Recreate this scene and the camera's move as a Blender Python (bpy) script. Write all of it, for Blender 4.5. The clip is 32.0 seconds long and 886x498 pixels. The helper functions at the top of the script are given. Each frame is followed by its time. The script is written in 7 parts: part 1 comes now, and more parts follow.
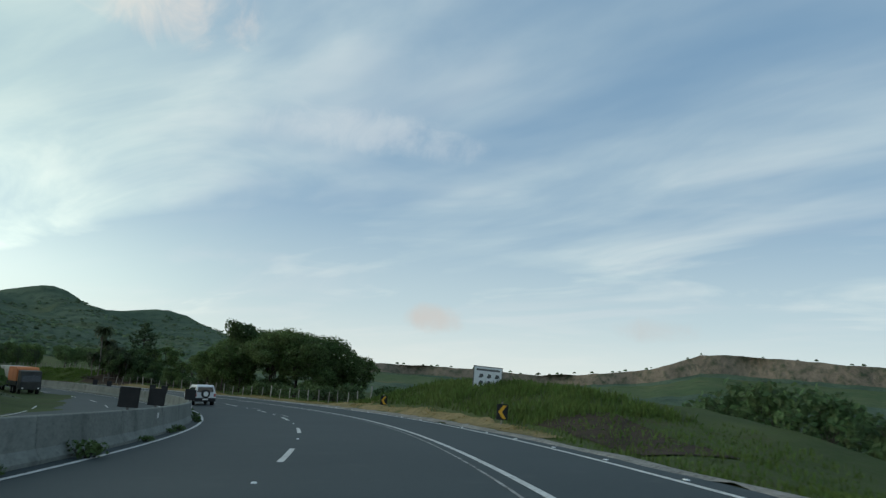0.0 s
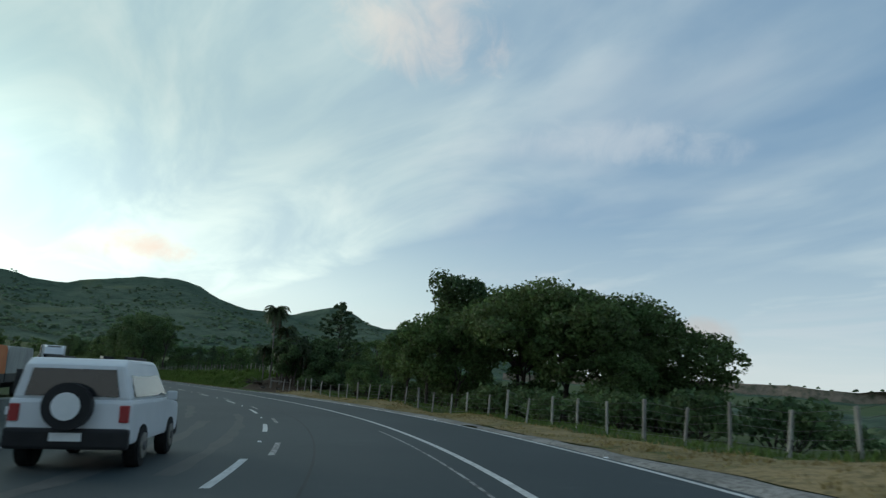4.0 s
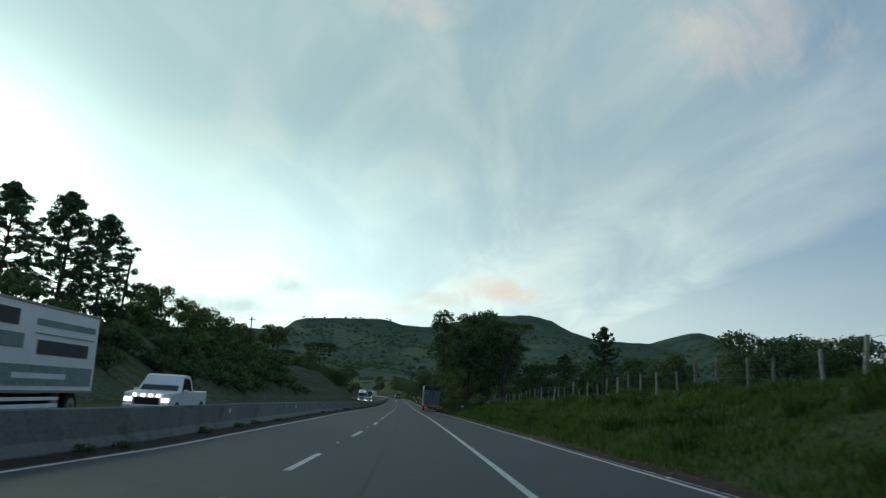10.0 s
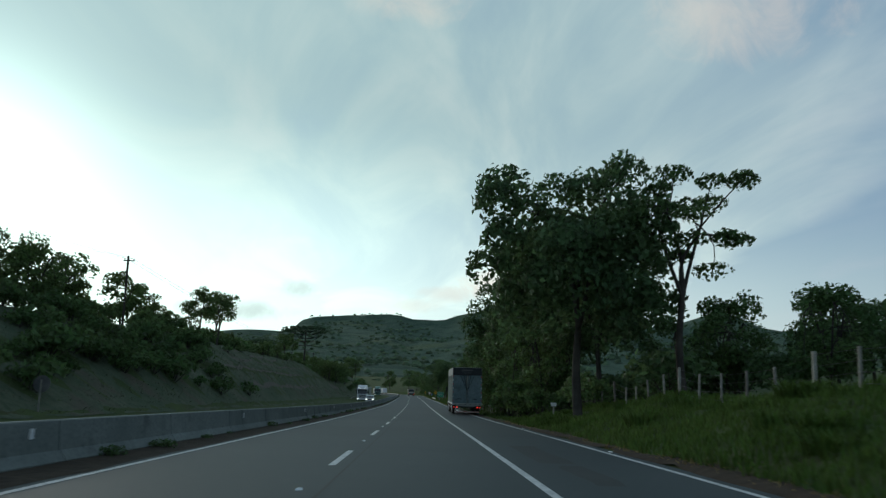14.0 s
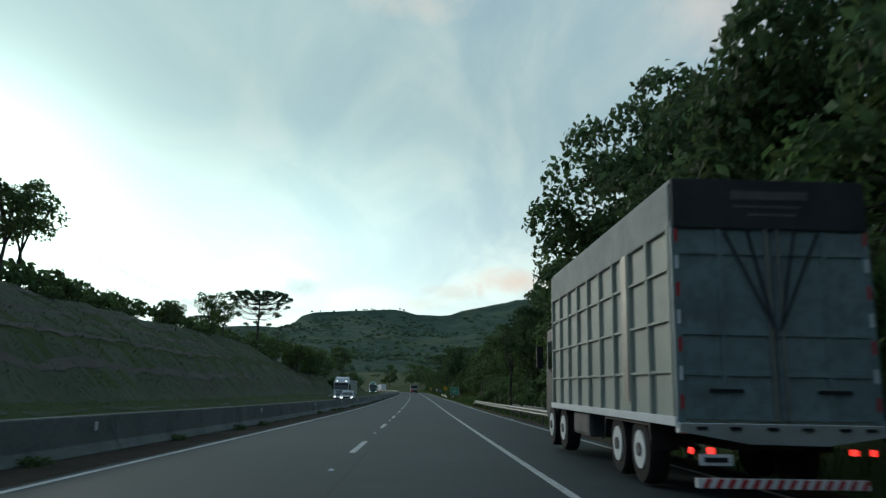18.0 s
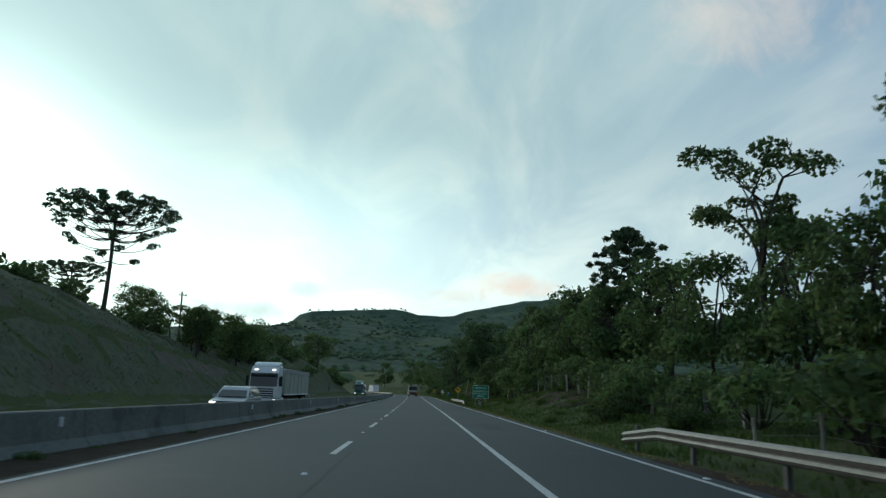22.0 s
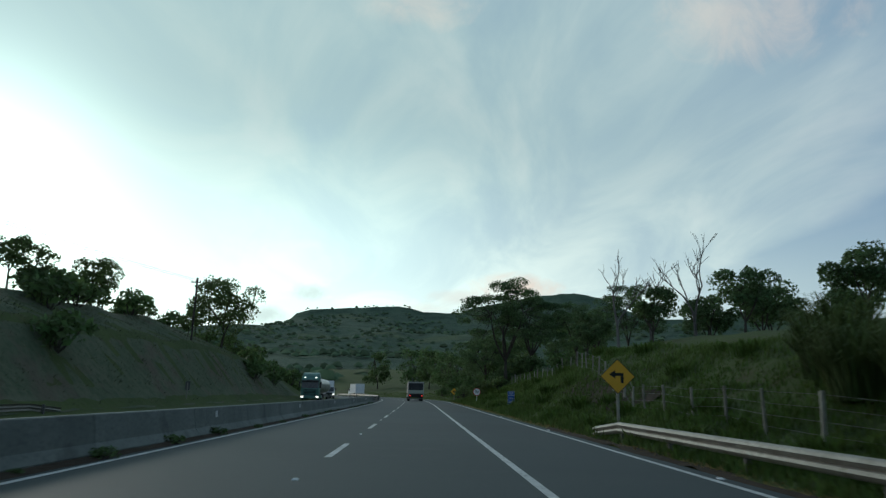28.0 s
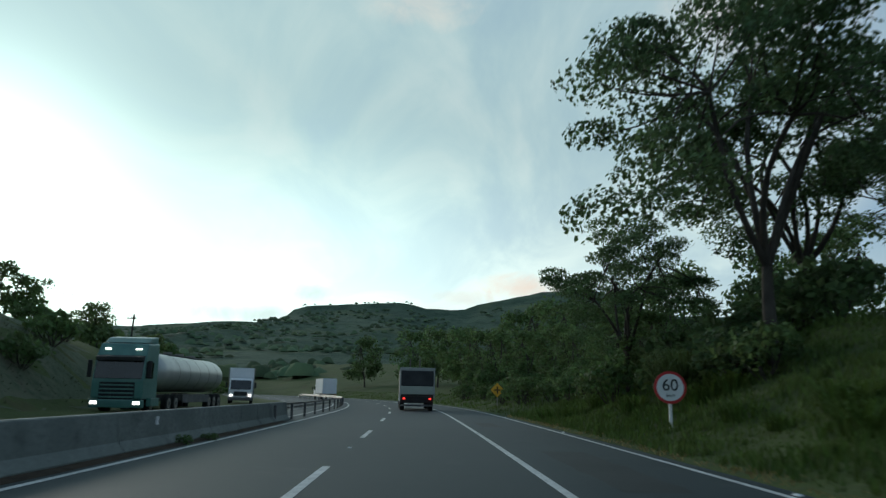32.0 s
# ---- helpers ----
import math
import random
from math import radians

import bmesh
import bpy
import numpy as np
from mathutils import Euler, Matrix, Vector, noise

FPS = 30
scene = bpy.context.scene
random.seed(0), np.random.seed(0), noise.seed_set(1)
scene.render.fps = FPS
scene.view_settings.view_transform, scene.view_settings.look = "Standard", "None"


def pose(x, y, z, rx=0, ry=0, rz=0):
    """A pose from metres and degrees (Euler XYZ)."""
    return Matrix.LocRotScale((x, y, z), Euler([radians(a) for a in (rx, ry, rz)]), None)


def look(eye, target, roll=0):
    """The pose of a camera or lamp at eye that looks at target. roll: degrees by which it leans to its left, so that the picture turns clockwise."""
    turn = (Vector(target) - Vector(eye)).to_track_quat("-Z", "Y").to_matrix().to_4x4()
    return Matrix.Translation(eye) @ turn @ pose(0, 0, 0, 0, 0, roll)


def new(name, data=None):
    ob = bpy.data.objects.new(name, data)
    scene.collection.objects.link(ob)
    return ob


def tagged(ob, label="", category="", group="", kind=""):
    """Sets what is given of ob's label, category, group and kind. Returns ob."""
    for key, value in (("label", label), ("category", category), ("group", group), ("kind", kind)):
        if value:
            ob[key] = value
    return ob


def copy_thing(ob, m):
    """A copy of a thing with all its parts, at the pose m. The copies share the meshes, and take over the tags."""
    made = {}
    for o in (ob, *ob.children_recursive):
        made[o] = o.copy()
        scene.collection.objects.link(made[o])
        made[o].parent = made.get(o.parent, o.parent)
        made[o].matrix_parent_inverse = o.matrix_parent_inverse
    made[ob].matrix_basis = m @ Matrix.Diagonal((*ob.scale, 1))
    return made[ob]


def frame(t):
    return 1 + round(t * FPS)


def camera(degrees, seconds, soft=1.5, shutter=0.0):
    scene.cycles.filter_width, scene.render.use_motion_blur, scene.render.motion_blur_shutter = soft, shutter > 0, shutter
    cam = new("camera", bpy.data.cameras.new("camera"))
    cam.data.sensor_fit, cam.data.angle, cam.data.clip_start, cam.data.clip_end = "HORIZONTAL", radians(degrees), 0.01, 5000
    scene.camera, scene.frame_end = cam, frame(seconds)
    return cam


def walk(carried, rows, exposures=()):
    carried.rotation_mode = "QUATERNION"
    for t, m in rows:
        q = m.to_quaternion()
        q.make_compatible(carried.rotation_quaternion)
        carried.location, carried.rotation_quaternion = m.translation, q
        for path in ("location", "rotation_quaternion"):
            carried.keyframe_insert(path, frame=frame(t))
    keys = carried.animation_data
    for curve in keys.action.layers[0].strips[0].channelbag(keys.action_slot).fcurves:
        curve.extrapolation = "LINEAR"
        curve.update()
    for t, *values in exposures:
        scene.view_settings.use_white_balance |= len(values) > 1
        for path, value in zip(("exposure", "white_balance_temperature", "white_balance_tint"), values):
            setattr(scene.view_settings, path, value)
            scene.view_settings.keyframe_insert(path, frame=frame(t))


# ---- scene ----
import functools

EXPOSURES = [(0.0, 0.46, 6900, 9), (2.5, 0.41, 6800, 9), (5.0, 0.24, 6550, 9), (8.0, 0.07, 6450, 8), (11.0, 0.02, 6450, 8), (15.0, 0.05, 6450, 8), (20.0, 0.12, 6450, 8), (23.5, 0.2, 6450, 8), (26.8, 0.06, 6450, 8), (29.0, 0.1, 6450, 8), (31.0, 0.18, 6450, 8), (32.0, 0.17, 6450, 8)]

cam = camera(62.58, 32.0, soft=1.35, shutter=0.25)
PATH = [
    (0.0, -46.239, 0.163, 1.314, 101.53, -4.76, -50.57),
    (0.5, -41.195, 4.840, 1.240, 101.29, -4.96, -48.32),
    (1.0, -36.332, 9.688, 1.167, 101.05, -5.09, -46.00),
    (1.5, -31.660, 14.712, 1.093, 100.99, -5.19, -43.95),
    (2.0, -27.207, 19.858, 1.020, 101.02, -5.35, -41.91),
    (2.5, -23.030, 25.037, 0.951, 101.00, -5.45, -39.04),
    (3.0, -19.154, 30.348, 0.884, 100.99, -5.48, -36.11),
    (3.5, -15.536, 35.944, 0.814, 100.98, -5.45, -33.10),
    (4.0, -12.155, 41.863, 0.738, 100.97, -5.39, -29.92),
    (4.5, -9.045, 48.038, 0.663, 100.95, -5.29, -26.51),
    (5.0, -6.259, 54.406, 0.589, 100.90, -5.16, -22.84),
    (5.5, -3.863, 61.046, 0.511, 100.92, -5.01, -19.31),
    (6.0, -1.873, 67.706, 0.434, 101.02, -4.88, -16.60),
    (6.5, -0.291, 74.088, 0.361, 101.00, -4.79, -13.88),
    (7.0, 0.960, 80.357, 0.289, 101.02, -4.69, -11.16),
    (7.5, 1.919, 86.512, 0.220, 101.00, -4.73, -8.57),
    (8.0, 2.606, 92.759, 0.148, 100.85, -4.92, -6.33),
    (8.5, 2.994, 99.268, 0.068, 100.97, -5.03, -4.72),
    (9.0, 3.212, 106.084, -0.020, 101.19, -4.79, -3.73),
    (9.5, 3.347, 113.439, -0.110, 101.41, -4.26, -3.14),
    (10.0, 3.418, 120.989, -0.200, 101.33, -3.85, -2.65),
    (10.5, 3.458, 128.462, -0.284, 101.30, -3.47, -2.29),
    (11.0, 3.477, 135.949, -0.364, 101.29, -2.94, -2.05),
    (11.5, 3.479, 143.411, -0.445, 101.22, -2.41, -1.85),
    (12.0, 3.465, 150.807, -0.523, 101.15, -1.97, -1.74),
    (12.5, 3.448, 158.120, -0.602, 101.08, -1.64, -1.65),
    (13.0, 3.435, 165.373, -0.682, 101.04, -1.42, -1.62),
    (13.5, 3.418, 172.589, -0.768, 100.98, -1.31, -1.54),
    (14.0, 3.391, 179.791, -0.858, 100.92, -1.26, -1.51),
    (14.5, 3.348, 186.962, -0.954, 100.84, -1.25, -1.46),
    (15.0, 3.292, 194.097, -1.054, 100.81, -1.23, -1.45),
    (15.5, 3.226, 201.239, -1.156, 100.77, -1.19, -1.39),
    (16.5, 3.075, 215.654, -1.372, 100.82, -1.01, -1.32),
    (17.5, 2.922, 230.207, -1.582, 100.84, -0.95, -1.26),
    (18.0, 2.851, 237.588, -1.677, 100.77, -1.08, -1.21),
    (18.5, 2.779, 245.052, -1.766, 100.81, -1.25, -1.23),
    (19.0, 2.716, 252.588, -1.850, 100.79, -1.43, -1.22),
    (19.5, 2.679, 260.214, -1.929, 100.84, -1.57, -1.19),
    (20.0, 2.649, 267.888, -2.004, 100.93, -1.65, -1.20),
    (20.5, 2.615, 275.556, -2.073, 100.86, -1.70, -1.18),
    (21.0, 2.580, 283.229, -2.138, 100.90, -1.77, -1.16),
    (21.5, 2.542, 290.923, -2.197, 100.96, -1.83, -1.14),
    (22.0, 2.495, 298.654, -2.248, 101.06, -1.87, -1.12),
    (22.5, 2.436, 306.437, -2.292, 101.16, -1.88, -1.05),
    (23.0, 2.362, 314.288, -2.328, 101.13, -1.78, -0.98),
    (23.5, 2.271, 322.213, -2.357, 101.15, -1.49, -0.97),
    (24.0, 2.166, 330.199, -2.379, 101.11, -1.20, -0.90),
    (24.5, 2.048, 338.233, -2.402, 101.12, -1.00, -0.82),
    (25.5, 1.785, 354.394, -2.454, 101.10, -1.08, -0.73),
    (26.5, 1.494, 370.674, -2.514, 101.12, -1.29, -0.73),
    (27.0, 1.338, 378.861, -2.542, 101.17, -1.27, -0.75),
    (27.5, 1.174, 387.065, -2.566, 101.17, -1.23, -0.71),
    (28.0, 1.003, 395.278, -2.586, 101.19, -1.15, -0.66),
    (28.5, 0.823, 403.502, -2.603, 101.25, -1.04, -0.59),
    (29.0, 0.636, 411.744, -2.617, 101.33, -0.96, -0.60),
    (29.5, 0.443, 419.994, -2.629, 101.33, -0.93, -0.58),
    (30.0, 0.246, 428.245, -2.639, 101.34, -0.93, -0.54),
    (30.5, 0.044, 436.495, -2.647, 101.32, -0.99, -0.53),
    (31.0, -0.164, 444.749, -2.653, 101.32, -1.07, -0.54),
    (31.5, -0.374, 453.004, -2.657, 101.25, -1.16, -0.48),
    (32.0, -0.586, 461.259, -2.659, 101.22, -1.22, -0.49),
]
walk(cam, [(row[0], pose(*row[1:])) for row in PATH], EXPOSURES)

ORIGIN = (-47.988, 0.240)
HEADING = [(0, -48.54), (10, -45.51), (20, -42.39), (30, -39.1), (40, -34.68), (50, -30.15), (60, -25.33), (70, -20.11), (80, -15.66), (90, -11.57), (100, -7.36), (110, -3.93), (120, -2.1), (130, -1.27), (140, -0.69), (150, -0.32), (160, -0.07), (170, 0.07), (180, 0.13), (220, 0.38), (260, 0.52), (300, 0.6), (340, 0.8), (380, 1.03), (420, 1.15), (460, 1.22), (485, 1.26)]
BANK = [(0, 3.85), (25, 3.97), (50, 3.99), (75, 3.6), (100, 3.4), (115, 3.3), (130, 2.75), (145, 1.75), (160, 0.94), (175, 0.35), (190, 0.1), (240, 0.0)]

GRADE = [(-60, -0.5), (0, -0.62), (110, -0.68), (140, -0.5), (170, -0.55), (200, -0.78), (230, -0.88), (260, -0.65), (300, -0.45), (340, -0.15), (380, -0.22), (420, -0.1), (480, 0.0)]  # degrees of fall along the road

DASH = 4.7

# ---- sky and sun ----
SUN_AZ, SUN_EL = 34.0, 13.0  # degrees to the left of +y, degrees up
sun_way = Vector((-math.sin(radians(SUN_AZ)) * math.cos(radians(SUN_EL)), math.cos(radians(SUN_AZ)) * math.cos(radians(SUN_EL)), math.sin(radians(SUN_EL))))
sun = new("sun", bpy.data.lights.new("sun", "SUN"))
sun.data.energy, sun.data.angle, sun.data.color = 0.85, radians(14), (1.0, 0.95, 0.86)
sun.matrix_world = look((0, 0, 60), Vector((0, 0, 60)) - sun_way)

world = bpy.data.worlds.new("dawn_sky")
scene.world = world
world.use_nodes = True
wn, wl = world.node_tree.nodes, world.node_tree.links
wn.clear()


def wnode(kind, **inputs):
    n = wn.new(kind)
    for k, v in inputs.items():
        n.inputs[int(k[1:]) if k[0] == "i" and k[1:].isdigit() else k].default_value = v
    return n


def wmath(op, a, b=None, clamp=False):
    n = wn.new("ShaderNodeMath")
    n.operation, n.use_clamp = op, clamp
    for i, v in enumerate((a, b)):
        if v is None:
            continue
        if isinstance(v, (int, float)):
            n.inputs[i].default_value = v
        else:
            wl.new(v, n.inputs[i])
    return n.outputs[0]


def wmix(fac, a, b):
    n = wn.new("ShaderNodeMix")
    n.data_type = "RGBA"
    for sock, v in ((n.inputs[0], fac), (n.inputs[6], a), (n.inputs[7], b)):
        if isinstance(v, (int, float)):
            sock.default_value = v
        elif isinstance(v, tuple):
            sock.default_value = (*v, 1)
        else:
            wl.new(v, sock)
    return n.outputs[2]


def wramp(v, a, b):
    n = wn.new("ShaderNodeMapRange")
    n.interpolation_type = "SMOOTHSTEP"
    n.inputs[1].default_value, n.inputs[2].default_value = a, b
    wl.new(v, n.inputs[0])
    return n.outputs[0]


def wnoise(vec, scale, detail, rough, distort=0.0):
    n = wn.new("ShaderNodeTexNoise")
    n.inputs["Scale"].default_value, n.inputs["Detail"].default_value = scale, detail
    n.inputs["Roughness"].default_value, n.inputs["Distortion"].default_value = rough, distort
    wl.new(vec, n.inputs["Vector"])
    return n.outputs[0]


coord = wn.new("ShaderNodeTexCoord").outputs["Generated"]
sky = wn.new("ShaderNodeTexSky")
sky.sky_type, sky.sun_disc = "NISHITA", False
sky.sun_elevation, sky.sun_rotation = radians(SUN_EL), radians(-SUN_AZ)
sky.altitude, sky.air_density, sky.dust_density, sky.ozone_density = 900, 1.0, 1.5, 2.0
sep = wn.new("ShaderNodeSeparateXYZ")
wl.new(coord, sep.inputs[0])
up = wmath("MAXIMUM", sep.outputs[2], 0.0)
# cloud sheet, seen in perspective: direction over height
flat = wn.new("ShaderNodeVectorMath")
flat.operation = "DIVIDE"
wl.new(coord, flat.inputs[0])
low = wmath("ADD", up, 0.12)
comb = wn.new("ShaderNodeCombineXYZ")
for i in range(3):
    wl.new(low, comb.inputs[i])
wl.new(comb.outputs[0], flat.inputs[1])
stretch = wn.new("ShaderNodeMapping")
stretch.inputs["Rotation"].default_value = (0, 0, radians(-28))
stretch.inputs["Scale"].default_value = (1.0, 0.42, 0.0)
stretch.inputs["Location"].default_value = (3.1, 1.7, 0)
wl.new(flat.outputs[0], stretch.inputs[0])
sheet = wnoise(stretch.outputs[0], 0.55, 5, 0.52, 0.5)
wisp = wnoise(stretch.outputs[0], 1.9, 7, 0.56, 0.9)
dot = wn.new("ShaderNodeVectorMath")
dot.operation = "DOT_PRODUCT"
wl.new(coord, dot.inputs[0])
dot.inputs[1].default_value = sun_way
near = wramp(dot.outputs["Value"], 0.25, 1.0)
glow = wmath("POWER", wmath("MAXIMUM", dot.outputs["Value"], 0.0), 12.0)
core = wmath("POWER", wmath("MAXIMUM", dot.outputs["Value"], 0.0), 110.0)
cover = wmath("ADD", wramp(sheet, 0.30, 0.68), wmath("MULTIPLY", near, 0.75), True)
cover = wmath("MULTIPLY", cover, wmath("ADD", 0.55, wmath("MULTIPLY", wramp(wisp, 0.3, 0.7), 0.45)), True)
lowcloud = wramp(up, 0.34, 0.03)
cover = wmath("MAXIMUM", cover, wmath("MULTIPLY", lowcloud, 0.9), True)
blue = wmix(0.62, sky.outputs[0], (1.55, 2.95, 4.6))
pale = wmix(near, (4.3, 5.4, 5.85), (4.15, 5.75, 5.65))
pale = wmix(wmath("MULTIPLY", wramp(wisp, 0.45, 0.75), 0.5), pale, (5.4, 6.0, 6.3))
pale = wmix(wmath("MULTIPLY", wramp(up, 0.36, 0.08), wramp(dot.outputs["Value"], 0.32, 0.82)), pale, (8.0, 9.6, 9.2))
pale = wmix(wmath("MULTIPLY", wramp(up, 0.13, 0.02), 0.6), pale, (6.1, 6.5, 6.3))
air = wmix(cover, blue, pale)
# small clouds: warm ones touched by the low sun, grey ones over the hills
billow = wnoise(coord, 13.0, 8, 0.62, 0.8)


def along(way):
    n = wn.new("ShaderNodeVectorMath")
    n.operation = "DOT_PRODUCT"
    wl.new(coord, n.inputs[0])
    n.inputs[1].default_value = way
    return n.outputs["Value"]


def puff(base, az, el, wide, high, colour, amount):
    """A ragged cloud at az degrees right of +y and el degrees up, that many degrees wide and high."""
    a, e = radians(az), radians(el)
    right = (math.cos(a), -math.sin(a), 0)
    above = (-math.sin(e) * math.sin(a), -math.sin(e) * math.cos(a), math.cos(e))
    ahead = wmath("GREATER_THAN", along((math.sin(a) * math.cos(e), math.cos(a) * math.cos(e), math.sin(e))), 0.5)
    x = wmath("DIVIDE", along(right), math.sin(radians(wide)))
    y = wmath("DIVIDE", along(above), math.sin(radians(high)))
    r = wmath("ADD", wmath("MULTIPLY", x, x), wmath("MULTIPLY", y, y))
    m = wmath("SUBTRACT", wmath("MULTIPLY", billow, 2.2), wmath("ADD", r, 0.55))
    m = wmath("MULTIPLY", wmath("MULTIPLY", wramp(m, -0.25, 0.85), amount), ahead)
    return wmix(m, base, colour)


for az, el, wide, high, colour, amount in (
        (6.0, 8.2, 4.2, 1.4, (7.6, 6.3, 5.4), 0.85), (2.0, 7.4, 3.5, 0.9, (6.2, 5.4, 5.0), 0.5), (-10.0, 7.4, 2.2, 1.0, (3.9, 4.2, 4.3), 1.0),
        (-14.0, 5.6, 6.0, 1.0, (3.9, 4.3, 4.4), 0.95), (-1.0, 6.4, 3.0, 0.8, (6.2, 5.6, 5.2), 0.5), (25.0, 27.5, 9.0, 4.5, (8.8, 7.2, 6.0), 0.34),
        (-2.3, 30.0, 6.0, 2.6, (9.0, 7.4, 6.1), 0.34), (49.5, 6.0, 3.2, 1.5, (4.3, 4.2, 4.2), 0.8), (66.0, 6.2, 4.5, 1.3, (3.9, 4.3, 4.6), 0.7), (42.0, 20.0, 11.0, 2.2, (6.2, 6.5, 6.6), 0.28)):
    air = puff(air, az, el, wide, high, colour, amount)
shine = wn.new("ShaderNodeMix")
shine.data_type, shine.blend_type = "RGBA", "ADD"
shine.inputs[0].default_value = 1.0
wl.new(air, shine.inputs[6])
haze = wmath("MULTIPLY", wmath("MULTIPLY", wramp(up, 0.40, 0.16), wramp(dot.outputs["Value"], 0.72, 0.96)), 0.35)
wl.new(wmix(wmath("ADD", wmath("ADD", wmath("MULTIPLY", glow, 0.10), core), haze), (0, 0, 0), (6.6, 9.6, 8.4)), shine.inputs[7])
back = wn.new("ShaderNodeBackground")
back.inputs["Strength"].default_value = 0.1
wl.new(shine.outputs[2], back.inputs[0])
wl.new(back.outputs[0], wn.new("ShaderNodeOutputWorld").inputs[0])

# ---- materials ----
def surface(name, colours, size=1.0, fine=8.0, rough=0.85, spec=0.25, bump=0.3, metal=0.0, stain=None, island=0.0, obj=0.0, bump_size=None, detail=5.0, thin=0.0):
    """A material whose colour runs between colours with noise of two sizes, in metres of the world."""
    m = bpy.data.materials.new(name)
    m.use_nodes = True
    nt = m.node_tree
    bsdf = nt.nodes["Principled BSDF"]
    bsdf.inputs["Roughness"].default_value, bsdf.inputs["Metallic"].default_value = rough, metal
    bsdf.inputs["Specular IOR Level"].default_value = spec
    geo = nt.nodes.new("ShaderNodeNewGeometry")

    def noise_tex(scale, det=detail):
        n = nt.nodes.new("ShaderNodeTexNoise")
        n.inputs["Scale"].default_value, n.inputs["Detail"].default_value, n.inputs["Roughness"].default_value = scale, det, 0.6
        nt.links.new(geo.outputs["Position"], n.inputs["Vector"])
        return n.outputs[0]

    def blend(fac, a, b):
        n = nt.nodes.new("ShaderNodeMix")
        n.data_type = "RGBA"
        for sock, v in ((n.inputs[0], fac), (n.inputs[6], a), (n.inputs[7], b)):
            if isinstance(v, tuple):
                sock.default_value = (*v, 1)
            elif isinstance(v, float):
                sock.default_value = v
            else:
                nt.links.new(v, sock)
        return n.outputs[2]

    def stretch_range(v, a, b, lo=0.0, hi=1.0):
        n = nt.nodes.new("ShaderNodeMapRange")
        for i, w in enumerate((a, b, lo, hi)):
            n.inputs[1 + i].default_value = w
        nt.links.new(v, n.inputs[0])
        return n.outputs[0]

    big = noise_tex(1.0 / size)
    col = blend(stretch_range(big, 0.35, 0.65), colours[0], colours[1])
    small = noise_tex(fine)
    if len(colours) > 2:
        col = blend(stretch_range(small, 0.45, 0.7), col, colours[2])
    if stain:
        col = blend(stretch_range(noise_tex(stain[1]), stain[2], stain[2] + 0.1, 0.0, stain[3]), col, stain[0])
    for amount, socket in ((island, geo.outputs["Random Per Island"]), (obj, None)):
        if amount:
            if socket is None:
                socket = nt.nodes.new("ShaderNodeObjectInfo").outputs["Random"]
            hsv = nt.nodes.new("ShaderNodeHueSaturation")
            nt.links.new(stretch_range(socket, 0, 1, 1 - amount, 1 + amount), hsv.inputs["Value"])
            nt.links.new(stretch_range(socket, 0, 1, 0.5 - amount * 0.05, 0.5 + amount * 0.03), hsv.inputs["Hue"])
            nt.links.new(col, hsv.inputs["Color"])
            col = hsv.outputs[0]
    nt.links.new(col, bsdf.inputs["Base Color"])
    if thin:  # light passes through leaves and blades
        through_ = nt.nodes.new("ShaderNodeBsdfTranslucent")
        nt.links.new(col, through_.inputs[0])
        both = nt.nodes.new("ShaderNodeMixShader")
        both.inputs[0].default_value = thin
        nt.links.new(bsdf.outputs[0], both.inputs[1])
        nt.links.new(through_.outputs[0], both.inputs[2])
        nt.links.new(both.outputs[0], nt.nodes["Material Output"].inputs[0])
    if bump:
        b = nt.nodes.new("ShaderNodeBump")
        b.inputs["Strength"].default_value, b.inputs["Distance"].default_value = bump, (bump_size or 0.02)
        nt.links.new(small, b.inputs["Height"])
        nt.links.new(b.outputs[0], bsdf.inputs["Normal"])
    return m


def glow_mat(name, colour, power):
    m = bpy.data.materials.new(name)
    m.use_nodes = True
    b = m.node_tree.nodes["Principled BSDF"]
    b.inputs["Base Color"].default_value = (*colour, 1)
    b.inputs["Emission Color"].default_value, b.inputs["Emission Strength"].default_value = (*colour, 1), power
    return m


ASPHALT = surface("asphalt", [(0.021, 0.034, 0.038), (0.033, 0.048, 0.052), (0.017, 0.027, 0.030)], 9.0, 45.0, 0.70, 0.24, 0.35, stain=((0.045, 0.058, 0.060), 0.9, 0.60, 0.4), bump_size=0.006)
ASPHALT_PATCH = surface("asphalt_patch", [(0.023, 0.028, 0.028), (0.032, 0.037, 0.037)], 2.0, 40.0, 0.72, 0.22, 0.3, bump_size=0.006)
ASPHALT_WORN = surface("asphalt_worn", [(0.046, 0.051, 0.050), (0.060, 0.065, 0.063)], 1.0, 25.0, 0.70, 0.24, 0.3, bump_size=0.006)
PAINT = surface("road_paint", [(0.50, 0.50, 0.48), (0.62, 0.62, 0.60), (0.30, 0.30, 0.29)], 1.2, 9.0, 0.7, 0.3, 0.1, stain=((0.12, 0.12, 0.115), 3.0, 0.62, 0.75))
PAINT_WORN = surface("road_paint_worn", [(0.25, 0.25, 0.24), (0.4, 0.4, 0.39)], 0.8, 9.0, 0.8, 0.2, 0.1, stain=((0.06, 0.06, 0.06), 5.0, 0.48, 0.9))
CONCRETE = surface("concrete", [(0.140, 0.158, 0.145), (0.200, 0.218, 0.200), (0.108, 0.122, 0.112)], 1.6, 14.0, 0.9, 0.2, 0.35, stain=((0.06, 0.066, 0.06), 0.9, 0.56, 0.55), obj=0.08)
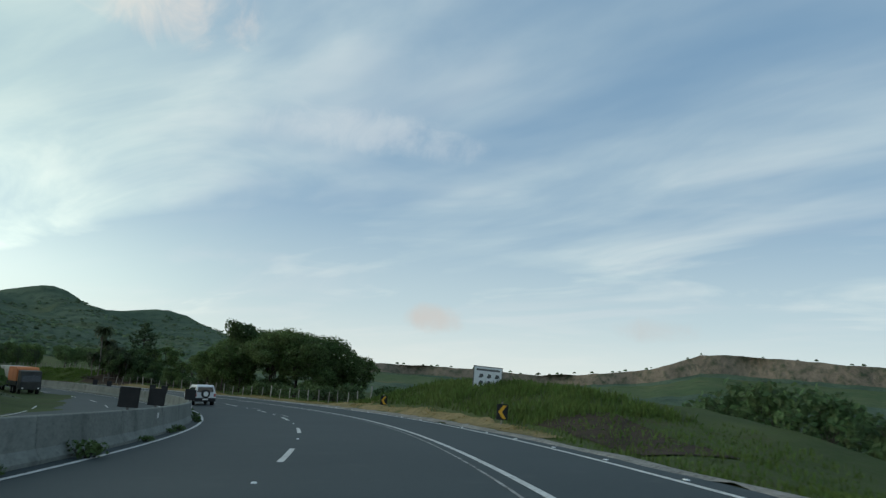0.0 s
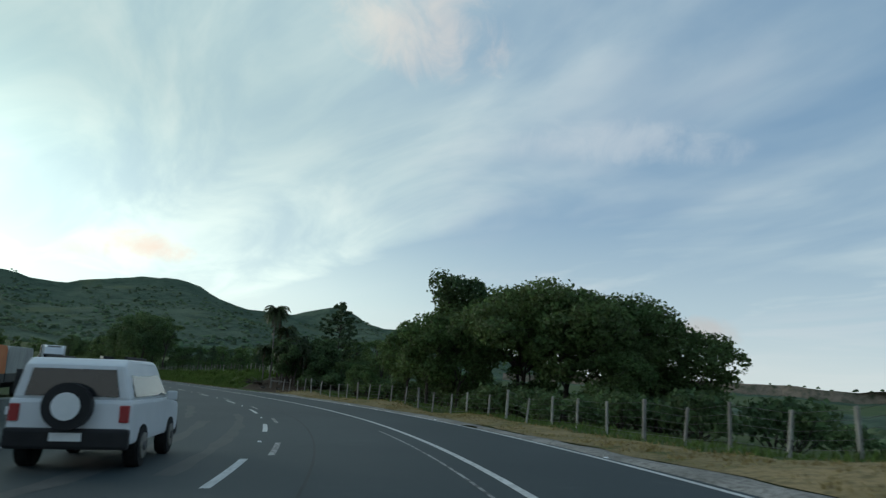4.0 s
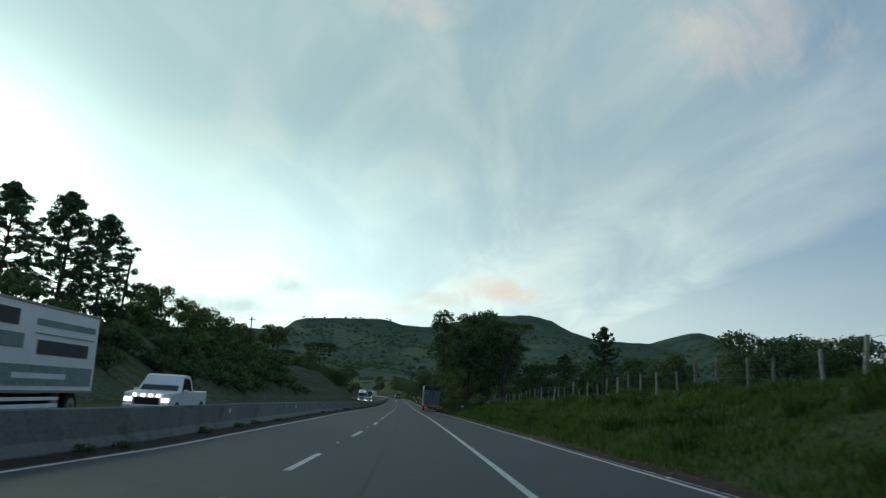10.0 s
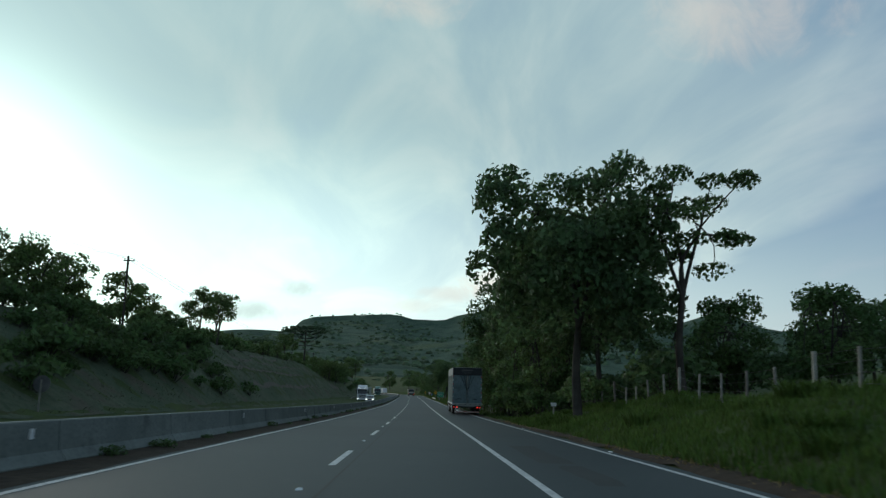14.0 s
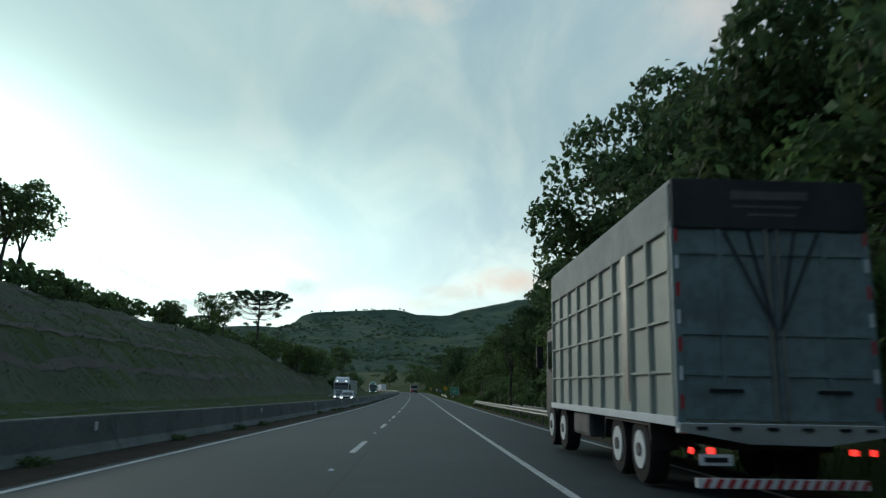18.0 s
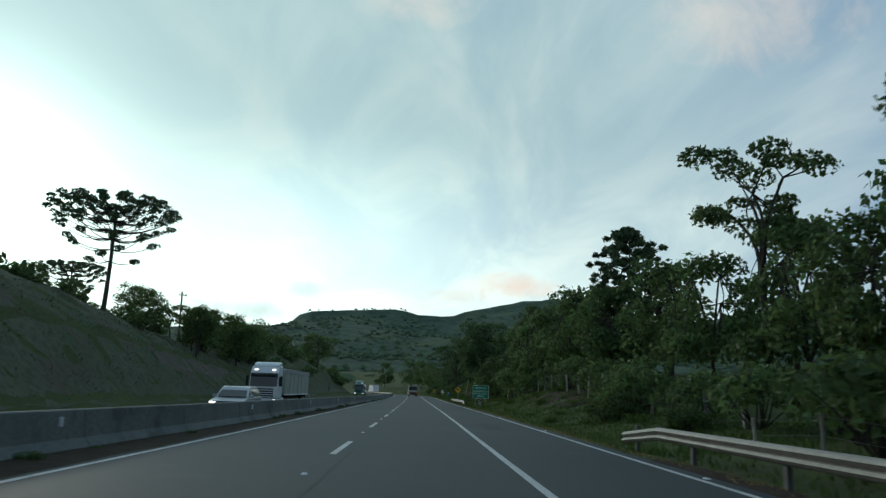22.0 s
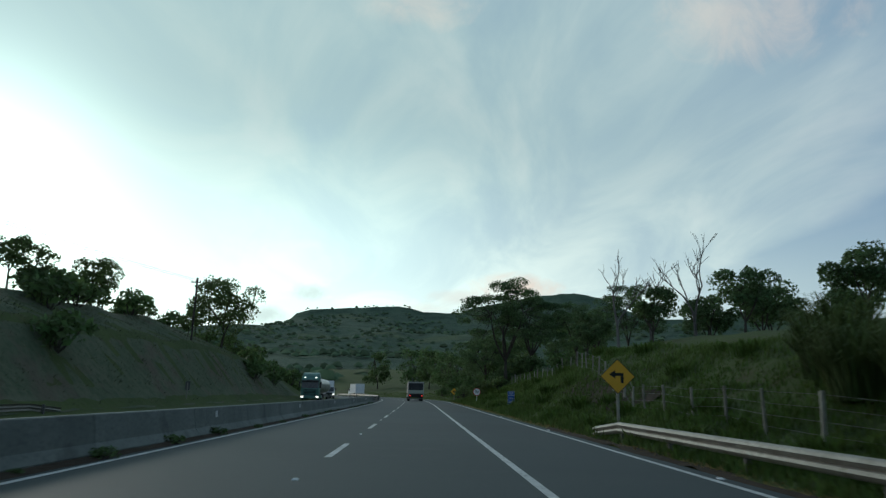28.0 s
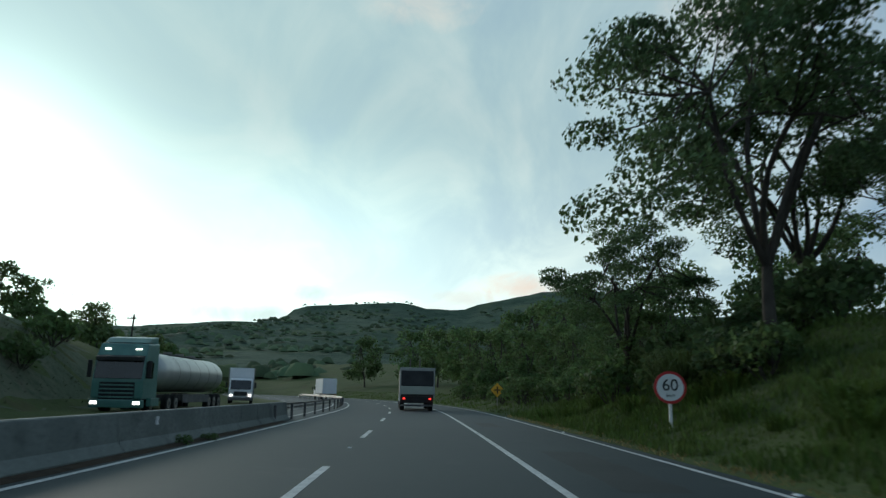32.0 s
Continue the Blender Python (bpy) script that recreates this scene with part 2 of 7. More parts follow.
POST_CONCRETE = surface("post_concrete", [(0.22, 0.21, 0.19), (0.32, 0.31, 0.28)], 0.6, 16.0, 0.9, 0.2, 0.3, obj=0.25)
POST_WOOD = surface("post_wood", [(0.19, 0.18, 0.155), (0.29, 0.275, 0.24)], 0.4, 20.0, 0.9, 0.2, 0.4, obj=0.3)
WIRE = surface("wire", [(0.12, 0.12, 0.12), (0.2, 0.19, 0.18)], 0.5, 20.0, 0.6, 0.4, 0.0, metal=0.6)
GRASS_SOIL = surface("grass_soil", [(0.048, 0.069, 0.026), (0.074, 0.096, 0.034), (0.069, 0.081, 0.038)], 6.0, 2.2, 0.95, 0.08, 0.6, stain=((0.075, 0.062, 0.035), 0.25, 0.58, 0.6), bump_size=0.15)
GRASS_BLADE = surface("grass_blade", [(0.063, 0.109, 0.025), (0.098, 0.144, 0.040)], 5.0, 1.0, 0.75, 0.15, 0.0, island=0.35, thin=0.35)
GRASS_FRESH = surface("fresh_grass_blade", [(0.064, 0.115, 0.023), (0.095, 0.146, 0.035)], 5.0, 1.0, 0.75, 0.15, 0.0, island=0.35, thin=0.35)
STRAW = surface("straw_thatch", [(0.28, 0.21, 0.11), (0.19, 0.155, 0.075), (0.11, 0.095, 0.05)], 2.5, 5.0, 0.95, 0.08, 0.7, stain=((0.07, 0.085, 0.03), 0.8, 0.56, 0.8), bump_size=0.06)
GRASS_DRY = surface("grass_dry", [(0.30, 0.23, 0.10), (0.20, 0.165, 0.07)], 3.0, 1.0, 0.85, 0.1, 0.0, island=0.3, thin=0.35)
GRASS_TALL = surface("grass_tall", [(0.066, 0.105, 0.033), (0.099, 0.132, 0.050)], 2.0, 1.0, 0.75, 0.15, 0.0, island=0.35, thin=0.35)
# cut slope soil, greyed and lightened in its colour to imitate windscreen glare
SLOPE_SOIL_HAZED = surface("slope_soil_hazed", [(0.076, 0.096, 0.058), (0.108, 0.118, 0.078), (0.058, 0.078, 0.046)], 5.0, 2.0, 0.95, 0.08, 0.7, stain=((0.105, 0.085, 0.066), 0.22, 0.54, 0.7), bump_size=0.2)
SLOPE_EARTH = surface("slope_earth", [(0.100, 0.086, 0.070), (0.130, 0.112, 0.092)], 2.0, 3.0, 0.95, 0.1, 0.7, bump_size=0.1)
# slope blades, their colour raised with the soil's to suggest the glare veil
GRASS_HAZED = surface("grass_hazed", [(0.090, 0.106, 0.062), (0.134, 0.140, 0.088)], 4.0, 1.0, 0.8, 0.1, 0.0, island=0.3)
DIRT = surface("dirt", [(0.045, 0.032, 0.023), (0.064, 0.047, 0.034), (0.034, 0.027, 0.021)], 2.5, 3.0, 0.95, 0.1, 0.7, bump_size=0.1)
GRAVEL = surface("gravel", [(0.19, 0.185, 0.17), (0.30, 0.29, 0.27), (0.10, 0.095, 0.085)], 1.5, 9.0, 0.95, 0.15, 0.8, bump_size=0.05)
BARK = surface("bark", [(0.045, 0.039, 0.034), (0.082, 0.072, 0.061)], 0.8, 9.0, 0.95, 0.1, 0.6, bump_size=0.03)
BARK_PALE = surface("bark_pale", [(0.13, 0.12, 0.105), (0.2, 0.185, 0.165)], 0.8, 9.0, 0.9, 0.1, 0.5, bump_size=0.03)
DEADWOOD = surface("deadwood", [(0.10, 0.095, 0.09), (0.17, 0.16, 0.15)], 0.8, 9.0, 0.9, 0.1, 0.5)
LEAF = surface("leaf", [(0.066, 0.118, 0.041), (0.110, 0.166, 0.060)], 3.5, 1.0, 0.6, 0.22, 0.0, island=0.45, obj=0.12, thin=0.48)
LEAF_LIGHT = surface("leaf_light", [(0.066, 0.115, 0.034), (0.100, 0.145, 0.052)], 3.0, 1.0, 0.6, 0.22, 0.0, island=0.4, obj=0.15, thin=0.48)
LEAF_DARK = surface("leaf_dark", [(0.060, 0.106, 0.047), (0.100, 0.156, 0.063)], 3.0, 1.0, 0.6, 0.2, 0.0, island=0.4, obj=0.1, thin=0.48)
NEEDLE = surface("needle", [(0.047, 0.086, 0.042), (0.083, 0.127, 0.056)], 2.0, 1.0, 0.6, 0.2, 0.0, island=0.4, obj=0.1)
FROND = surface("frond", [(0.037, 0.060, 0.029), (0.072, 0.098, 0.043)], 2.0, 1.0, 0.5, 0.3, 0.0, island=0.35, thin=0.48)
FROND_DEAD = surface("frond_dead", [(0.09, 0.07, 0.045), (0.13, 0.105, 0.07)], 1.0, 3.0, 0.9, 0.1, 0.0, island=0.3)
# far forest, hill and pasture: aerial haze is mixed into these lightened colours
FOREST = surface("far_forest", [(0.058, 0.094, 0.052), (0.094, 0.130, 0.072)], 60.0, 0.05, 0.9, 0.05, 0.0, island=0.4, stain=((0.10, 0.125, 0.06), 0.010, 0.56, 0.7))
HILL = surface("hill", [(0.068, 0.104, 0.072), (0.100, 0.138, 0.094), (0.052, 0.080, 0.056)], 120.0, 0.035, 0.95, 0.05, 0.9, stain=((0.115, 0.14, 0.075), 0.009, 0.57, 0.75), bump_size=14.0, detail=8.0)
CLIFF = surface("cliff", [(0.16, 0.13, 0.10), (0.24, 0.19, 0.145), (0.06, 0.075, 0.045)], 25.0, 0.12, 0.95, 0.05, 0.9, bump_size=5.0, detail=8.0)
PASTURE = surface("pasture", [(0.070, 0.105, 0.048), (0.098, 0.120, 0.058), (0.054, 0.082, 0.040)], 60.0, 0.09, 0.95, 0.05, 0.6, stain=((0.22, 0.14, 0.085), 0.012, 0.63, 0.6), bump_size=2.0)
STEEL = surface("galvanised_steel", [(0.22, 0.21, 0.185), (0.29, 0.28, 0.25), (0.17, 0.155, 0.13)], 1.0, 12.0, 0.55, 0.4, 0.1, metal=0.5)
STEEL_DARK = surface("weathered_steel", [(0.10, 0.10, 0.10), (0.16, 0.155, 0.15)], 0.5, 12.0, 0.7, 0.3, 0.1, metal=0.4)
BLACK = surface("black_plastic", [(0.012, 0.012, 0.013), (0.02, 0.02, 0.021)], 0.5, 20.0, 0.6, 0.3, 0.1)
RUBBER = surface("rubber", [(0.014, 0.014, 0.014), (0.026, 0.025, 0.024)], 0.4, 30.0, 0.85, 0.2, 0.2)
WHITE_PAINT = surface("white_vehicle_paint", [(0.62, 0.64, 0.65), (0.70, 0.71, 0.72)], 1.0, 6.0, 0.35, 0.5, 0.0)
SILVER_PAINT = surface("silver_vehicle_paint", [(0.40, 0.42, 0.44), (0.48, 0.50, 0.52)], 1.0, 6.0, 0.35, 0.5, 0.0, metal=0.5)
BLUE_GREY = surface("grey_blue_panel", [(0.17, 0.23, 0.235), (0.23, 0.29, 0.295), (0.14, 0.18, 0.185)], 1.4, 5.0, 0.6, 0.3, 0.1, stain=((0.09, 0.10, 0.10), 1.1, 0.6, 0.5))
CREAM = surface("cream_panel", [(0.30, 0.33, 0.28), (0.39, 0.41, 0.35)], 1.5, 5.0, 0.6, 0.3, 0.1, stain=((0.2, 0.2, 0.17), 0.9, 0.6, 0.5))
TARP_GREY = surface("grey_tarpaulin", [(0.28, 0.29, 0.27), (0.38, 0.39, 0.36)], 1.0, 4.0, 0.75, 0.2, 0.4, bump_size=0.05)
TARP_DARK = surface("dark_tarpaulin", [(0.030, 0.032, 0.034), (0.05, 0.052, 0.054)], 1.0, 4.0, 0.7, 0.25, 0.3, bump_size=0.03)
ORANGE = surface("orange_tarpaulin", [(0.50, 0.16, 0.065), (0.60, 0.22, 0.09)], 1.0, 4.0, 0.75, 0.2, 0.3)
DARK_BODY = surface("dark_truck_body", [(0.022, 0.024, 0.024), (0.045, 0.045, 0.042)], 0.7, 8.0, 0.6, 0.3, 0.1)
GREEN_CAB = surface("green_cab_paint", [(0.055, 0.16, 0.14), (0.085, 0.21, 0.18)], 0.7, 6.0, 0.35, 0.5, 0.0)
TANK = surface("tank_steel", [(0.36, 0.37, 0.35), (0.48, 0.48, 0.45)], 1.5, 5.0, 0.38, 0.5, 0.05, metal=0.55, stain=((0.2, 0.19, 0.17), 0.8, 0.6, 0.5))
GLASS = surface("dark_glass", [(0.012, 0.014, 0.016), (0.02, 0.023, 0.025)], 0.8, 5.0, 0.08, 0.6, 0.0)
SIGN_YELLOW = surface("sign_yellow", [(0.74, 0.39, 0.035), (0.80, 0.43, 0.05)], 0.5, 6.0, 0.6, 0.3, 0.0)
SIGN_GREEN = surface("sign_green", [(0.02, 0.20, 0.10), (0.03, 0.25, 0.13)], 0.5, 6.0, 0.6, 0.3, 0.0)
SIGN_BLUE = surface("sign_blue", [(0.03, 0.09, 0.30), (0.04, 0.11, 0.36)], 0.5, 6.0, 0.6, 0.3, 0.0)
SIGN_WHITE = surface("sign_white", [(0.70, 0.71, 0.70), (0.78, 0.78, 0.77)], 0.5, 6.0, 0.6, 0.3, 0.0)
SIGN_RED = surface("sign_red", [(0.45, 0.03, 0.03), (0.5, 0.04, 0.04)], 0.5, 6.0, 0.6, 0.3, 0.0)
RED_LENS = glow_mat("tail_light", (1.0, 0.04, 0.03), 1.6)
RED_OFF = surface("red_lens", [(0.30, 0.02, 0.02), (0.36, 0.03, 0.03)], 0.3, 5.0, 0.3, 0.5, 0.0)
HEADLIGHT = glow_mat("headlight", (1.0, 0.97, 0.88), 2.6)

# ---- the road's line: distance s along it, offset u to the right of the lane line ----
LANE, SHOULDER = 3.48, 2.72
HEADING = [(-60, -62.0), (-20, -53.5)] + HEADING + [(520, 2.2), (560, 9.0), (600, 20.0), (650, 33.0), (700, 42.0), (900, 44.0)]
_step = 0.5
_s = np.arange(-60, 760 + _step, _step)
_h = np.radians(np.interp(_s + _step / 2, [a for a, b in HEADING], [b for a, b in HEADING]))
_x = np.concatenate([[0], np.cumsum(-np.sin(_h[:-1]) * _step)])
_y = np.concatenate([[0], np.cumsum(np.cos(_h[:-1]) * _step)])
_zero = int(60 / _step)
_x += ORIGIN[0] - _x[_zero]
_y += ORIGIN[1] - _y[_zero]
_grade = np.tan(np.radians(np.interp(_s, [a for a, b in GRADE], [b for a, b in GRADE])))
_z = np.concatenate([[0], np.cumsum(_grade[:-1] * _step)])
_z -= _z[_zero]
BANK_S, BANK_B = [a for a, b in BANK], [math.tan(radians(b)) for a, b in BANK]


def heading(s):
    return float(np.interp(s, _s, _h))


def level(s):
    """Height of the lane line at s: the road falls gently along its length."""
    return float(np.interp(s, _s, _z))


def bank(s):
    return np.interp(s, BANK_S, BANK_B)


def spot(s, u, z=0.0):
    """The place at s along the road and u to the right of the lane line, z above the banked road."""
    h = np.interp(s, _s, _h)
    x, y = np.interp(s, _s, _x), np.interp(s, _s, _y)
    return Vector((x + u * math.cos(h), y + u * math.sin(h), float(bank(s)) * max(-16.0, min(u, 12.0)) + level(s) + z))


def stand(s, u, z=0.0, turn=0.0, size=1.0):
    """A pose at that spot, whose y runs along the road."""
    p = spot(s, u, z)
    return Matrix.Translation(p) @ pose(0, 0, 0, 0, 0, math.degrees(heading(s)) + turn) @ Matrix.Scale(size, 4)


def mesh_ob(name, verts, faces, material=None, parent=None, smooth=False, label=""):
    me = bpy.data.meshes.new(name)
    me.from_pydata([tuple(v) for v in verts], [], faces)
    if material:
        me.materials.append(material)
    if smooth:
        me.shade_smooth()
    ob = new(name, me)
    if parent:
        ob.parent = parent
    if label:
        tagged(ob, label)
    return ob


def strip(us, zs, s0, s1, step=2.0, wobble=None):
    """Vertices and faces of a ribbon along the road with the cross-section (us, zs)."""
    n = max(1, int(math.ceil((s1 - s0) / step)))
    verts, faces, m = [], [], len(us)
    for i in range(n + 1):
        s = s0 + (s1 - s0) * i / n
        for j in range(m):
            u, z = us[j], zs[j]
            if wobble:
                u, z = wobble(s, u, z)
            verts.append(spot(s, u, z))
    for i in range(n):
        for j in range(m - 1):
            a = i * m + j
            faces.append((a, a + 1, a + m + 1, a + m))
    return verts, faces

# ---- ground, road, barrier, hills ----
def dash_u(s):
    return float(np.interp(s, [0, 45, 100, 140, 172], [-0.68, -0.68, -0.56, -0.48, 0.0]))


def left_u(s):
    return float(np.interp(s, [0, 45, 88, 118, 141, 153, 176, 205, 260, 340, 420, 500], [-4.25, -5.0, -5.45, -5.1, -4.7, -3.7, -3.4, -3.5, -3.6, -3.45, -3.6, -3.4]))


def shoulder_u(s):
    return float(np.interp(s, [0, 40, 80, 120, 160, 240, 500], [6.1, 6.35, 6.6, 6.6, 6.5, 6.42, 6.45]))


def bar_u(s):
    """Middle line of the median barrier: a strip of dirt lies between it and the edge line."""
    return left_u(s) - float(np.interp(s, [0, 130, 165, 200, 330, 430, 500], [0.75, 0.75, 1.2, 1.4, 1.4, 0.75, 0.75]))


def bar_top(s):
    return float(np.interp(s, [130, 190], [0.885, 0.76]))


def drop(s):
    """How far the other carriageway lies below this one."""
    return float(np.interp(s, [190, 260, 320, 400, 460, 500, 540], [0, -0.15, -0.3, -0.3, -0.2, -0.1, -0.05]))


RIGHT_U = [6.9, 7.6, 8.6, 11.0, 14.0, 20.0, 40.0, 80.0, 140.0]
RIGHT = [
    (-60, [0, -0.1, -0.3, -0.7, -1.3, -2.6, -6, -9]), (18, [0, -0.1, -0.3, -0.5, -1.0, -2.2, -6, -9]),
    (28, [0, -0.05, 0.0, 0.3, 0.5, 0.4, -4, -8]), (36, [0, 0.05, 0.4, 1.1, 1.5, 1.4, -3, -7]),
    (44, [0, 0.1, 0.6, 1.7, 2.1, 1.9, -2, -6]), (56, [0, 0.1, 0.6, 1.7, 2.3, 2.0, -2, -5]),
    (64, [0, 0.05, 0.2, 0.5, 0.6, 0.4, -2, -4]), (74, [0, 0.0, 0.02, 0.0, -0.1, -0.3, -1.5, -3]),
    (116, [0, 0.0, 0.05, 0.05, 0.0, -0.1, -0.4, -1]), (130, [0, 0.05, 0.2, 0.4, 0.5, 0.5, 0, 0]),
    (139, [0, 0.1, 0.6, 1.5, 2.0, 2.2, 2.2, 2]), (150, [0, 0.1, 0.6, 1.9, 2.5, 2.7, 2.8, 2.5]),
    (205, [0, 0.1, 0.5, 1.5, 1.9, 2.2, 2.5, 2.5]), (235, [0, 0.05, 0.3, 0.9, 1.3, 1.8, 2.5, 3]),
    (260, [0, -0.05, -0.15, 0.1, 0.5, 1.4, 4, 7]), (330, [0, -0.05, -0.1, 0.2, 0.6, 1.5, 4, 8]),
    (348, [0, -0.05, 0, 0.4, 0.8, 1.8, 4, 8]), (361, [0, 0, 0.2, 1.2, 2.0, 2.9, 5, 8]), (374, [0, 0, 0.3, 1.6, 2.3, 3.2, 5, 8]), (388, [0, 0, 0.1, 0.6, 1.2, 2.2, 4.5, 8]), (395, [0, 0, 0.05, 0.4, 0.9, 1.8, 4.5, 8]), (418, [0, -0.05, -0.1, 0.4, 1.6, 3.2, 5, 7]),
    (436, [0, 0.05, 0.3, 1.2, 3.1, 4.4, 5.5, 7]), (448, [0, 0.05, 0.35, 2.0, 3.7, 4.8, 5.8, 7]), (457, [0, 0.1, 0.6, 2.7, 4.3, 5.2, 6, 7]), (470, [0, 0.1, 0.5, 2.0, 3.2, 4.3, 5.5, 7]),
    (498, [0, 0.05, 0.4, 1.6, 3.4, 4.8, 6, 8]), (540, [0, 0.05, 0.2, 0.6, 1.2, 2.4, 5, 9]), (760, [0, 0, 0.1, 0.4, 1.0, 2.2, 6, 12]),
]
LEFT_U = [-15.2, -16.5, -20.0, -25.0, -32.0, -45.0, -75.0, -115.0]
LEFT = [
    (-60, [0, 0, 0.2, 0.6, 1.2, 2, 3]), (60, [0, 0, 0.3, 1.0, 2.2, 4.5, 7]), (84, [0, 0.2, 1.2, 3.2, 5.5, 7.5, 9]),
    (120, [0, 0.3, 2.2, 5.2, 8, 9.5, 10]), (165, [0, 0.4, 2.6, 5.6, 7.4, 8.4, 9]), (235, [0, 0.5, 3.0, 6.2, 7.6, 8.4, 9]),
    (280, [0, 0.8, 4.6, 7.8, 8.6, 9, 9]), (325, [0, 0.8, 4.8, 8.0, 8.8, 9.2, 9.4]), (360, [0, 0.9, 5.2, 8.5, 9.2, 9.4, 9.5]), (380, [0, 0.8, 4.4, 7.2, 8.2, 8.6, 9]),
    (400, [0, 0.6, 3.6, 6.0, 7.4, 8.2, 8.8]), (430, [0, 0.6, 3.9, 6.3, 7.6, 8.4, 9]), (450, [0, 0.7, 5.0, 7.3, 8.1, 8.6, 9]), (485, [0, 0.8, 5.7, 8.0, 8.6, 9.0, 9]), (505, [0, 0.7, 4.8, 6.9, 7.6, 8.2, 8.5]), (532, [0, 0.4, 3.0, 5.2, 6.0, 6.6, 7]),
    (580, [0, 0.1, 0.3, 0.8, 1.6, 3.0, 5]), (760, [0, 0, 0.2, 0.6, 1.2, 2.5, 5]),
]


@functools.lru_cache(maxsize=None)
def table_row(right, s):
    table = RIGHT if right else LEFT
    keys = [a for a, b in table]
    return [float(np.interp(s, keys, [b[j] for a, b in table])) for j in range(len(table[0][1]))] + [-14.0]


def rise(s, u):
    """Height of the ground over the banked road at (s, u)."""
    if u >= 6.9:
        z = float(np.interp(u, RIGHT_U, table_row(True, round(s, 1))))
        rough_ = min(1.0, (u - 6.9) / 3.0)
    elif u <= -15.2:
        z = float(np.interp(-u, [-a for a in LEFT_U], table_row(False, round(s, 1)))) + drop(s)
        rough_ = min(1.0, (-15.2 - u) / 3.0)
    else:
        return -0.08 + (drop(s) if u < -4.5 else 0.0)
    p = spot(s, u)
    n = noise.noise(Vector((p.x * 0.16, p.y * 0.16, 0))) * 0.35 + noise.noise(Vector((p.x * 0.6, p.y * 0.6, 3))) * (0.2 if s > 136 else 0.1)
    return z + n * rough_


def on_ground(s, u, turn=0.0, size=1.0, sink=0.0):
    return stand(s, u, rise(s, u) - sink, turn, size)


def ground_patch(name, us, s0, s1, step, material, lift=0.0, fringe=0.0):
    verts, faces, m = [], [], len(us)
    n = int(math.ceil((s1 - s0) / step))
    for i in range(n + 1):
        s = s0 + (s1 - s0) * i / n
        for j, u in enumerate(us):
            w = fringe * noise.noise(Vector((s * 0.35, j * 7.1, 5))) if fringe and j in (0, m - 1) else 0.0
            verts.append(spot(s, u + w, rise(s, u + w) + lift))
    for i in range(n):
        for j in range(m - 1):
            a = i * m + j
            faces.append((a, a + 1, a + m + 1, a + m))
    return mesh_ob(name, verts, faces, material, smooth=True)


us_all = [-115, -104, -94, -84, -75, -66, -58, -50, -45, -40, -36, -32, -29, -26.5, -24, -22, -20, -18.2, -16.8, -15.6, -5.0, -4.0, 5.0, 6.75, 7.2, 7.8, 8.4, 9.0, 9.7, 10.4, 11.2, 12, 12.8, 13.7, 15, 17.5, 20, 24, 29, 35, 42, 52, 64, 80, 95, 110, 125, 140]
ground = tagged(ground_patch("ground", us_all, -62, 760, 1.5, GRASS_SOIL), kind="structure", label="dark green grassy roadside ground and cut slopes", category="ground")

for v in list(ground.data.vertices)[:len(us_all)]:  # the sheet dips to the valley floor at its start
    v.co.z = -14.0
# the wide valley floor behind the roadside, reaching the horizon
gx = [-4600, -2500, -1500, -900, -600, -400, -250, -150, 0, 150, 300, 450, 600, 900, 1500, 2500, 4600]
gy = [-3000, -1500, -700, -300, -100, 100, 300, 500, 700, 900, 1200, 1600, 2200, 3000, 4600]
valley = mesh_ob("valley_ground", [(a, b, -9 + 3 * noise.noise(Vector((a * 0.003, b * 0.003, 0)))) for b in gy for a in gx],
                 [(j * len(gx) + i, j * len(gx) + i + 1, (j + 1) * len(gx) + i + 1, (j + 1) * len(gx) + i) for j in range(len(gy) - 1) for i in range(len(gx) - 1)], PASTURE, smooth=True)
tagged(valley, "pale green pasture on the valley floor far off", "ground", kind="structure")

# carriageways
road = tagged(new("road"), "dark grey two-lane asphalt carriageway with white lines", "road", kind="structure")


mesh_ob("carriageway", *strip([-9.0, -2.5, 0.0, 3.4, 6.6, 6.95], [0, 0, 0, 0, 0, -0.03], -58, 755, 2.0, lambda s, u, z: (u if u > -9 else bar_u(s) + 0.1, z)), ASPHALT, road)
other = tagged(new("road"), "grey asphalt carriageway beyond the barrier for oncoming traffic", "road", kind="structure")
mesh_ob("carriageway", *strip([-15.5, -12.2, -8.7, -5.5], [-0.02, 0, 0, 0], -58, 755, 2.0, lambda s, u, z: (u if u < -6 else bar_u(s) - 0.1, z + drop(s))), ASPHALT, other)


def line_part(name, parent, material, s0, s1, where, width=0.13, step=2.0, low=False):
    mesh_ob(name, *strip([-width / 2, width / 2], [0.006, 0.006], s0, s1, step, lambda s, u, z: (u + where(s), z + (drop(s) if low else 0))), material, parent)


line_part("left_edge_line", road, PAINT, -58, 750, left_u)
line_part("lane_edge_line", road, PAINT, -58, 750, lambda s: LANE, 0.14)
line_part("shoulder_edge_line", road, PAINT, -58, 750, shoulder_u, 0.13)
for i in range(-5, 62):
    s0 = i * 12 + DASH
    line_part("lane_dash", road, PAINT, s0, s0 + 4.0, dash_u, 0.14, 1.0)
for i in range(4, 11):  # an older, half-removed set of marks in the bend
    s0 = i * 12 - 2.5
    line_part("worn_dash", road, PAINT_WORN, s0, s0 + 3.2, lambda s: dash_u(s) + 0.42, 0.13, 1.0)
line_part("worn_line", road, PAINT_WORN, 2, 78, lambda s: LANE - 0.5 + 0.2 * math.sin(s * 0.05), 0.06)
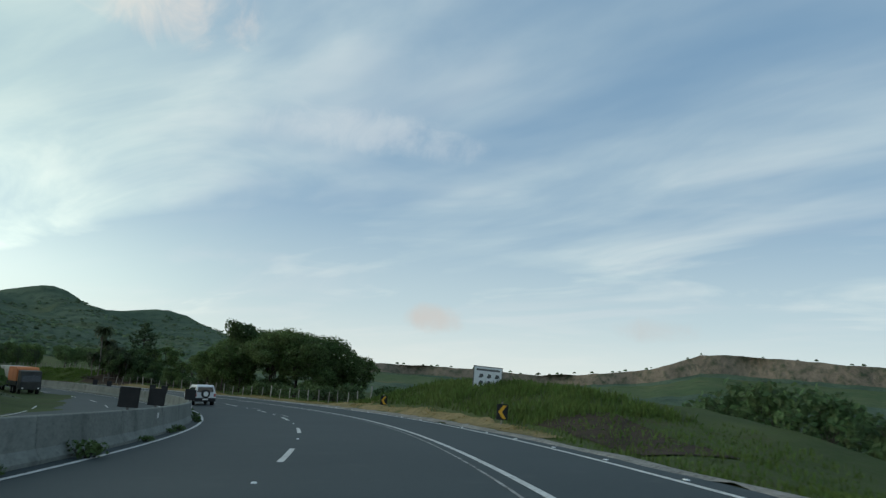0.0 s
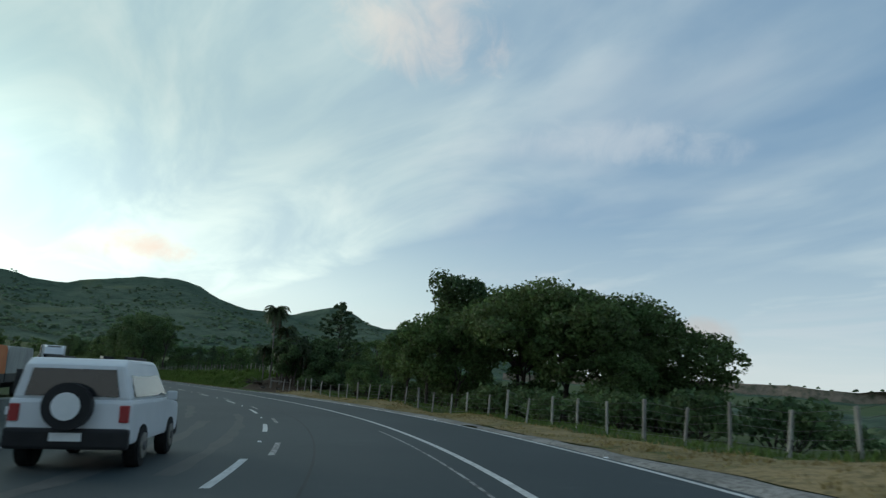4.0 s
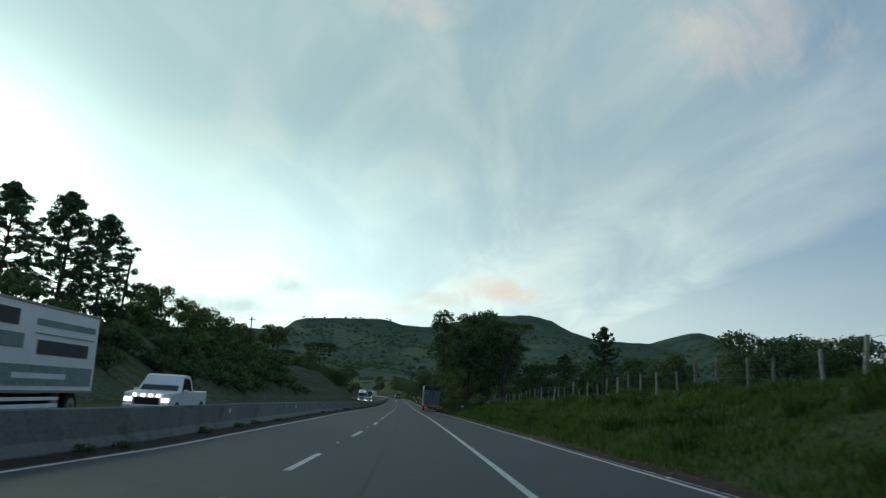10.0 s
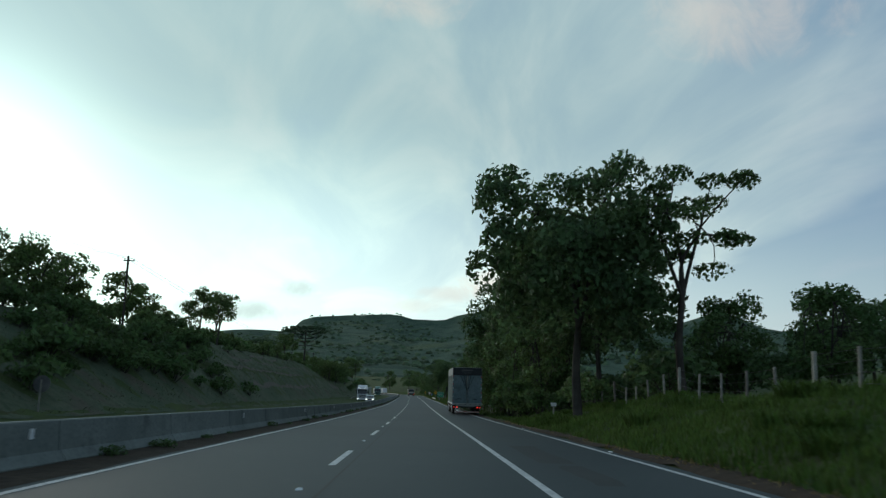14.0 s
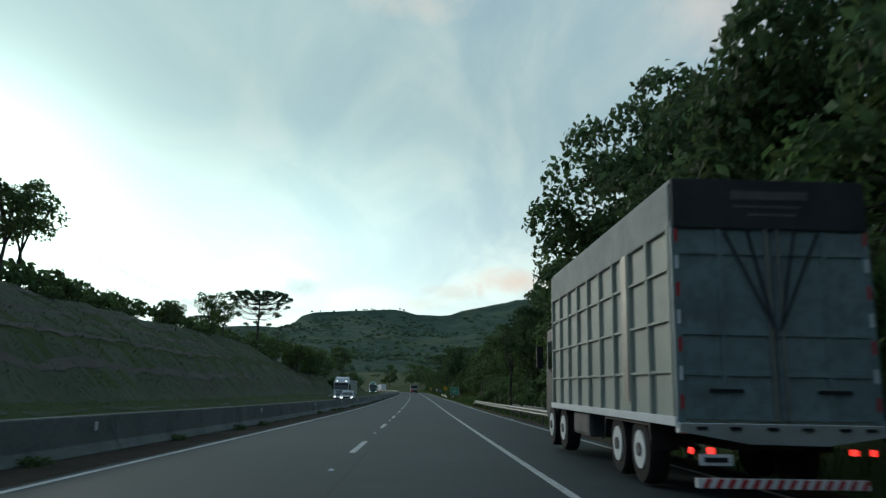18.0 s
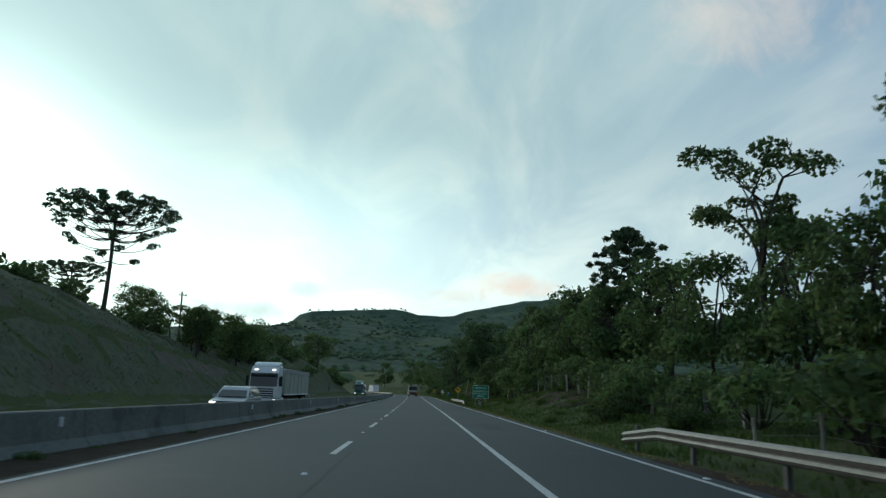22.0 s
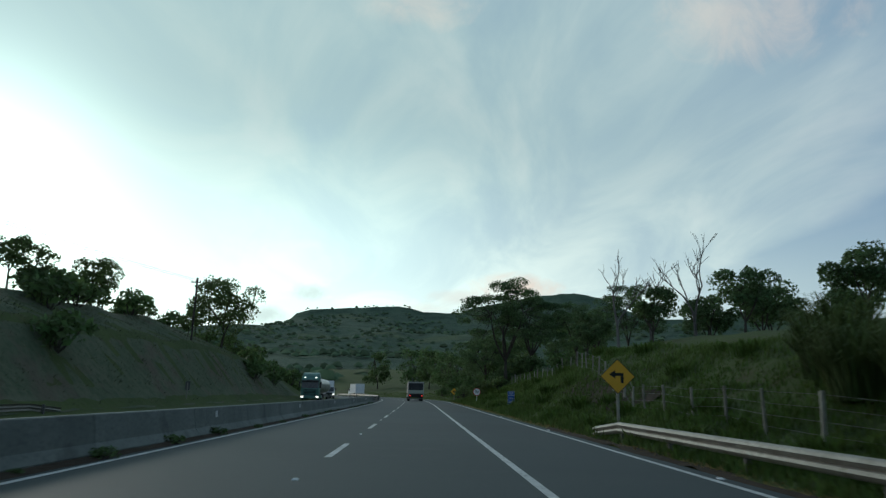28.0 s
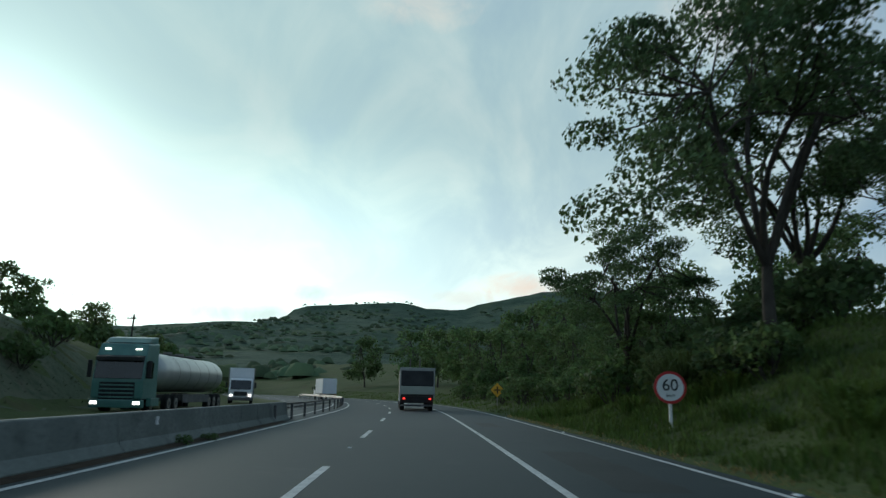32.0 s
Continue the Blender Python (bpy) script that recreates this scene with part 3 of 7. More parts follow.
line_part("worn_line", road, PAINT_WORN, 118, 172, lambda s: 6.75, 0.09)
line_part("far_edge_line", other, PAINT, -58, 750, lambda s: -15.0, 0.12, low=True)
line_part("near_edge_line", other, PAINT, -58, 750, lambda s: bar_u(s) - 0.75, 0.12, low=True)
for i in range(-5, 62):
    line_part("lane_dash", other, PAINT, i * 12 + 1.5, i * 12 + 5.5, lambda s: -10.4, 0.12, 2.0, low=True)
stud = mesh_ob("road_stud", [(x, y, z) for z, k in ((0, 1.0), (0.022, 0.6)) for x, y in ((-0.05 * k, -0.06 * k), (0.05 * k, -0.06 * k), (0.05 * k, 0.06 * k), (-0.05 * k, 0.06 * k))], [(4, 5, 6, 7), (0, 1, 5, 4), (1, 2, 6, 5), (2, 3, 7, 6), (3, 0, 4, 7)], SIGN_WHITE, road)
stud_places = [(1.5 + 4 * i, shoulder_u(1.5 + 4 * i) + 0.2) for i in range(16)] + [(70 + 16 * i, shoulder_u(70 + 16 * i) + 0.2) for i in range(29)] + [(8.2 + 12 * i + DASH, dash_u(8.2 + 12 * i)) for i in range(41)]
for i, (s, u) in enumerate(stud_places):
    c = stud
    if i:
        c = stud.copy()
        scene.collection.objects.link(c)
    c.matrix_basis = stand(s, u, 0.002)
# repairs, worn streaks and seams on the asphalt
for s0, s1, u0, u1 in ((60, 82, -2.8, -2.45), (66, 88, -1.6, -1.3), (84, 96, -3.5, -3.2)):
    mesh_ob("worn_streak", *strip([u0, (u0 + u1) / 2, u1], [0.004] * 3, s0, s1, 1.0, lambda s, u, z: (u + 0.18 * noise.noise(Vector((s * 0.5, u * 3, 0))), z)), ASPHALT_WORN, road)
for s0, s1, u0, u1 in ((210, 216, 4.2, 4.9), (206, 209.5, 4.4, 4.9), (341, 347, 4.3, 5.2), (486, 493, 4.3, 5.3), (505, 509, 4.1, 4.9)):
    mesh_ob("repair_patch", *strip([u0, u1], [0.004] * 2, s0, s1, 0.7, lambda s, u, z: (u + 0.12 * noise.noise(Vector((s * 1.1, u * 3, 0))), z)), ASPHALT_PATCH, road)
for s0, s1, fn in ((160, 330, lambda s: 0.32), (60, 110, lambda s: 0.55 + 0.006 * (s - 60)), (120, 200, lambda s: 1.1)):
    line_part("sealed_joint", road, ASPHALT_PATCH, s0, s1, fn, 0.05)

# paler sheet over the cutting: veiling glare put into the soil colour
tagged(ground_patch("cut_slope", [-28, -26.5, -25, -23.5, -22, -20.8, -19.6, -18.4, -17.2, -16.2, -15.7], 78, 528, 1.5, SLOPE_SOIL_HAZED, 0.03, 0.8), kind="structure", label="grey-green scrubby earth face of the road cutting, colour paled for glare haze", category="slope")
# verge strips: gravel at the asphalt's edge, dirt, dry mown grass
for s0, s1, us, m, l, k in (
        (-58, 128, [6.75, 7.0, 7.4], GRAVEL, 0.03, "gravel_strip"), (58, 129, [7.4, 8.0, 8.7, 9.4, 10.0], STRAW, 0.04, "straw_strip"), (26, 62, [7.3, 7.7, 8.2], STRAW, 0.04, "straw_strip"), (439, 451, [9.6, 10.4, 11.4], DIRT, 0.05, "dirt_patch"), (284, 343, [-18.5, -18.3, -18.1], SLOPE_EARTH, 0.06, "dirt_ledge"), (276, 338, [-20.4, -20.2, -20.0], SLOPE_EARTH, 0.06, "dirt_ledge"), (288, 346, [-22.4, -22.2, -22.0], SLOPE_EARTH, 0.06, "dirt_ledge"), (372, 396, [-19.6, -19.0, -18.4], SLOPE_EARTH, 0.06, "dirt_ledge"), (280, 330, [-24.2, -24.0, -23.85], SLOPE_EARTH, 0.06, "dirt_ledge"), (21, 31, [8.8, 9.6, 10.8, 12.0], DIRT, 0.04, "dirt_patch"),
        (123, 137, [7.5, 8.3, 9.5, 11, 12.5], DIRT, 0.05, "dirt_patch"), (138, 260, [6.8, 7.0, 7.25], DIRT, 0.03, "dirt_strip"),
        (260, 330, [6.8, 7.05, 7.4], DIRT, 0.02, "dirt_strip"), (405, 440, [6.8, 7.0, 7.2], DIRT, 0.02, "dirt_strip"), (355, 372, [10, 11.5, 13], DIRT, 0.05, "dirt_patch")):
    tagged(ground_patch(k, us, s0, s1, 1.0, m, l, 0.45), kind="structure", label={"g": "pale grey gravel beside the asphalt", "s": "straw-coloured dry mown grass along the verge", "d": "bare reddish-brown earth beside the road"}[k[0]], category="verge")

# concrete median barrier, cast in lengths
barrier = tagged(new("median_barrier"), "stained grey concrete median barrier between the carriageways", "barrier", kind="structure")
BAR = [(-0.30, 0.0), (-0.30, 0.08), (-0.17, 0.28), (-0.11, 0.86), (-0.09, 0.885), (0.09, 0.885), (0.11, 0.86), (0.17, 0.28), (0.30, 0.08), (0.30, 0.0)]


def barrier_length(s0, s1):
    verts, faces = [], []
    n, m = 3, len(BAR)
    for i in range(n + 1):
        s = s0 + (s1 - s0) * i / n
        for a, z in BAR:
            verts.append(spot(s, bar_u(s) + a, z * bar_top(s) / 0.885 if not (a < 0 and z == 0) else drop(s) - 0.1))
    for i in range(n):
        for j in range(m - 1):
            a = i * m + j
            faces.append((a, a + 1, a + m + 1, a + m))
    faces += [tuple(range(m))[::-1], tuple(n * m + j for j in range(m))]
    mesh_ob("barrier_unit", verts, faces, CONCRETE, barrier)


s0 = -56.0
while s0 < 506:
    barrier_length(s0, s0 + 5.97)
    s0 += 6.0

tagged(mesh_ob("dirt_strip", *strip([-1.0, -0.6, -0.3, 0.0], [0.05, 0.04, 0.025, 0.004], 120, 506, 1.0, lambda s, u, z: (bar_u(s) + 0.25 + (u + 1.0) * (left_u(s) - 0.22 - bar_u(s) - 0.25) + (0.12 * noise.noise(Vector((s * 0.5, 0, 2))) if u == 0 else 0), z + (0.02 * noise.noise(Vector((s * 0.9, u * 4, 6))) if u < 0 else 0))), DIRT), "strip of dark dirt washed against the foot of the barrier", "verge", kind="structure")
reflector = mesh_ob("reflector", [(x, y, z) for x in (0.0, 0.03) for y in (-0.05, 0.05) for z in (0.0, 0.17)], [(4, 6, 7, 5), (0, 1, 3, 2), (0, 4, 5, 1), (2, 3, 7, 6), (1, 5, 7, 3), (0, 2, 6, 4)], SIGN_WHITE, barrier, label="small white reflector")
for i in range(33):
    s = 12.0 + 15.0 * i
    c = reflector
    if i:
        c = reflector.copy()
        scene.collection.objects.link(c)
    c.matrix_basis = stand(s, bar_u(s) + 0.135, 0.62 * bar_top(s))

# ---- far hills ----
RIDGE = [(-1500, 95), (-900, 120), (-600, 112), (-480, 118), (-382, 124), (-328, 121), (-298, 124), (-284, 144), (-262, 155), (-235, 159), (-150, 165), (-60, 166), (-22, 155), (43, 156), (90, 175), (140, 188), (210, 197), (276, 199), (318, 193), (350, 176), (370, 165), (453, 150), (540, 154), (585, 154), (628, 162), (650, 178), (664, 187), (695, 190), (724, 186), (742, 174), (772, 156), (830, 148), (900, 154), (950, 168), (990, 174), (1050, 164), (1120, 140), (1250, 90), (1400, 40), (1500, 20)]


def hill_z(a, b):
    top = float(np.interp(a, [r[0] for r in RIDGE], [r[1] for r in RIDGE]))
    f = (b - 760 - 60 * noise.noise(Vector((a * 0.004, 1, 0)))) / (1850 - 760)
    p = float(np.interp(f, [0, 0.12, 0.35, 0.6, 0.8, 0.90, 0.96, 1.0, 1.3, 1.7], [-0.06, 0.06, 0.24, 0.45, 0.66, 0.80, 0.88, 1.0, 0.97, 0.6]))
    mid = 1 - abs(2 * min(max(f, 0), 1) - 1)
    return top * p + mid * (22 * noise.noise(Vector((a * 0.006, b * 0.004, 0))) + 8 * noise.noise(Vector((a * 0.02, b * 0.02, 4)))) + (1.5 * noise.noise(Vector((a * 0.05, 0, 9))) if f > 0.9 else 0)


hx = [-1500 + 25 * i for i in range(119)]
hy = [740, 780, 830, 880, 940, 1000, 1060, 1120, 1180, 1250, 1320, 1390, 1460, 1530, 1600, 1660, 1710, 1750, 1780, 1805, 1825, 1840, 1850, 1870, 1950, 2100, 2400]
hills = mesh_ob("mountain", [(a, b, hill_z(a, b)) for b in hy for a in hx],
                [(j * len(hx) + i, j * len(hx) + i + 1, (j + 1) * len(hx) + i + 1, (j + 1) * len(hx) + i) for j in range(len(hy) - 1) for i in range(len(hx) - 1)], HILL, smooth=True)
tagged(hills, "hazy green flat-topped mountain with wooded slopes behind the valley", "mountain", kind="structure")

# the cliff-edged plateau across the valley, seen from the start of the bend
PLATEAU = [(480, 760, 26), (570, 656, 34), (609, 617, 36), (650, 571, 38), (687, 522, 39), (707, 493, 36), (735, 447, 41), (760, 401, 47), (776, 366, 54), (788, 337, 64), (797, 314, 74), (815, 263, 75), (830, 208, 74), (838, 171, 71), (844, 136, 71), (850, 60, 70), (850, -60, 66), (840, -200, 60)]
pv, pf, pm = [], [], 9
pts = []
for i in range(len(PLATEAU) - 1):
    for k in range(6):
        pts.append(tuple(PLATEAU[i][j] + (PLATEAU[i + 1][j] - PLATEAU[i][j]) * k / 6 for j in range(3)))
for a, b, z in pts:
    d = math.hypot(a + 46, b)
    n1 = noise.noise(Vector((a * 0.02, b * 0.02, 0)))
    for far, lift in ((0.45, -10), (0.6, 0.06 * z - 4), (0.75, 0.30 * z), (0.88, 0.52 * z), (0.955, 0.62 * z), (0.985, 0.70 * z), (0.995, 0.98 * z), (1.0, z), (1.35, z * 0.95)):
        q = far + (0.02 * n1 if 0.5 < far < 1.0 else 0)
        pv.append((-46 + (a + 46) * q, b * q, lift + (2.0 * noise.noise(Vector((a * 0.06, b * 0.06, far * 9))) if far > 0.6 else 0)))
for i in range(len(pts) - 1):
    for j in range(pm - 1):
        pf.append((i * pm + j, i * pm + j + 1, (i + 1) * pm + j + 1, (i + 1) * pm + j))
plateau = mesh_ob("plateau", pv, pf, PASTURE, smooth=True)
plateau.data.materials.append(CLIFF)
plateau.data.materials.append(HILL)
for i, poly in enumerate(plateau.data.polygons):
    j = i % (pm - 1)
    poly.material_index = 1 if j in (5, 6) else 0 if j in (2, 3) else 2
tagged(plateau, "distant green plateau edged with brown rock cliffs", "mountain", kind="structure")


def crown_blob(rng, r, tall):
    """An uneven little far crown: a jittered eight-sided dome of 24 triangles."""
    v = [(0, 0, tall * rng.uniform(0.9, 1.1))]
    for ring, (zr, rr) in enumerate(((0.86, 0.60), (0.40, 1.0))):
        for k in range(6):
            a = (k + 0.5 * ring) * math.pi / 3
            q = r * rr * rng.uniform(0.7, 1.2)
            v.append((q * math.cos(a), q * math.sin(a), tall * zr * rng.uniform(0.8, 1.15)))
    f = [(0, 1 + k, 1 + (k + 1) % 6) for k in range(6)]
    for k in range(6):
        f += [(1 + k, 7 + k, 1 + (k + 1) % 6), (7 + k, 7 + (k + 1) % 6, 1 + (k + 1) % 6)]
    return np.array(v), f


def far_woods(name, places, label, material=FOREST, seed=1, r=(2.5, 5.0)):
    rng = random.Random(seed)
    verts, faces = [], []
    for p in places:
        q = rng.uniform(*r)
        v, f = crown_blob(rng, q, q * rng.uniform(0.9, 1.5))
        o = len(verts)
        verts += [tuple(w) for w in v + np.array([p[0], p[1], p[2] - 0.5])]
        faces += [tuple(o + a for a in t) for t in f]
    return tagged(mesh_ob(name, verts, faces, material, smooth=True), label, "woods", kind="stuff")


rng = random.Random(4)
spots_ = []
while len(spots_) < 7000:
    b = 745 + 1060 * rng.random() ** 1.5
    a = rng.uniform(-0.55, 0.85) * b
    if noise.noise(Vector((a * 0.011, b * 0.008, 7))) > -0.2:
        spots_.append((a, b, hill_z(a, b)))
far_woods("far_woods", spots_, "dense dark green woods covering the lower mountain slopes", r=(2.4, 5.0))
rng = random.Random(5)
# lone trees along the mesa's rim
far_woods("ridge_trees", [(a, 1850, hill_z(a, 1850)) for a in [rng.uniform(-262, -40) for _ in range(17)]], "small dark trees on the rim of the flat-topped mountain", LEAF_DARK, 6, (2.2, 3.6))
rim = []
for a, b, z in pts:
    if rng.random() < 0.45:
        rim.append((a + rng.uniform(-4, 4), b + rng.uniform(-4, 4), z))
far_woods("rim_bushes", rim, "dark bushes along the plateau's rim", LEAF_DARK, 8, (1.5, 3.0))
spots_ = []
while len(spots_) < 1500:
    a, b = rng.uniform(150, 760), rng.uniform(60, 760)
    d = math.hypot(a, b)
    if 170 < d < 620 and noise.noise(Vector((a * 0.012, b * 0.012, 2))) > 0.0:
        spots_.append((a, b, -8 + 0.02 * max(0, d - 300)))
far_woods("valley_woods", spots_, "dark green woods on the valley floor", FOREST, 9, (3.0, 6.0))
spots_ = []
while len(spots_) < 1400:
    a, b = rng.uniform(-330, 160), rng.uniform(600, 790)
    if a < -60 or b > 690 or a > 30:
        spots_.append((a, b, -3 + 0.03 * (b - 600)))
far_woods("bend_woods", spots_, "dark green woods beyond the next bend", FOREST, 11, (2.5, 5.0))

# ---- plants ----
def tube(path, radii, sides=6):
    """Vertices and faces of a tapered tube along a path."""
    verts, faces = [], []
    for i, p in enumerate(path):
        d = (path[min(i + 1, len(path) - 1)] - path[max(i - 1, 0)]).normalized()
        a = d.orthogonal().normalized()
        b = d.cross(a)
        for k in range(sides):
            t = 2 * math.pi * k / sides
            verts.append(p + (a * math.cos(t) + b * math.sin(t)) * radii[i])
    for i in range(len(path) - 1):
        for k in range(sides):
            n = (k + 1) % sides
            faces.append((i * sides + k, i * sides + n, (i + 1) * sides + n, (i + 1) * sides + k))
    return verts, faces


def join(parts):
    verts, faces = [], []
    for v, f in parts:
        o = len(verts)
        verts += [tuple(p) for p in v]
        faces += [tuple(o + i for i in t) for t in f]
    return verts, faces


def limb(rng, a, b, r0, r1, bend=0.12, steps=5, sides=5):
    a, b = Vector(a), Vector(b)
    side = Vector((rng.uniform(-1, 1), rng.uniform(-1, 1), rng.uniform(-0.4, 0.8))) * (b - a).length * bend
    path = [a.lerp(b, i / steps) + side * math.sin(math.pi * i / steps) for i in range(steps + 1)]
    return tube(path, [r0 + (r1 - r0) * i / steps for i in range(steps + 1)], sides), path


def leaves(nrng, centres, normals, size, long=1.7, droop=0.3):
    """Rhombic leaves at the centres, lying roughly across the normals."""
    n = len(centres)
    t = nrng.normal(size=(n, 3))
    t[:, 2] -= droop
    m = normals + 0.7 * nrng.normal(size=(n, 3))
    m /= np.linalg.norm(m, axis=1)[:, None] + 1e-9
    t -= (t * m).sum(1)[:, None] * m
    t /= np.linalg.norm(t, axis=1)[:, None] + 1e-9
    b = np.cross(m, t)
    s = size * nrng.uniform(0.6, 1.3, n)[:, None]
    v = np.stack([centres - t * s * long / 2, centres + b * s / 2 + m * s * 0.12, centres + t * s * long / 2, centres - b * s / 2 + m * s * 0.12], 1).reshape(-1, 3)
    f = np.arange(4 * n).reshape(-1, 4)
    return v.tolist(), f.tolist()


def lobe_points(nrng, centre, r, flat, n):
    d = nrng.normal(size=(n, 3))
    d /= np.linalg.norm(d, axis=1)[:, None]
    d[:, 2] = np.where((d[:, 2] < -0.3) & (nrng.random(n) < 0.55), -d[:, 2] * 0.6, d[:, 2])
    q = nrng.uniform(0.45, 1.0, n) ** 0.45 * nrng.uniform(0.85, 1.12, n)
    p = d * q[:, None] * r
    p[:, 2] *= flat
    return p + centre, d


def broadleaf(name, label, seed, tall, spread, bole, lobes, leaf, per_lobe, material, bark=BARK, flat=0.8, lobe_r=(0.26, 0.40), umbrella=False, forks=3, low=0.0, layers=0.2, twigs=2):
    """A tree of trunk, limbs and a crown of leafy lobes with gaps between."""
    rng, nrng = random.Random(seed), np.random.default_rng(seed)
    root = tagged(new(name), label, "tree")
    wood, pts, nrm = [], [], []
    r0 = 0.0125 * tall + 0.045
    top = Vector((rng.uniform(-0.3, 0.3), rng.uniform(-0.3, 0.3), bole))
    w, path = limb(rng, (0, 0, -0.4), top, r0 * 1.25, r0 * 0.8, 0.05, 6, 7)
    wood.append(w)
    hubs = []
    for k in range(forks):
        a = 2 * math.pi * (k + rng.random() * 0.6) / forks
        h = Vector((math.cos(a) * spread * 0.35, math.sin(a) * spread * 0.35, bole + (tall - bole) * rng.uniform(0.35, 0.6)))
        w, _ = limb(rng, top, h, r0 * 0.62, r0 * 0.36, 0.14)
        wood.append(w)
        hubs.append(h)
    spread_out = []
    for i in range(lobes):
        a = i * 2.39996 + rng.uniform(-0.4, 0.4)
        q = math.sqrt((i + 0.5) / lobes)
        if umbrella:
            z = tall - (tall - bole) * (0.10 + 0.42 * q * q + layers * rng.random())
        else:
            span = math.sqrt(max(0.05, 1 - q * q * 0.85))
            mid = (bole + tall) / 2 - low
            z = mid + (tall - bole) / 2 * rng.uniform(-0.95, 0.95) * span + low * (1 - q)
        r = spread * rng.uniform(*lobe_r)
        c = Vector((math.cos(a) * q * (spread - r * 0.6), math.sin(a) * q * (spread - r * 0.6), min(z, tall - r * flat * 0.8)))
        spread_out.append((c, r))
    cap = sorted(c.z for c, r in spread_out)[-4]
    for c, r in spread_out:  # no lobe stands alone above the rest
        c.z = min(c.z, cap + 0.15 * r)
        hub = min(hubs, key=lambda h: (h - c).length)
        w, _ = limb(rng, hub, c, r0 * 0.26, r0 * 0.08, 0.16, 4, 4)
        wood.append(w)
        for _ in range(twigs):
            e = c + Vector((rng.uniform(-1, 1), rng.uniform(-1, 1), rng.uniform(-0.3, 0.6))) * r * 0.8
            wood.append(limb(rng, c.lerp(hub, 0.2), e, r0 * 0.10, r0 * 0.03, 0.2, 3, 3)[0])
        p, d = lobe_points(nrng, np.array(c), r, flat * rng.uniform(0.8, 1.2), int(per_lobe * rng.uniform(0.7, 1.25)))
        pts.append(p)
        nrm.append(d)
    pts = np.concatenate(pts)
    k = tall / np.quantile(pts[:, 2], 0.998)
    pts[:, 2] *= k
    verts, faces = join(wood)
    mesh_ob("trunk", [(x, y, z * k) for x, y, z in verts], faces, bark, root, True)
    mesh_ob("crown", *leaves(nrng, pts, np.concatenate(nrm), leaf), material, root)
    return root


def conifer(name, label, seed, tall, spread, bole, material=NEEDLE, whorls=13, tuft=34, round_top=False):
    """A pine: straight trunk with whorls of up-turned boughs that carry needle tufts."""
    rng, nrng = random.Random(seed), np.random.default_rng(seed)
    root = tagged(new(name), label, "tree")
    wood, pts, nrm = [limb(rng, (0, 0, -0.4), (0.2, 0.1, tall * 0.98), 0.02 * tall, 0.03, 0.01, 8, 7)[0]], [], []
    for i in range(whorls):
        f = i / (whorls - 1)
        z = bole + (tall - bole) * f * 0.97
        reach = spread * (math.sin(math.pi * min(1, 0.22 + 0.78 * f)) ** 0.6 if round_top else (1 - f) ** 0.75 + 0.08)
        n = rng.randint(4, 6)
        for k in range(n):
            a = 2 * math.pi * (k + rng.random()) / n
            q = reach * rng.uniform(0.6, 1.15)
            tip = Vector((math.cos(a) * q, math.sin(a) * q, z + q * rng.uniform(0.05, 0.3)))
            w, path = limb(rng, (0, 0, z - 0.1), tip, 0.05, 0.015, 0.08, 4, 4)
            wood.append(w)
            for p in path[2:]:
                c = np.array(p) + nrng.normal(size=3) * 0.12
                m = nrng.normal(size=(tuft, 3))
                m /= np.linalg.norm(m, axis=1)[:, None]
                m[:, 2] *= 0.6
                pts.append(c + m * nrng.uniform(0.05, 0.5, (tuft, 1)) * spread * 0.2)
                nrm.append(m)
    mesh_ob("trunk", *join(wood), BARK, root, True)
    mesh_ob("crown", *leaves(nrng, np.concatenate(pts), np.concatenate(nrm), 0.11, 3.2, 0.0), material, root)
    return root


def parana_pine(name, label, seed, tall, spread):
    """A candelabra pine: bare trunk, long bare boughs and a flat dish of dense tufts."""
    rng, nrng = random.Random(seed), np.random.default_rng(seed)
    root = tagged(new(name), label, "tree")
    wood, pts, nrm = [limb(rng, (0, 0, -0.4), (0.1, 0.2, tall * 0.97), 0.30, 0.14, 0.01, 8, 8)[0]], [], []
    for level, (zf, rf, n, lift) in enumerate(((0.47, 0.5, 3, 0.03), (0.57, 0.72, 6, 0.08), (0.66, 0.9, 10, 0.13), (0.74, 1.0, 16, 0.17), (0.82, 0.95, 17, 0.14), (0.90, 0.72, 14, 0.09), (0.94, 0.42, 10, 0.06))):
        for k in range(n):
            a = 2 * math.pi * (k + 0.4 * rng.random() + 0.5 * (level % 2)) / n
            q = spread * rf * rng.uniform(0.88, 1.06)
            z = tall * zf
            path = [Vector((math.cos(a) * q * f, math.sin(a) * q * f, z + tall * lift * (f ** 2.2) - 0.25 * math.sin(math.pi * f))) for f in (0, 0.25, 0.5, 0.75, 0.9, 1.0)]
            path = [Vector((p.x, p.y, min(p.z, tall))) for p in path]
            wood.append(tube(path, [0.07, 0.06, 0.05, 0.04, 0.03, 0.02], 5))
            for p, rr, cnt in ((path[-1], 0.62, 100), (path[-2], 0.42, 40)) + (((path[2], 0.35, 24),) if level > 4 else ()):
                pp, d = lobe_points(nrng, np.array(p), rr * rng.uniform(0.8, 1.15), 0.55, cnt)
                pts.append(pp)
                nrm.append(d)
    mesh_ob("trunk", *join(wood), BARK, root, True)
    mesh_ob("crown", *leaves(nrng, np.concatenate(pts), np.concatenate(nrm), 0.15, 2.6, 0.0), NEEDLE, root)
    return root


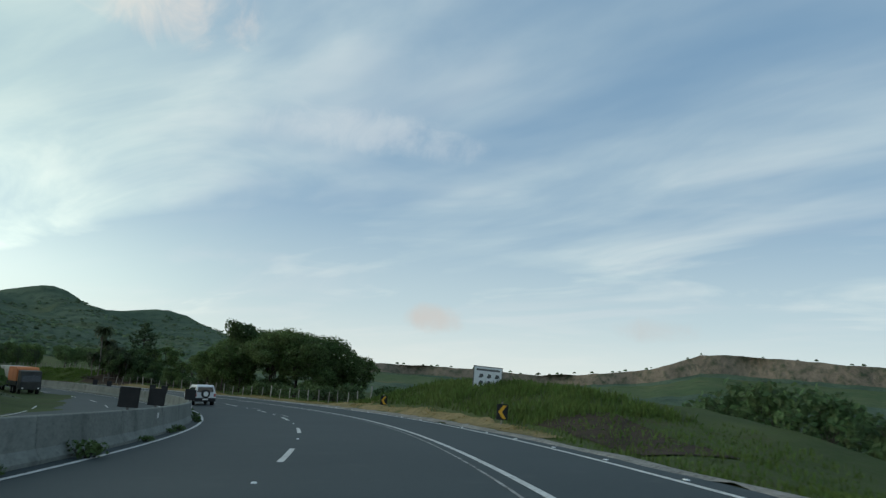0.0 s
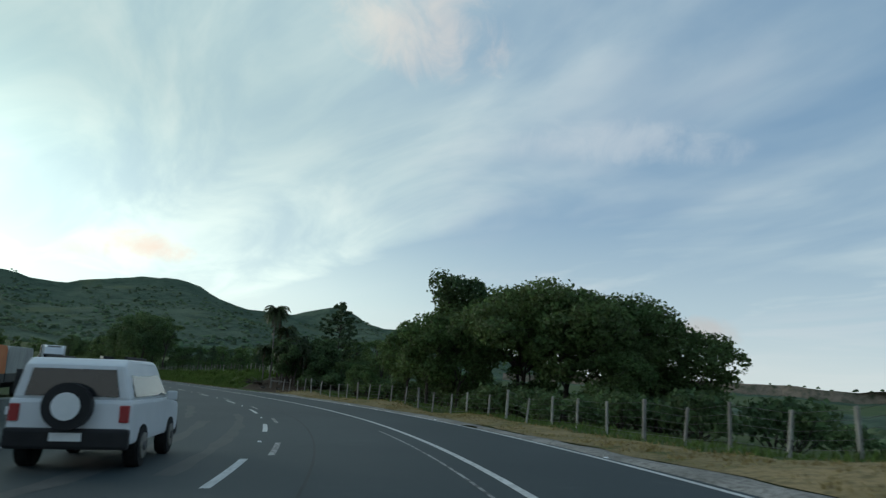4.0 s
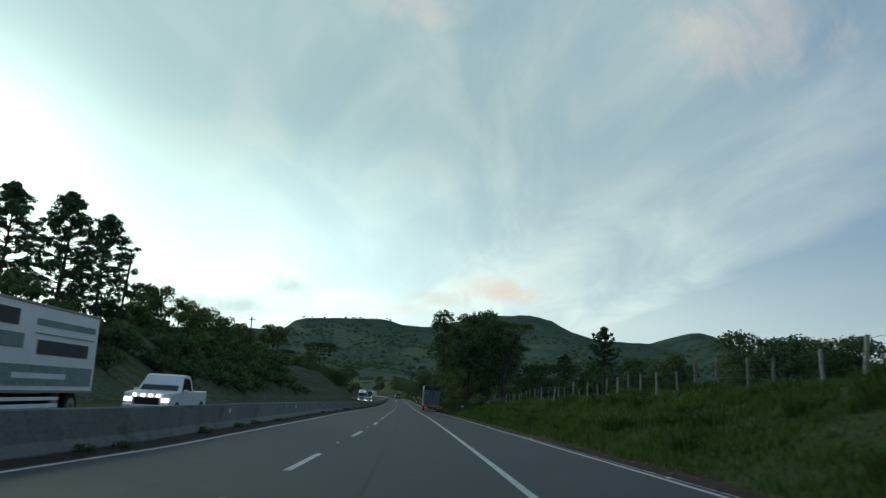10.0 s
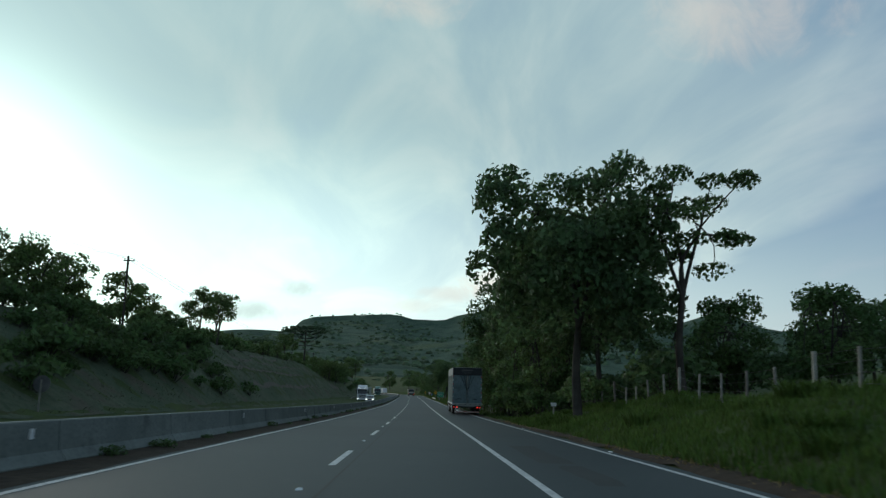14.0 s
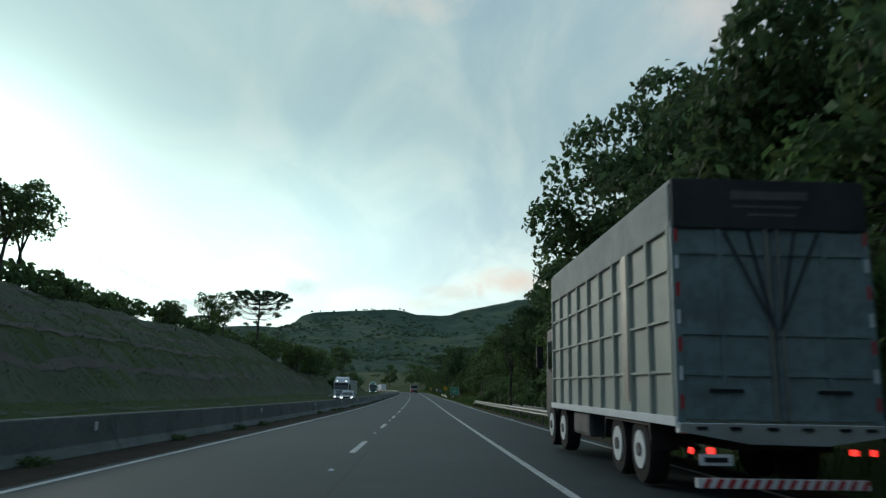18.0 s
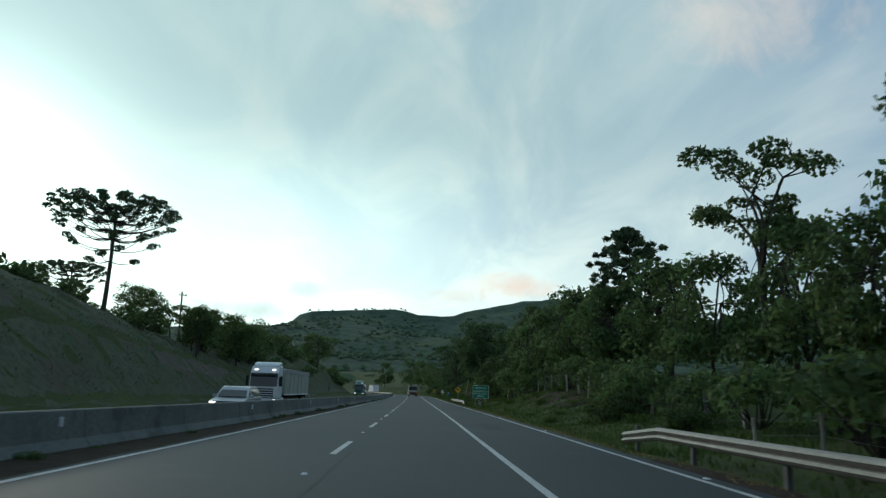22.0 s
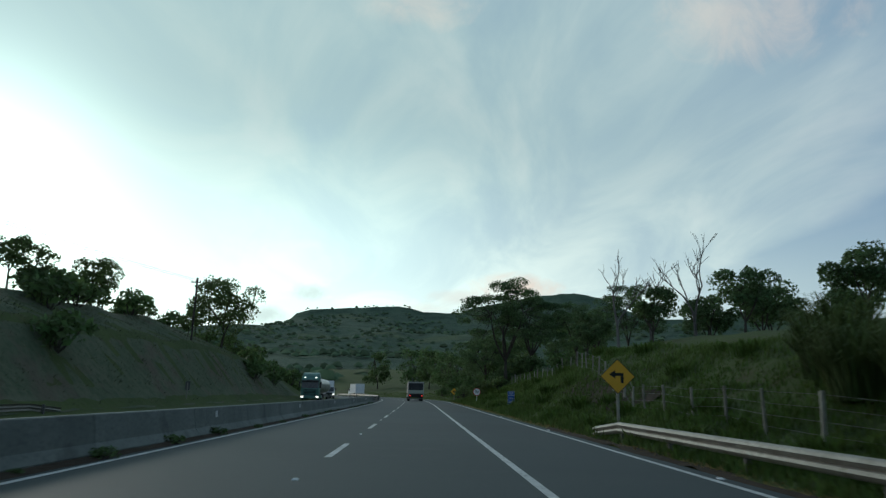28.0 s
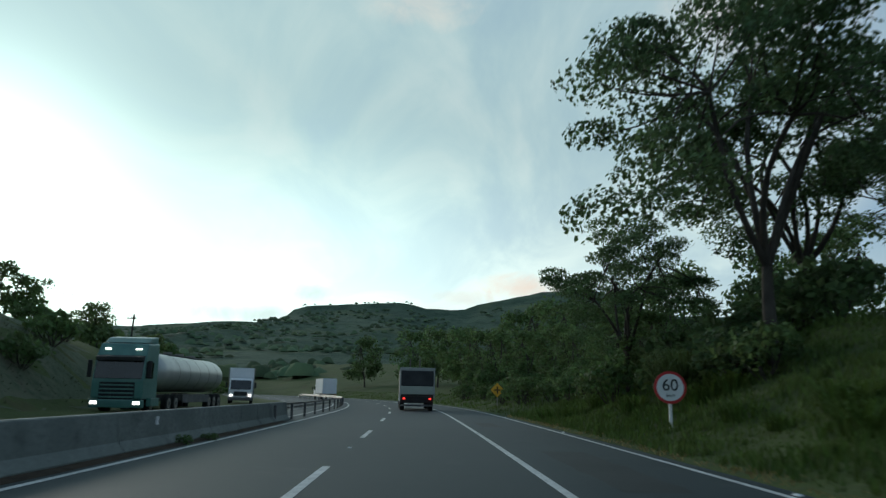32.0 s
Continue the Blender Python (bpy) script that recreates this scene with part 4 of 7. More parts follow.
def palm(name, label, seed, tall, frond=3.0, n=22, girth=0.17):
    """A feather palm: ringed trunk, crownshaft and arching fronds, each a rachis with hanging leaflets."""
    rng = random.Random(seed)
    root = tagged(new(name), label, "palm")
    path = [Vector((0.12 * math.sin(i * 0.7), 0.05 * i * 0.1, -0.4 + (tall + 0.4) * i / 8)) for i in range(9)]
    mesh_ob("trunk", *tube(path, [girth * (1.15 - 0.35 * i / 8) for i in range(9)], 9), BARK_PALE, root, True)
    head = path[-1]
    mesh_ob("crownshaft", *tube([head, head + Vector((0, 0, 0.5)), head + Vector((0, 0, 0.9))], [girth * 0.95, girth * 1.1, girth * 0.4], 8), FROND, root, True)
    for k in range(n):
        a = k * 2.39996 + rng.uniform(-0.2, 0.2)
        rise_ = 1.25 - 1.75 * (k / (n - 1))
        dead = k >= n - 3
        pts, p, el = [], head + Vector((0, 0, 0.55)), rise_
        steps = 11
        for i in range(steps + 1):
            pts.append(p.copy())
            p = p + Vector((math.cos(a) * math.cos(el), math.sin(a) * math.cos(el), math.sin(el))) * frond / steps
            el -= (0.14 if not dead else 0.24) + 0.018 * i
            el = max(el, -1.5)
        verts, faces = tube(pts, [0.03 * (1 - i / steps) + 0.006 for i in range(steps + 1)], 4)
        verts, faces = [tuple(v) for v in verts], list(faces)
        side = Vector((-math.sin(a), math.cos(a), 0))
        for i in range(1, steps + 1):
            for sgn in (-1, 1):
                for half in (0, 0.34, 0.67):
                    q = pts[i - 1].lerp(pts[i], half)
                    along = (pts[i] - pts[i - 1]).normalized()
                    length = frond * 0.25 * math.sin(math.pi * min(0.97, 0.12 + 0.85 * (i + half) / (steps + 1))) * rng.uniform(0.8, 1.2)
                    tip = q + (side * sgn * 0.75 + along * 0.45 + Vector((0, 0, -0.45 + rng.uniform(-0.3, 0.25)))) * length
                    w = along * 0.035
                    o = len(verts)
                    verts += [tuple(q - w), tuple(q + w), tuple(q.lerp(tip, 0.6) + w * 0.9 + Vector((0, 0, 0.06 * length))), tuple(tip)]
                    faces.append((o, o + 1, o + 2, o + 3))
        mesh_ob("frond", verts, faces, FROND_DEAD if dead else FROND, root)
    return root


def dead_tree(name, label, seed, tall):
    rng = random.Random(seed)
    root = tagged(new(name), label, "dead tree")
    wood = []

    def grow(a, d, length, r, depth):
        b = a + d * length
        w, path = limb(rng, a, b, r, r * 0.6, 0.10, 4, 5)
        wood.append(w)
        if depth == 0:
            return
        for k in range(rng.randint(2, 3)):
            e = (d + Vector((rng.uniform(-0.75, 0.75), rng.uniform(-0.75, 0.75), rng.uniform(0.0, 0.5)))).normalized()
            grow(path[rng.choice((3, 4, 4))], e, length * rng.uniform(0.55, 0.8), r * 0.6, depth - 1)

    grow(Vector((0, 0, -0.4)), Vector((0.05, 0, 1)), tall * 0.42, tall * 0.02, 4)
    mesh_ob("trunk", *join(wood), DEADWOOD, root, True)
    return root


def bush(name, label, seed, tall, spread, leaf=0.16, count=1500, material=LEAF, lobes=9):
    rng, nrng = random.Random(seed), np.random.default_rng(seed)
    root = tagged(new(name), label, "bush")
    wood, pts, nrm = [], [], []
    for i in range(lobes):
        a, q = i * 2.39996, math.sqrt((i + 0.3) / lobes) * 0.72
        r = spread * rng.uniform(0.32, 0.46)
        c = Vector((math.cos(a) * q * spread, math.sin(a) * q * spread, max(r * 0.55, tall * rng.uniform(0.45, 0.85) * (1 - 0.45 * q))))
        wood.append(limb(rng, (0, 0, -0.2), c, 0.05, 0.015, 0.15, 3, 4)[0])
        p, d = lobe_points(nrng, np.array(c), r, 0.8, count // lobes)
        p[:, 2] = np.abs(p[:, 2])
        pts.append(p)
        nrm.append(d)
    verts, faces, m = wood[0][0][:4], [], len(wood[0][0])
    for v, f in wood:  # the stems share one foot
        o = len(verts) - 4
        verts = verts + v[4:]
        faces += [tuple(i if i < 4 else o + i for i in t) for t in f]
    mesh_ob("stem", [tuple(p) for p in verts], faces, BARK, root, True)
    mesh_ob("crown", *leaves(nrng, np.concatenate(pts), np.concatenate(nrm), leaf), material, root)
    return root


def grass_clump(name, label, seed, tall, spread, n, material=GRASS_TALL, lean=0.5):
    """A clump of long arching blades."""
    rng = random.Random(seed)
    root = tagged(new(name), label, "grass")
    verts, faces = [], []
    for _ in range(n):
        a, q = rng.uniform(0, 6.283), spread * 0.5 * math.sqrt(rng.random())
        base = Vector((math.cos(a) * q, math.sin(a) * q, -0.05))
        b = a + rng.uniform(-0.8, 0.8)
        h, l, w = tall * rng.uniform(0.55, 1.1), lean * tall * rng.uniform(0.3, 1.2), rng.uniform(0.012, 0.03) * (1 + tall * 0.3)
        side = Vector((-math.sin(b), math.cos(b), 0)) * w
        out = Vector((math.cos(b), math.sin(b), 0))
        p1 = base + Vector((0, 0, h * 0.6)) + out * l * 0.25
        p2 = base + Vector((0, 0, h * 0.95)) + out * l * 0.65
        p3 = base + Vector((0, 0, h * 0.85)) + out * l * 1.1
        o = len(verts)
        verts += [tuple(base - side), tuple(base + side), tuple(p1 - side * 0.8), tuple(p1 + side * 0.8), tuple(p2 - side * 0.5), tuple(p2 + side * 0.5), tuple(p3)]
        faces += [(o, o + 1, o + 3, o + 2), (o + 2, o + 3, o + 5, o + 4), (o + 4, o + 5, o + 6)]
    mesh_ob("tuft", verts, faces, material, root)
    return root


def put(ob, *spots):
    """Moves the first to its spot and copies it to the others: (s, u, turn, size)."""
    if len(spots) > 1:
        tagged(ob, group=ob.name.split(".")[0].replace("_", " ") + "s beside the road")
    for i, (s, u, turn, size) in enumerate(spots):
        m = on_ground(s, u, turn, size, 0.05)
        if i == 0:
            ob.matrix_basis = m
        else:
            c = copy_thing(ob, m)
            c.matrix_basis = m
    return ob

# ---- fences, rails, signs, poles ----
def bm_mesh(name, bm, material, parent=None, label="", smooth=False):
    me = bpy.data.meshes.new(name)
    bm.to_mesh(me)
    bm.free()
    me.materials.append(material)
    if smooth:
        me.shade_smooth()
    ob = new(name, me)
    if parent:
        ob.parent = parent
    if label:
        tagged(ob, label)
    return ob


part = bm_mesh


def block(x0, x1, y0, y1, z0, z1, bevel=0.02, top=(0, 0), lean=0.0):
    """A bevelled box; top: how much its top is drawn in across and along; lean: its front top drawn back."""
    bm = bmesh.new()
    v = [bm.verts.new(p) for p in ((x0, y0, z0), (x1, y0, z0), (x1, y1, z0), (x0, y1, z0), (x0 + top[0], y0 + top[1], z1), (x1 - top[0], y0 + top[1], z1), (x1 - top[0], y1 - top[1] - lean, z1), (x0 + top[0], y1 - top[1] - lean, z1))]
    for f in ((3, 2, 1, 0), (4, 5, 6, 7), (0, 1, 5, 4), (1, 2, 6, 5), (2, 3, 7, 6), (3, 0, 4, 7)):
        bm.faces.new([v[i] for i in f])
    if bevel:
        bmesh.ops.bevel(bm, geom=bm.edges[:], offset=bevel, segments=2, affect="EDGES", profile=0.6)
    return bm


def outline(points, x0, x1, bevel=0.03, pinch=None):
    """A body from its side view, points (y, z), drawn out from x0 to x1; pinch(y, z) narrows it."""
    bm = bmesh.new()
    rings = []
    for x in (x0, x1):
        ring = []
        for y, z in points:
            k = pinch(y, z) if pinch else 1.0
            ring.append(bm.verts.new(((x0 + x1) / 2 + (x - (x0 + x1) / 2) * k, y, z)))
        rings.append(ring)
    n = len(points)
    bm.faces.new(rings[0])
    bm.faces.new(rings[1][::-1])
    for i in range(n):
        bm.faces.new((rings[0][(i + 1) % n], rings[0][i], rings[1][i], rings[1][(i + 1) % n]))
    bmesh.ops.recalc_face_normals(bm, faces=bm.faces[:])
    if bevel:
        bmesh.ops.bevel(bm, geom=bm.edges[:], offset=bevel, segments=2, affect="EDGES", profile=0.6)
    return bm


def rod(p, q, r, sides=8):
    v, f = tube([Vector(p), Vector(q)], [r, r], sides)
    bm = bmesh.new()
    vs = [bm.verts.new(a) for a in v]
    for t in f:
        bm.faces.new([vs[i] for i in t])
    bm.faces.new(vs[:sides][::-1])
    bm.faces.new(vs[sides:])
    return bm


def disc(r, depth, sides=28, axis="y"):
    bm = bmesh.new()
    bmesh.ops.create_cone(bm, cap_ends=True, segments=sides, radius1=r, radius2=r, depth=depth)
    bmesh.ops.rotate(bm, verts=bm.verts[:], matrix=Matrix.Rotation(math.pi / 2, 3, "X" if axis == "y" else "Y"))
    return bm


def fence(label, s0, s1, where, gap, tall, material, wires, seed, thick=0.055, big=6):
    """A line of posts with strands of wire."""
    rng = random.Random(seed)
    root = tagged(new("fence"), label, "fence")
    bm = block(-thick, thick, -thick, thick, -0.3, tall, 0.012)
    post = bm_mesh("post", bm, material, root)
    n = int((s1 - s0) / gap)
    heads = []
    for i in range(n + 1):
        s = s0 + gap * i + rng.uniform(-0.2, 0.2)
        u = where(s) + rng.uniform(-0.08, 0.08)
        k = 1.35 if i % big == 0 else 1.0
        m = on_ground(s, u) @ pose(0, 0, 0, rng.uniform(-3, 3), rng.uniform(-4, 4), rng.uniform(-8, 8)) @ Matrix.Diagonal((k, k, (1.08 if k > 1 else rng.uniform(0.88, 1.03)), 1))
        ob = post
        if i:
            ob = post.copy()
            scene.collection.objects.link(ob)
        ob.matrix_basis = m
        heads.append(m)
    for k in range(wires):
        z = tall * (0.18 + 0.75 * k / max(1, wires - 1))
        path = [m @ Vector((0, 0, z)) for m in heads]
        mesh_ob("wire", *tube(path, [0.006] * len(path), 3), WIRE, root)
    return root


fence("weathered concrete post and wire fence along the bend", 66, 129, lambda s: float(np.interp(s, [66, 90, 105, 129], [11.5, 10.6, 9.7, 9.3])), 2.15, 1.22, POST_CONCRETE, 5, 71, 0.038, 5)
fence("thin wooden post and wire fence on top of the grassy bank", 142, 246, lambda s: 12.1, 2.05, 1.15, POST_WOOD, 4, 72, 0.036, 5)
fence("old wooden post and wire fence in the verge", 337, 401, lambda s: 12.2, 3.1, 1.35, POST_WOOD, 3, 73, 0.055, 4)
fence("wooden post and wire fence on the steep bank", 409, 492, lambda s: float(np.interp(s, [409, 436, 444, 456, 492], [10.6, 9.9, 10.6, 11.9, 12.1])), 2.3, 1.05, POST_WOOD, 4, 74, 0.032, 7)
fence("wooden post and wire fence at the wood's edge", 268, 332, lambda s: 9.6, 2.6, 0.98, POST_WOOD, 3, 75, 0.03, 9)


def guard_rail(label, s0, s1, where, top=0.58, low=False, seed=0):
    root = tagged(new("guard_rail"), label, "guard rail")
    sec = [(0.0, 0.0), (-0.04, 0.03), (-0.075, 0.08), (-0.04, 0.13), (0.0, 0.155), (-0.04, 0.18), (-0.075, 0.23), (-0.04, 0.28), (0.0, 0.31)]
    s = s0
    while s < s1 - 0.1:
        e = min(s + 4.0, s1)
        mesh_ob("rail", *strip([a for a, z in sec], [top - 0.31 + z for a, z in sec], s, e, 1.0, lambda q, u, z: (u + where(q), z + (drop(q) if low else 0) - (0.25 * max(0, 1 - (q - s0) / 3.0) + 0.25 * max(0, 1 - (s1 - q) / 3.0)))), STEEL, root)
        s = e
    first = None
    s = s0 + 1.0
    while s < s1:
        m = stand(s, where(s) + 0.09, drop(s) if low else 0)
        if first is None:
            first = bm_mesh("post", block(-0.05, 0.05, -0.06, 0.06, -0.4, top - 0.04, 0.01), STEEL_DARK, root)
            first.matrix_basis = m
        else:
            c = first.copy()
            scene.collection.objects.link(c)
            c.matrix_basis = m
        s += 4.0
    return root


guard_rail("dull galvanised W-beam guard rail below the wood", 268, 334, lambda s: 7.45, 0.66)
balustrade = tagged(new("concrete_railing"), "low grey concrete railing of square posts and one beam", "railing")
for i in range(13):
    q = 296.5 + 1.3 * i
    c = part("post", block(-0.07, 0.07, -0.07, 0.07, -0.5, 0.52, 0.012), POST_CONCRETE, balustrade)
    c.matrix_basis = stand(q, 8.95, 0.0)
    if i < 12 and i != 7:
        c = part("beam", block(-0.06, 0.06, 0.02, 1.28, 0.52, 0.62, 0.012), POST_CONCRETE, balustrade)
        c.matrix_basis = stand(q, 8.95, 0.0)
guard_rail("dull galvanised W-beam guard rail below the steep bank", 402, 434, lambda s: 7.45)
guard_rail("galvanised guard rail in the median after the barrier", 504, 610, lambda s: bar_u(s) + 0.1, 0.7)
guard_rail("galvanised guard rail beyond the oncoming lanes", 396, 447, lambda s: -15.7, 0.7, True)


def text_part(words, size, m, material, parent, depth=0.004):
    cu = bpy.data.curves.new("lettering", "FONT")
    cu.body, cu.size, cu.align_x, cu.align_y, cu.extrude = words, size, "CENTER", "CENTER", depth
    ob = bpy.data.objects.new("tmp", cu)
    scene.collection.objects.link(ob)
    me = bpy.data.meshes.new_from_object(ob.evaluated_get(bpy.context.evaluated_depsgraph_get()))
    bpy.data.objects.remove(ob)
    me.materials.append(material)
    me.transform(m)
    out = new("lettering", me)
    out.parent = parent
    return out


UPRIGHT = pose(0, 0, 0, 90, 0, 0)  # flat text turned to face -y


def plate(points, y, depth, material, parent, name, bevel=0.0):
    """A flat plate from points (x, z), facing -y."""
    bm = bmesh.new()
    a = [bm.verts.new((x, y, z)) for x, z in points]
    b = [bm.verts.new((x, y + depth, z)) for x, z in points]
    n = len(points)
    bm.faces.new(a)
    bm.faces.new(b[::-1])
    for i in range(n):
        bm.faces.new((a[(i + 1) % n], a[i], b[i], b[(i + 1) % n]))
    bmesh.ops.recalc_face_normals(bm, faces=bm.faces[:])
    return part(name, bm, material, parent)


def ring_points(r, n=28):
    return [(r * math.cos(2 * math.pi * k / n), r * math.sin(2 * math.pi * k / n)) for k in range(n)]


def shift(points, z):
    return [(a, b + z) for a, b in points]


def diamond(label, s, u, centre, half, kind):
    root = tagged(new("road_sign"), label, "road sign")
    part("post", block(-0.045, 0.045, 0.03, 0.10, -0.3, centre - 0.2, 0.01), POST_WOOD, root)
    d = lambda h: shift([(-h, 0), (0, -h), (h, 0), (0, h)], centre)
    plate(d(half), 0.0, 0.02, BLACK, root, "border")
    plate(d(half * 0.955), -0.004, 0.004, SIGN_YELLOW, root, "face")
    k = half / 0.6
    if kind == "left":
        plate(shift([(0.10 * k, -0.22 * k), (0.20 * k, -0.22 * k), (0.20 * k, 0.12 * k), (-0.08 * k, 0.12 * k), (-0.08 * k, 0.02 * k), (0.10 * k, 0.02 * k)], centre), -0.009, 0.005, BLACK, root, "arrow_stem")
        plate(shift([(-0.30 * k, 0.07 * k), (-0.08 * k, -0.07 * k), (-0.08 * k, 0.21 * k)], centre), -0.009, 0.005, BLACK, root, "arrow_head")
    else:
        plate(shift([(-0.05 * k, -0.28 * k), (0.05 * k, -0.28 * k), (0.05 * k, 0.28 * k), (-0.05 * k, 0.28 * k)], centre), -0.009, 0.005, BLACK, root, "upright_bar")
        plate(shift([(-0.26 * k, -0.05 * k), (0.26 * k, -0.05 * k), (0.26 * k, 0.05 * k), (-0.26 * k, 0.05 * k)], centre), -0.013, 0.005, BLACK, root, "cross_bar")
    root.matrix_basis = stand(s, u, 0.0, -4)
    return root


diamond("yellow diamond warning sign with a black left-turn arrow", 435.3, 8.6, 1.98, 0.6, "left")
diamond("yellow diamond warning sign with a black cross", 535.5, 8.7, 1.62, 0.6, "plus")

gate_post = tagged(new("gate_post"), "weathered timber gate post with a single rail beside the palms", "gate post")
part("post", block(-0.07, 0.07, -0.07, 0.07, -0.4, 1.1, 0.015), POST_WOOD, gate_post)
part("rail", block(0.07, 1.9, -0.03, 0.03, 0.72, 0.82, 0.01), POST_WOOD, gate_post)
gate_post.matrix_basis = on_ground(132.4, 9.2)

limit = tagged(new("speed_limit_sign"), "round white red-rimmed 60 sign on a pale post", "road sign")
part("post", block(-0.04, 0.04, 0.03, 0.10, -0.2, 1.4, 0.01), SIGN_WHITE, limit)
plate(shift(ring_points(0.45), 1.55), 0.0, 0.02, SIGN_RED, limit, "rim")
plate(shift(ring_points(0.375), 1.55), -0.004, 0.004, SIGN_WHITE, limit, "face")
text_part("60", 0.46, Matrix.Translation((0, -0.010, 1.60)) @ UPRIGHT, BLACK, limit)
text_part("km/h", 0.12, Matrix.Translation((0, -0.010, 1.33)) @ UPRIGHT, BLACK, limit)
limit.matrix_basis = stand(496.4, 8.55, 0.0, -4)

green = tagged(new("direction_sign"), "green road sign lettered RETORNO À ESQUERDA 500 m", "road sign")
for x in (-0.55, 0.55):
    part("post", block(x - 0.045, x + 0.045, 0.03, 0.10, -0.3, 1.9, 0.01), POST_WOOD, green)
plate([(-0.83, 0.75), (0.83, 0.75), (0.83, 2.06), (-0.83, 2.06)], 0.0, 0.02, SIGN_WHITE, green, "border")
plate([(-0.80, 0.78), (0.80, 0.78), (0.80, 2.03), (-0.80, 2.03)], -0.004, 0.004, SIGN_GREEN, green, "face")
plate([(-0.80, 1.20), (0.80, 1.20), (0.80, 1.23), (-0.80, 1.23)], -0.008, 0.004, SIGN_WHITE, green, "divider")
for words, size, z in (("RETORNO", 0.23, 1.80), ("\u00c0 ESQUERDA", 0.23, 1.45), ("500 m", 0.27, 0.99)):
    text_part(words, size, Matrix.Translation((0, -0.010, z)) @ UPRIGHT, SIGN_WHITE, green)
green.matrix_basis = stand(390.2, 8.3, 0.2, -6)

hazard = tagged(new("hazard_marker"), "small black board with pale diagonal stripes in the grass", "road sign")
part("post", block(-0.03, 0.03, 0.03, 0.08, -0.4, 0.7, 0.01), POST_WOOD, hazard)
plate([(-0.15, 0.30), (0.15, 0.30), (0.15, 0.80), (-0.15, 0.80)], 0.0, 0.015, BLACK, hazard, "board")
for z in (0.36, 0.58):
    plate([(-0.14, z + 0.12), (-0.14, z + 0.20), (0.14, z + 0.02), (0.14, z - 0.05)], -0.004, 0.004, SIGN_WHITE, hazard, "stripe")
hazard.matrix_basis = stand(386.5, 7.9, 0.0, -4)

blue = tagged(new("kilometre_marker"), "blue kilometre marker lettered SUL km 310 on a thin post", "road sign")
part("post", block(-0.03, 0.03, 0.03, 0.08, -0.4, 1.5, 0.01), POST_WOOD, blue)
plate([(-0.245, 0.615), (0.245, 0.615), (0.245, 1.525), (-0.245, 1.525)], 0.0, 0.012, SIGN_WHITE, blue, "border")
plate([(-0.235, 0.625), (0.235, 0.625), (0.235, 1.22), (-0.235, 1.22)], -0.004, 0.004, SIGN_BLUE, blue, "lower_plate")
plate([(-0.235, 1.24), (0.235, 1.24), (0.235, 1.515), (-0.235, 1.515)], -0.004, 0.004, SIGN_BLUE, blue, "upper_plate")
for words, size, z in (("SUL", 0.20, 1.37), ("km", 0.20, 1.05), ("310", 0.24, 0.79)):
    text_part(words, size, Matrix.Translation((0, -0.010, z)) @ UPRIGHT, SIGN_WHITE, blue)
blue.matrix_basis = stand(463.4, 8.4, 0.02, -4)


def chevron(s, u, turn, lift=0.0):
    root = tagged(new("chevron_sign"), "black curve marker board with an orange chevron", "road sign")
    part("post", block(-0.03, 0.03, 0.03, 0.08, -0.4, 1.2, 0.01), POST_WOOD, root)
    plate([(-0.27, 0.42), (0.27, 0.42), (0.27, 1.10), (-0.27, 1.10)], 0.0, 0.02, BLACK, root, "board")
    plate([(0.16, 0.47), (0.20, 0.47), (-0.02, 0.76), (0.20, 1.05), (0.02, 1.05), (-0.20, 0.76), (0.02, 0.47)], -0.004, 0.004, SIGN_YELLOW, root, "arrow")
    root.matrix_basis = stand(s, u, lift, turn)


chevron(32.8, 8.1, 8, -0.05)
chevron(54.6, 8.1, 8, 0.05)

bill = tagged(new("billboard"), "white roadside billboard with small grey pictures in a dark frame", "billboard")
for x in (-0.85, 0.85):
    part("post", block(x - 0.05, x + 0.05, 0.04, 0.14, -1.2, 2.9, 0.01), POST_WOOD, bill)
plate([(-1.12, 1.55), (1.12, 1.55), (1.12, 2.92), (-1.12, 2.92)], 0.0, 0.03, STEEL_DARK, bill, "frame")
plate([(-1.06, 1.61), (1.06, 1.61), (1.06, 2.86), (-1.06, 2.86)], -0.004, 0.004, SIGN_WHITE, bill, "face")
plate([(-0.9, 2.62), (0.9, 2.62), (0.9, 2.74), (-0.9, 2.74)], -0.008, 0.004, STEEL_DARK, bill, "line_of_writing")
for r_, z in enumerate((2.18, 1.74)):
    for k in range(3):
        x = -0.72 + 0.62 * k
        plate([(x, z), (x + 0.2, z - 0.02), (x + 0.36, z + 0.06), (x + 0.34, z + 0.22), (x + 0.12, z + 0.26)], -0.008, 0.004, STEEL_DARK, bill, "picture")
bill.matrix_basis = stand(46.4, 12.4, 0.3, 10)


def glare_panel(s):
    root = tagged(new("marker_panel"), "dark rectangular marker panel standing on the barrier", "marker")
    part("panel", block(-0.27, 0.27, -0.02, 0.02, 0.06, 0.62, 0.012), BLACK, root)
    part("bracket", block(-0.04, 0.04, 0.0, 0.05, -0.02, 0.5, 0.008), STEEL_DARK, root)
    root.matrix_basis = stand(s, bar_u(s), 0.885, 12)


for s in (6, 23, 27.2, 43.7, 49, 68, 73.5, 91.3, 97):
    glare_panel(s)


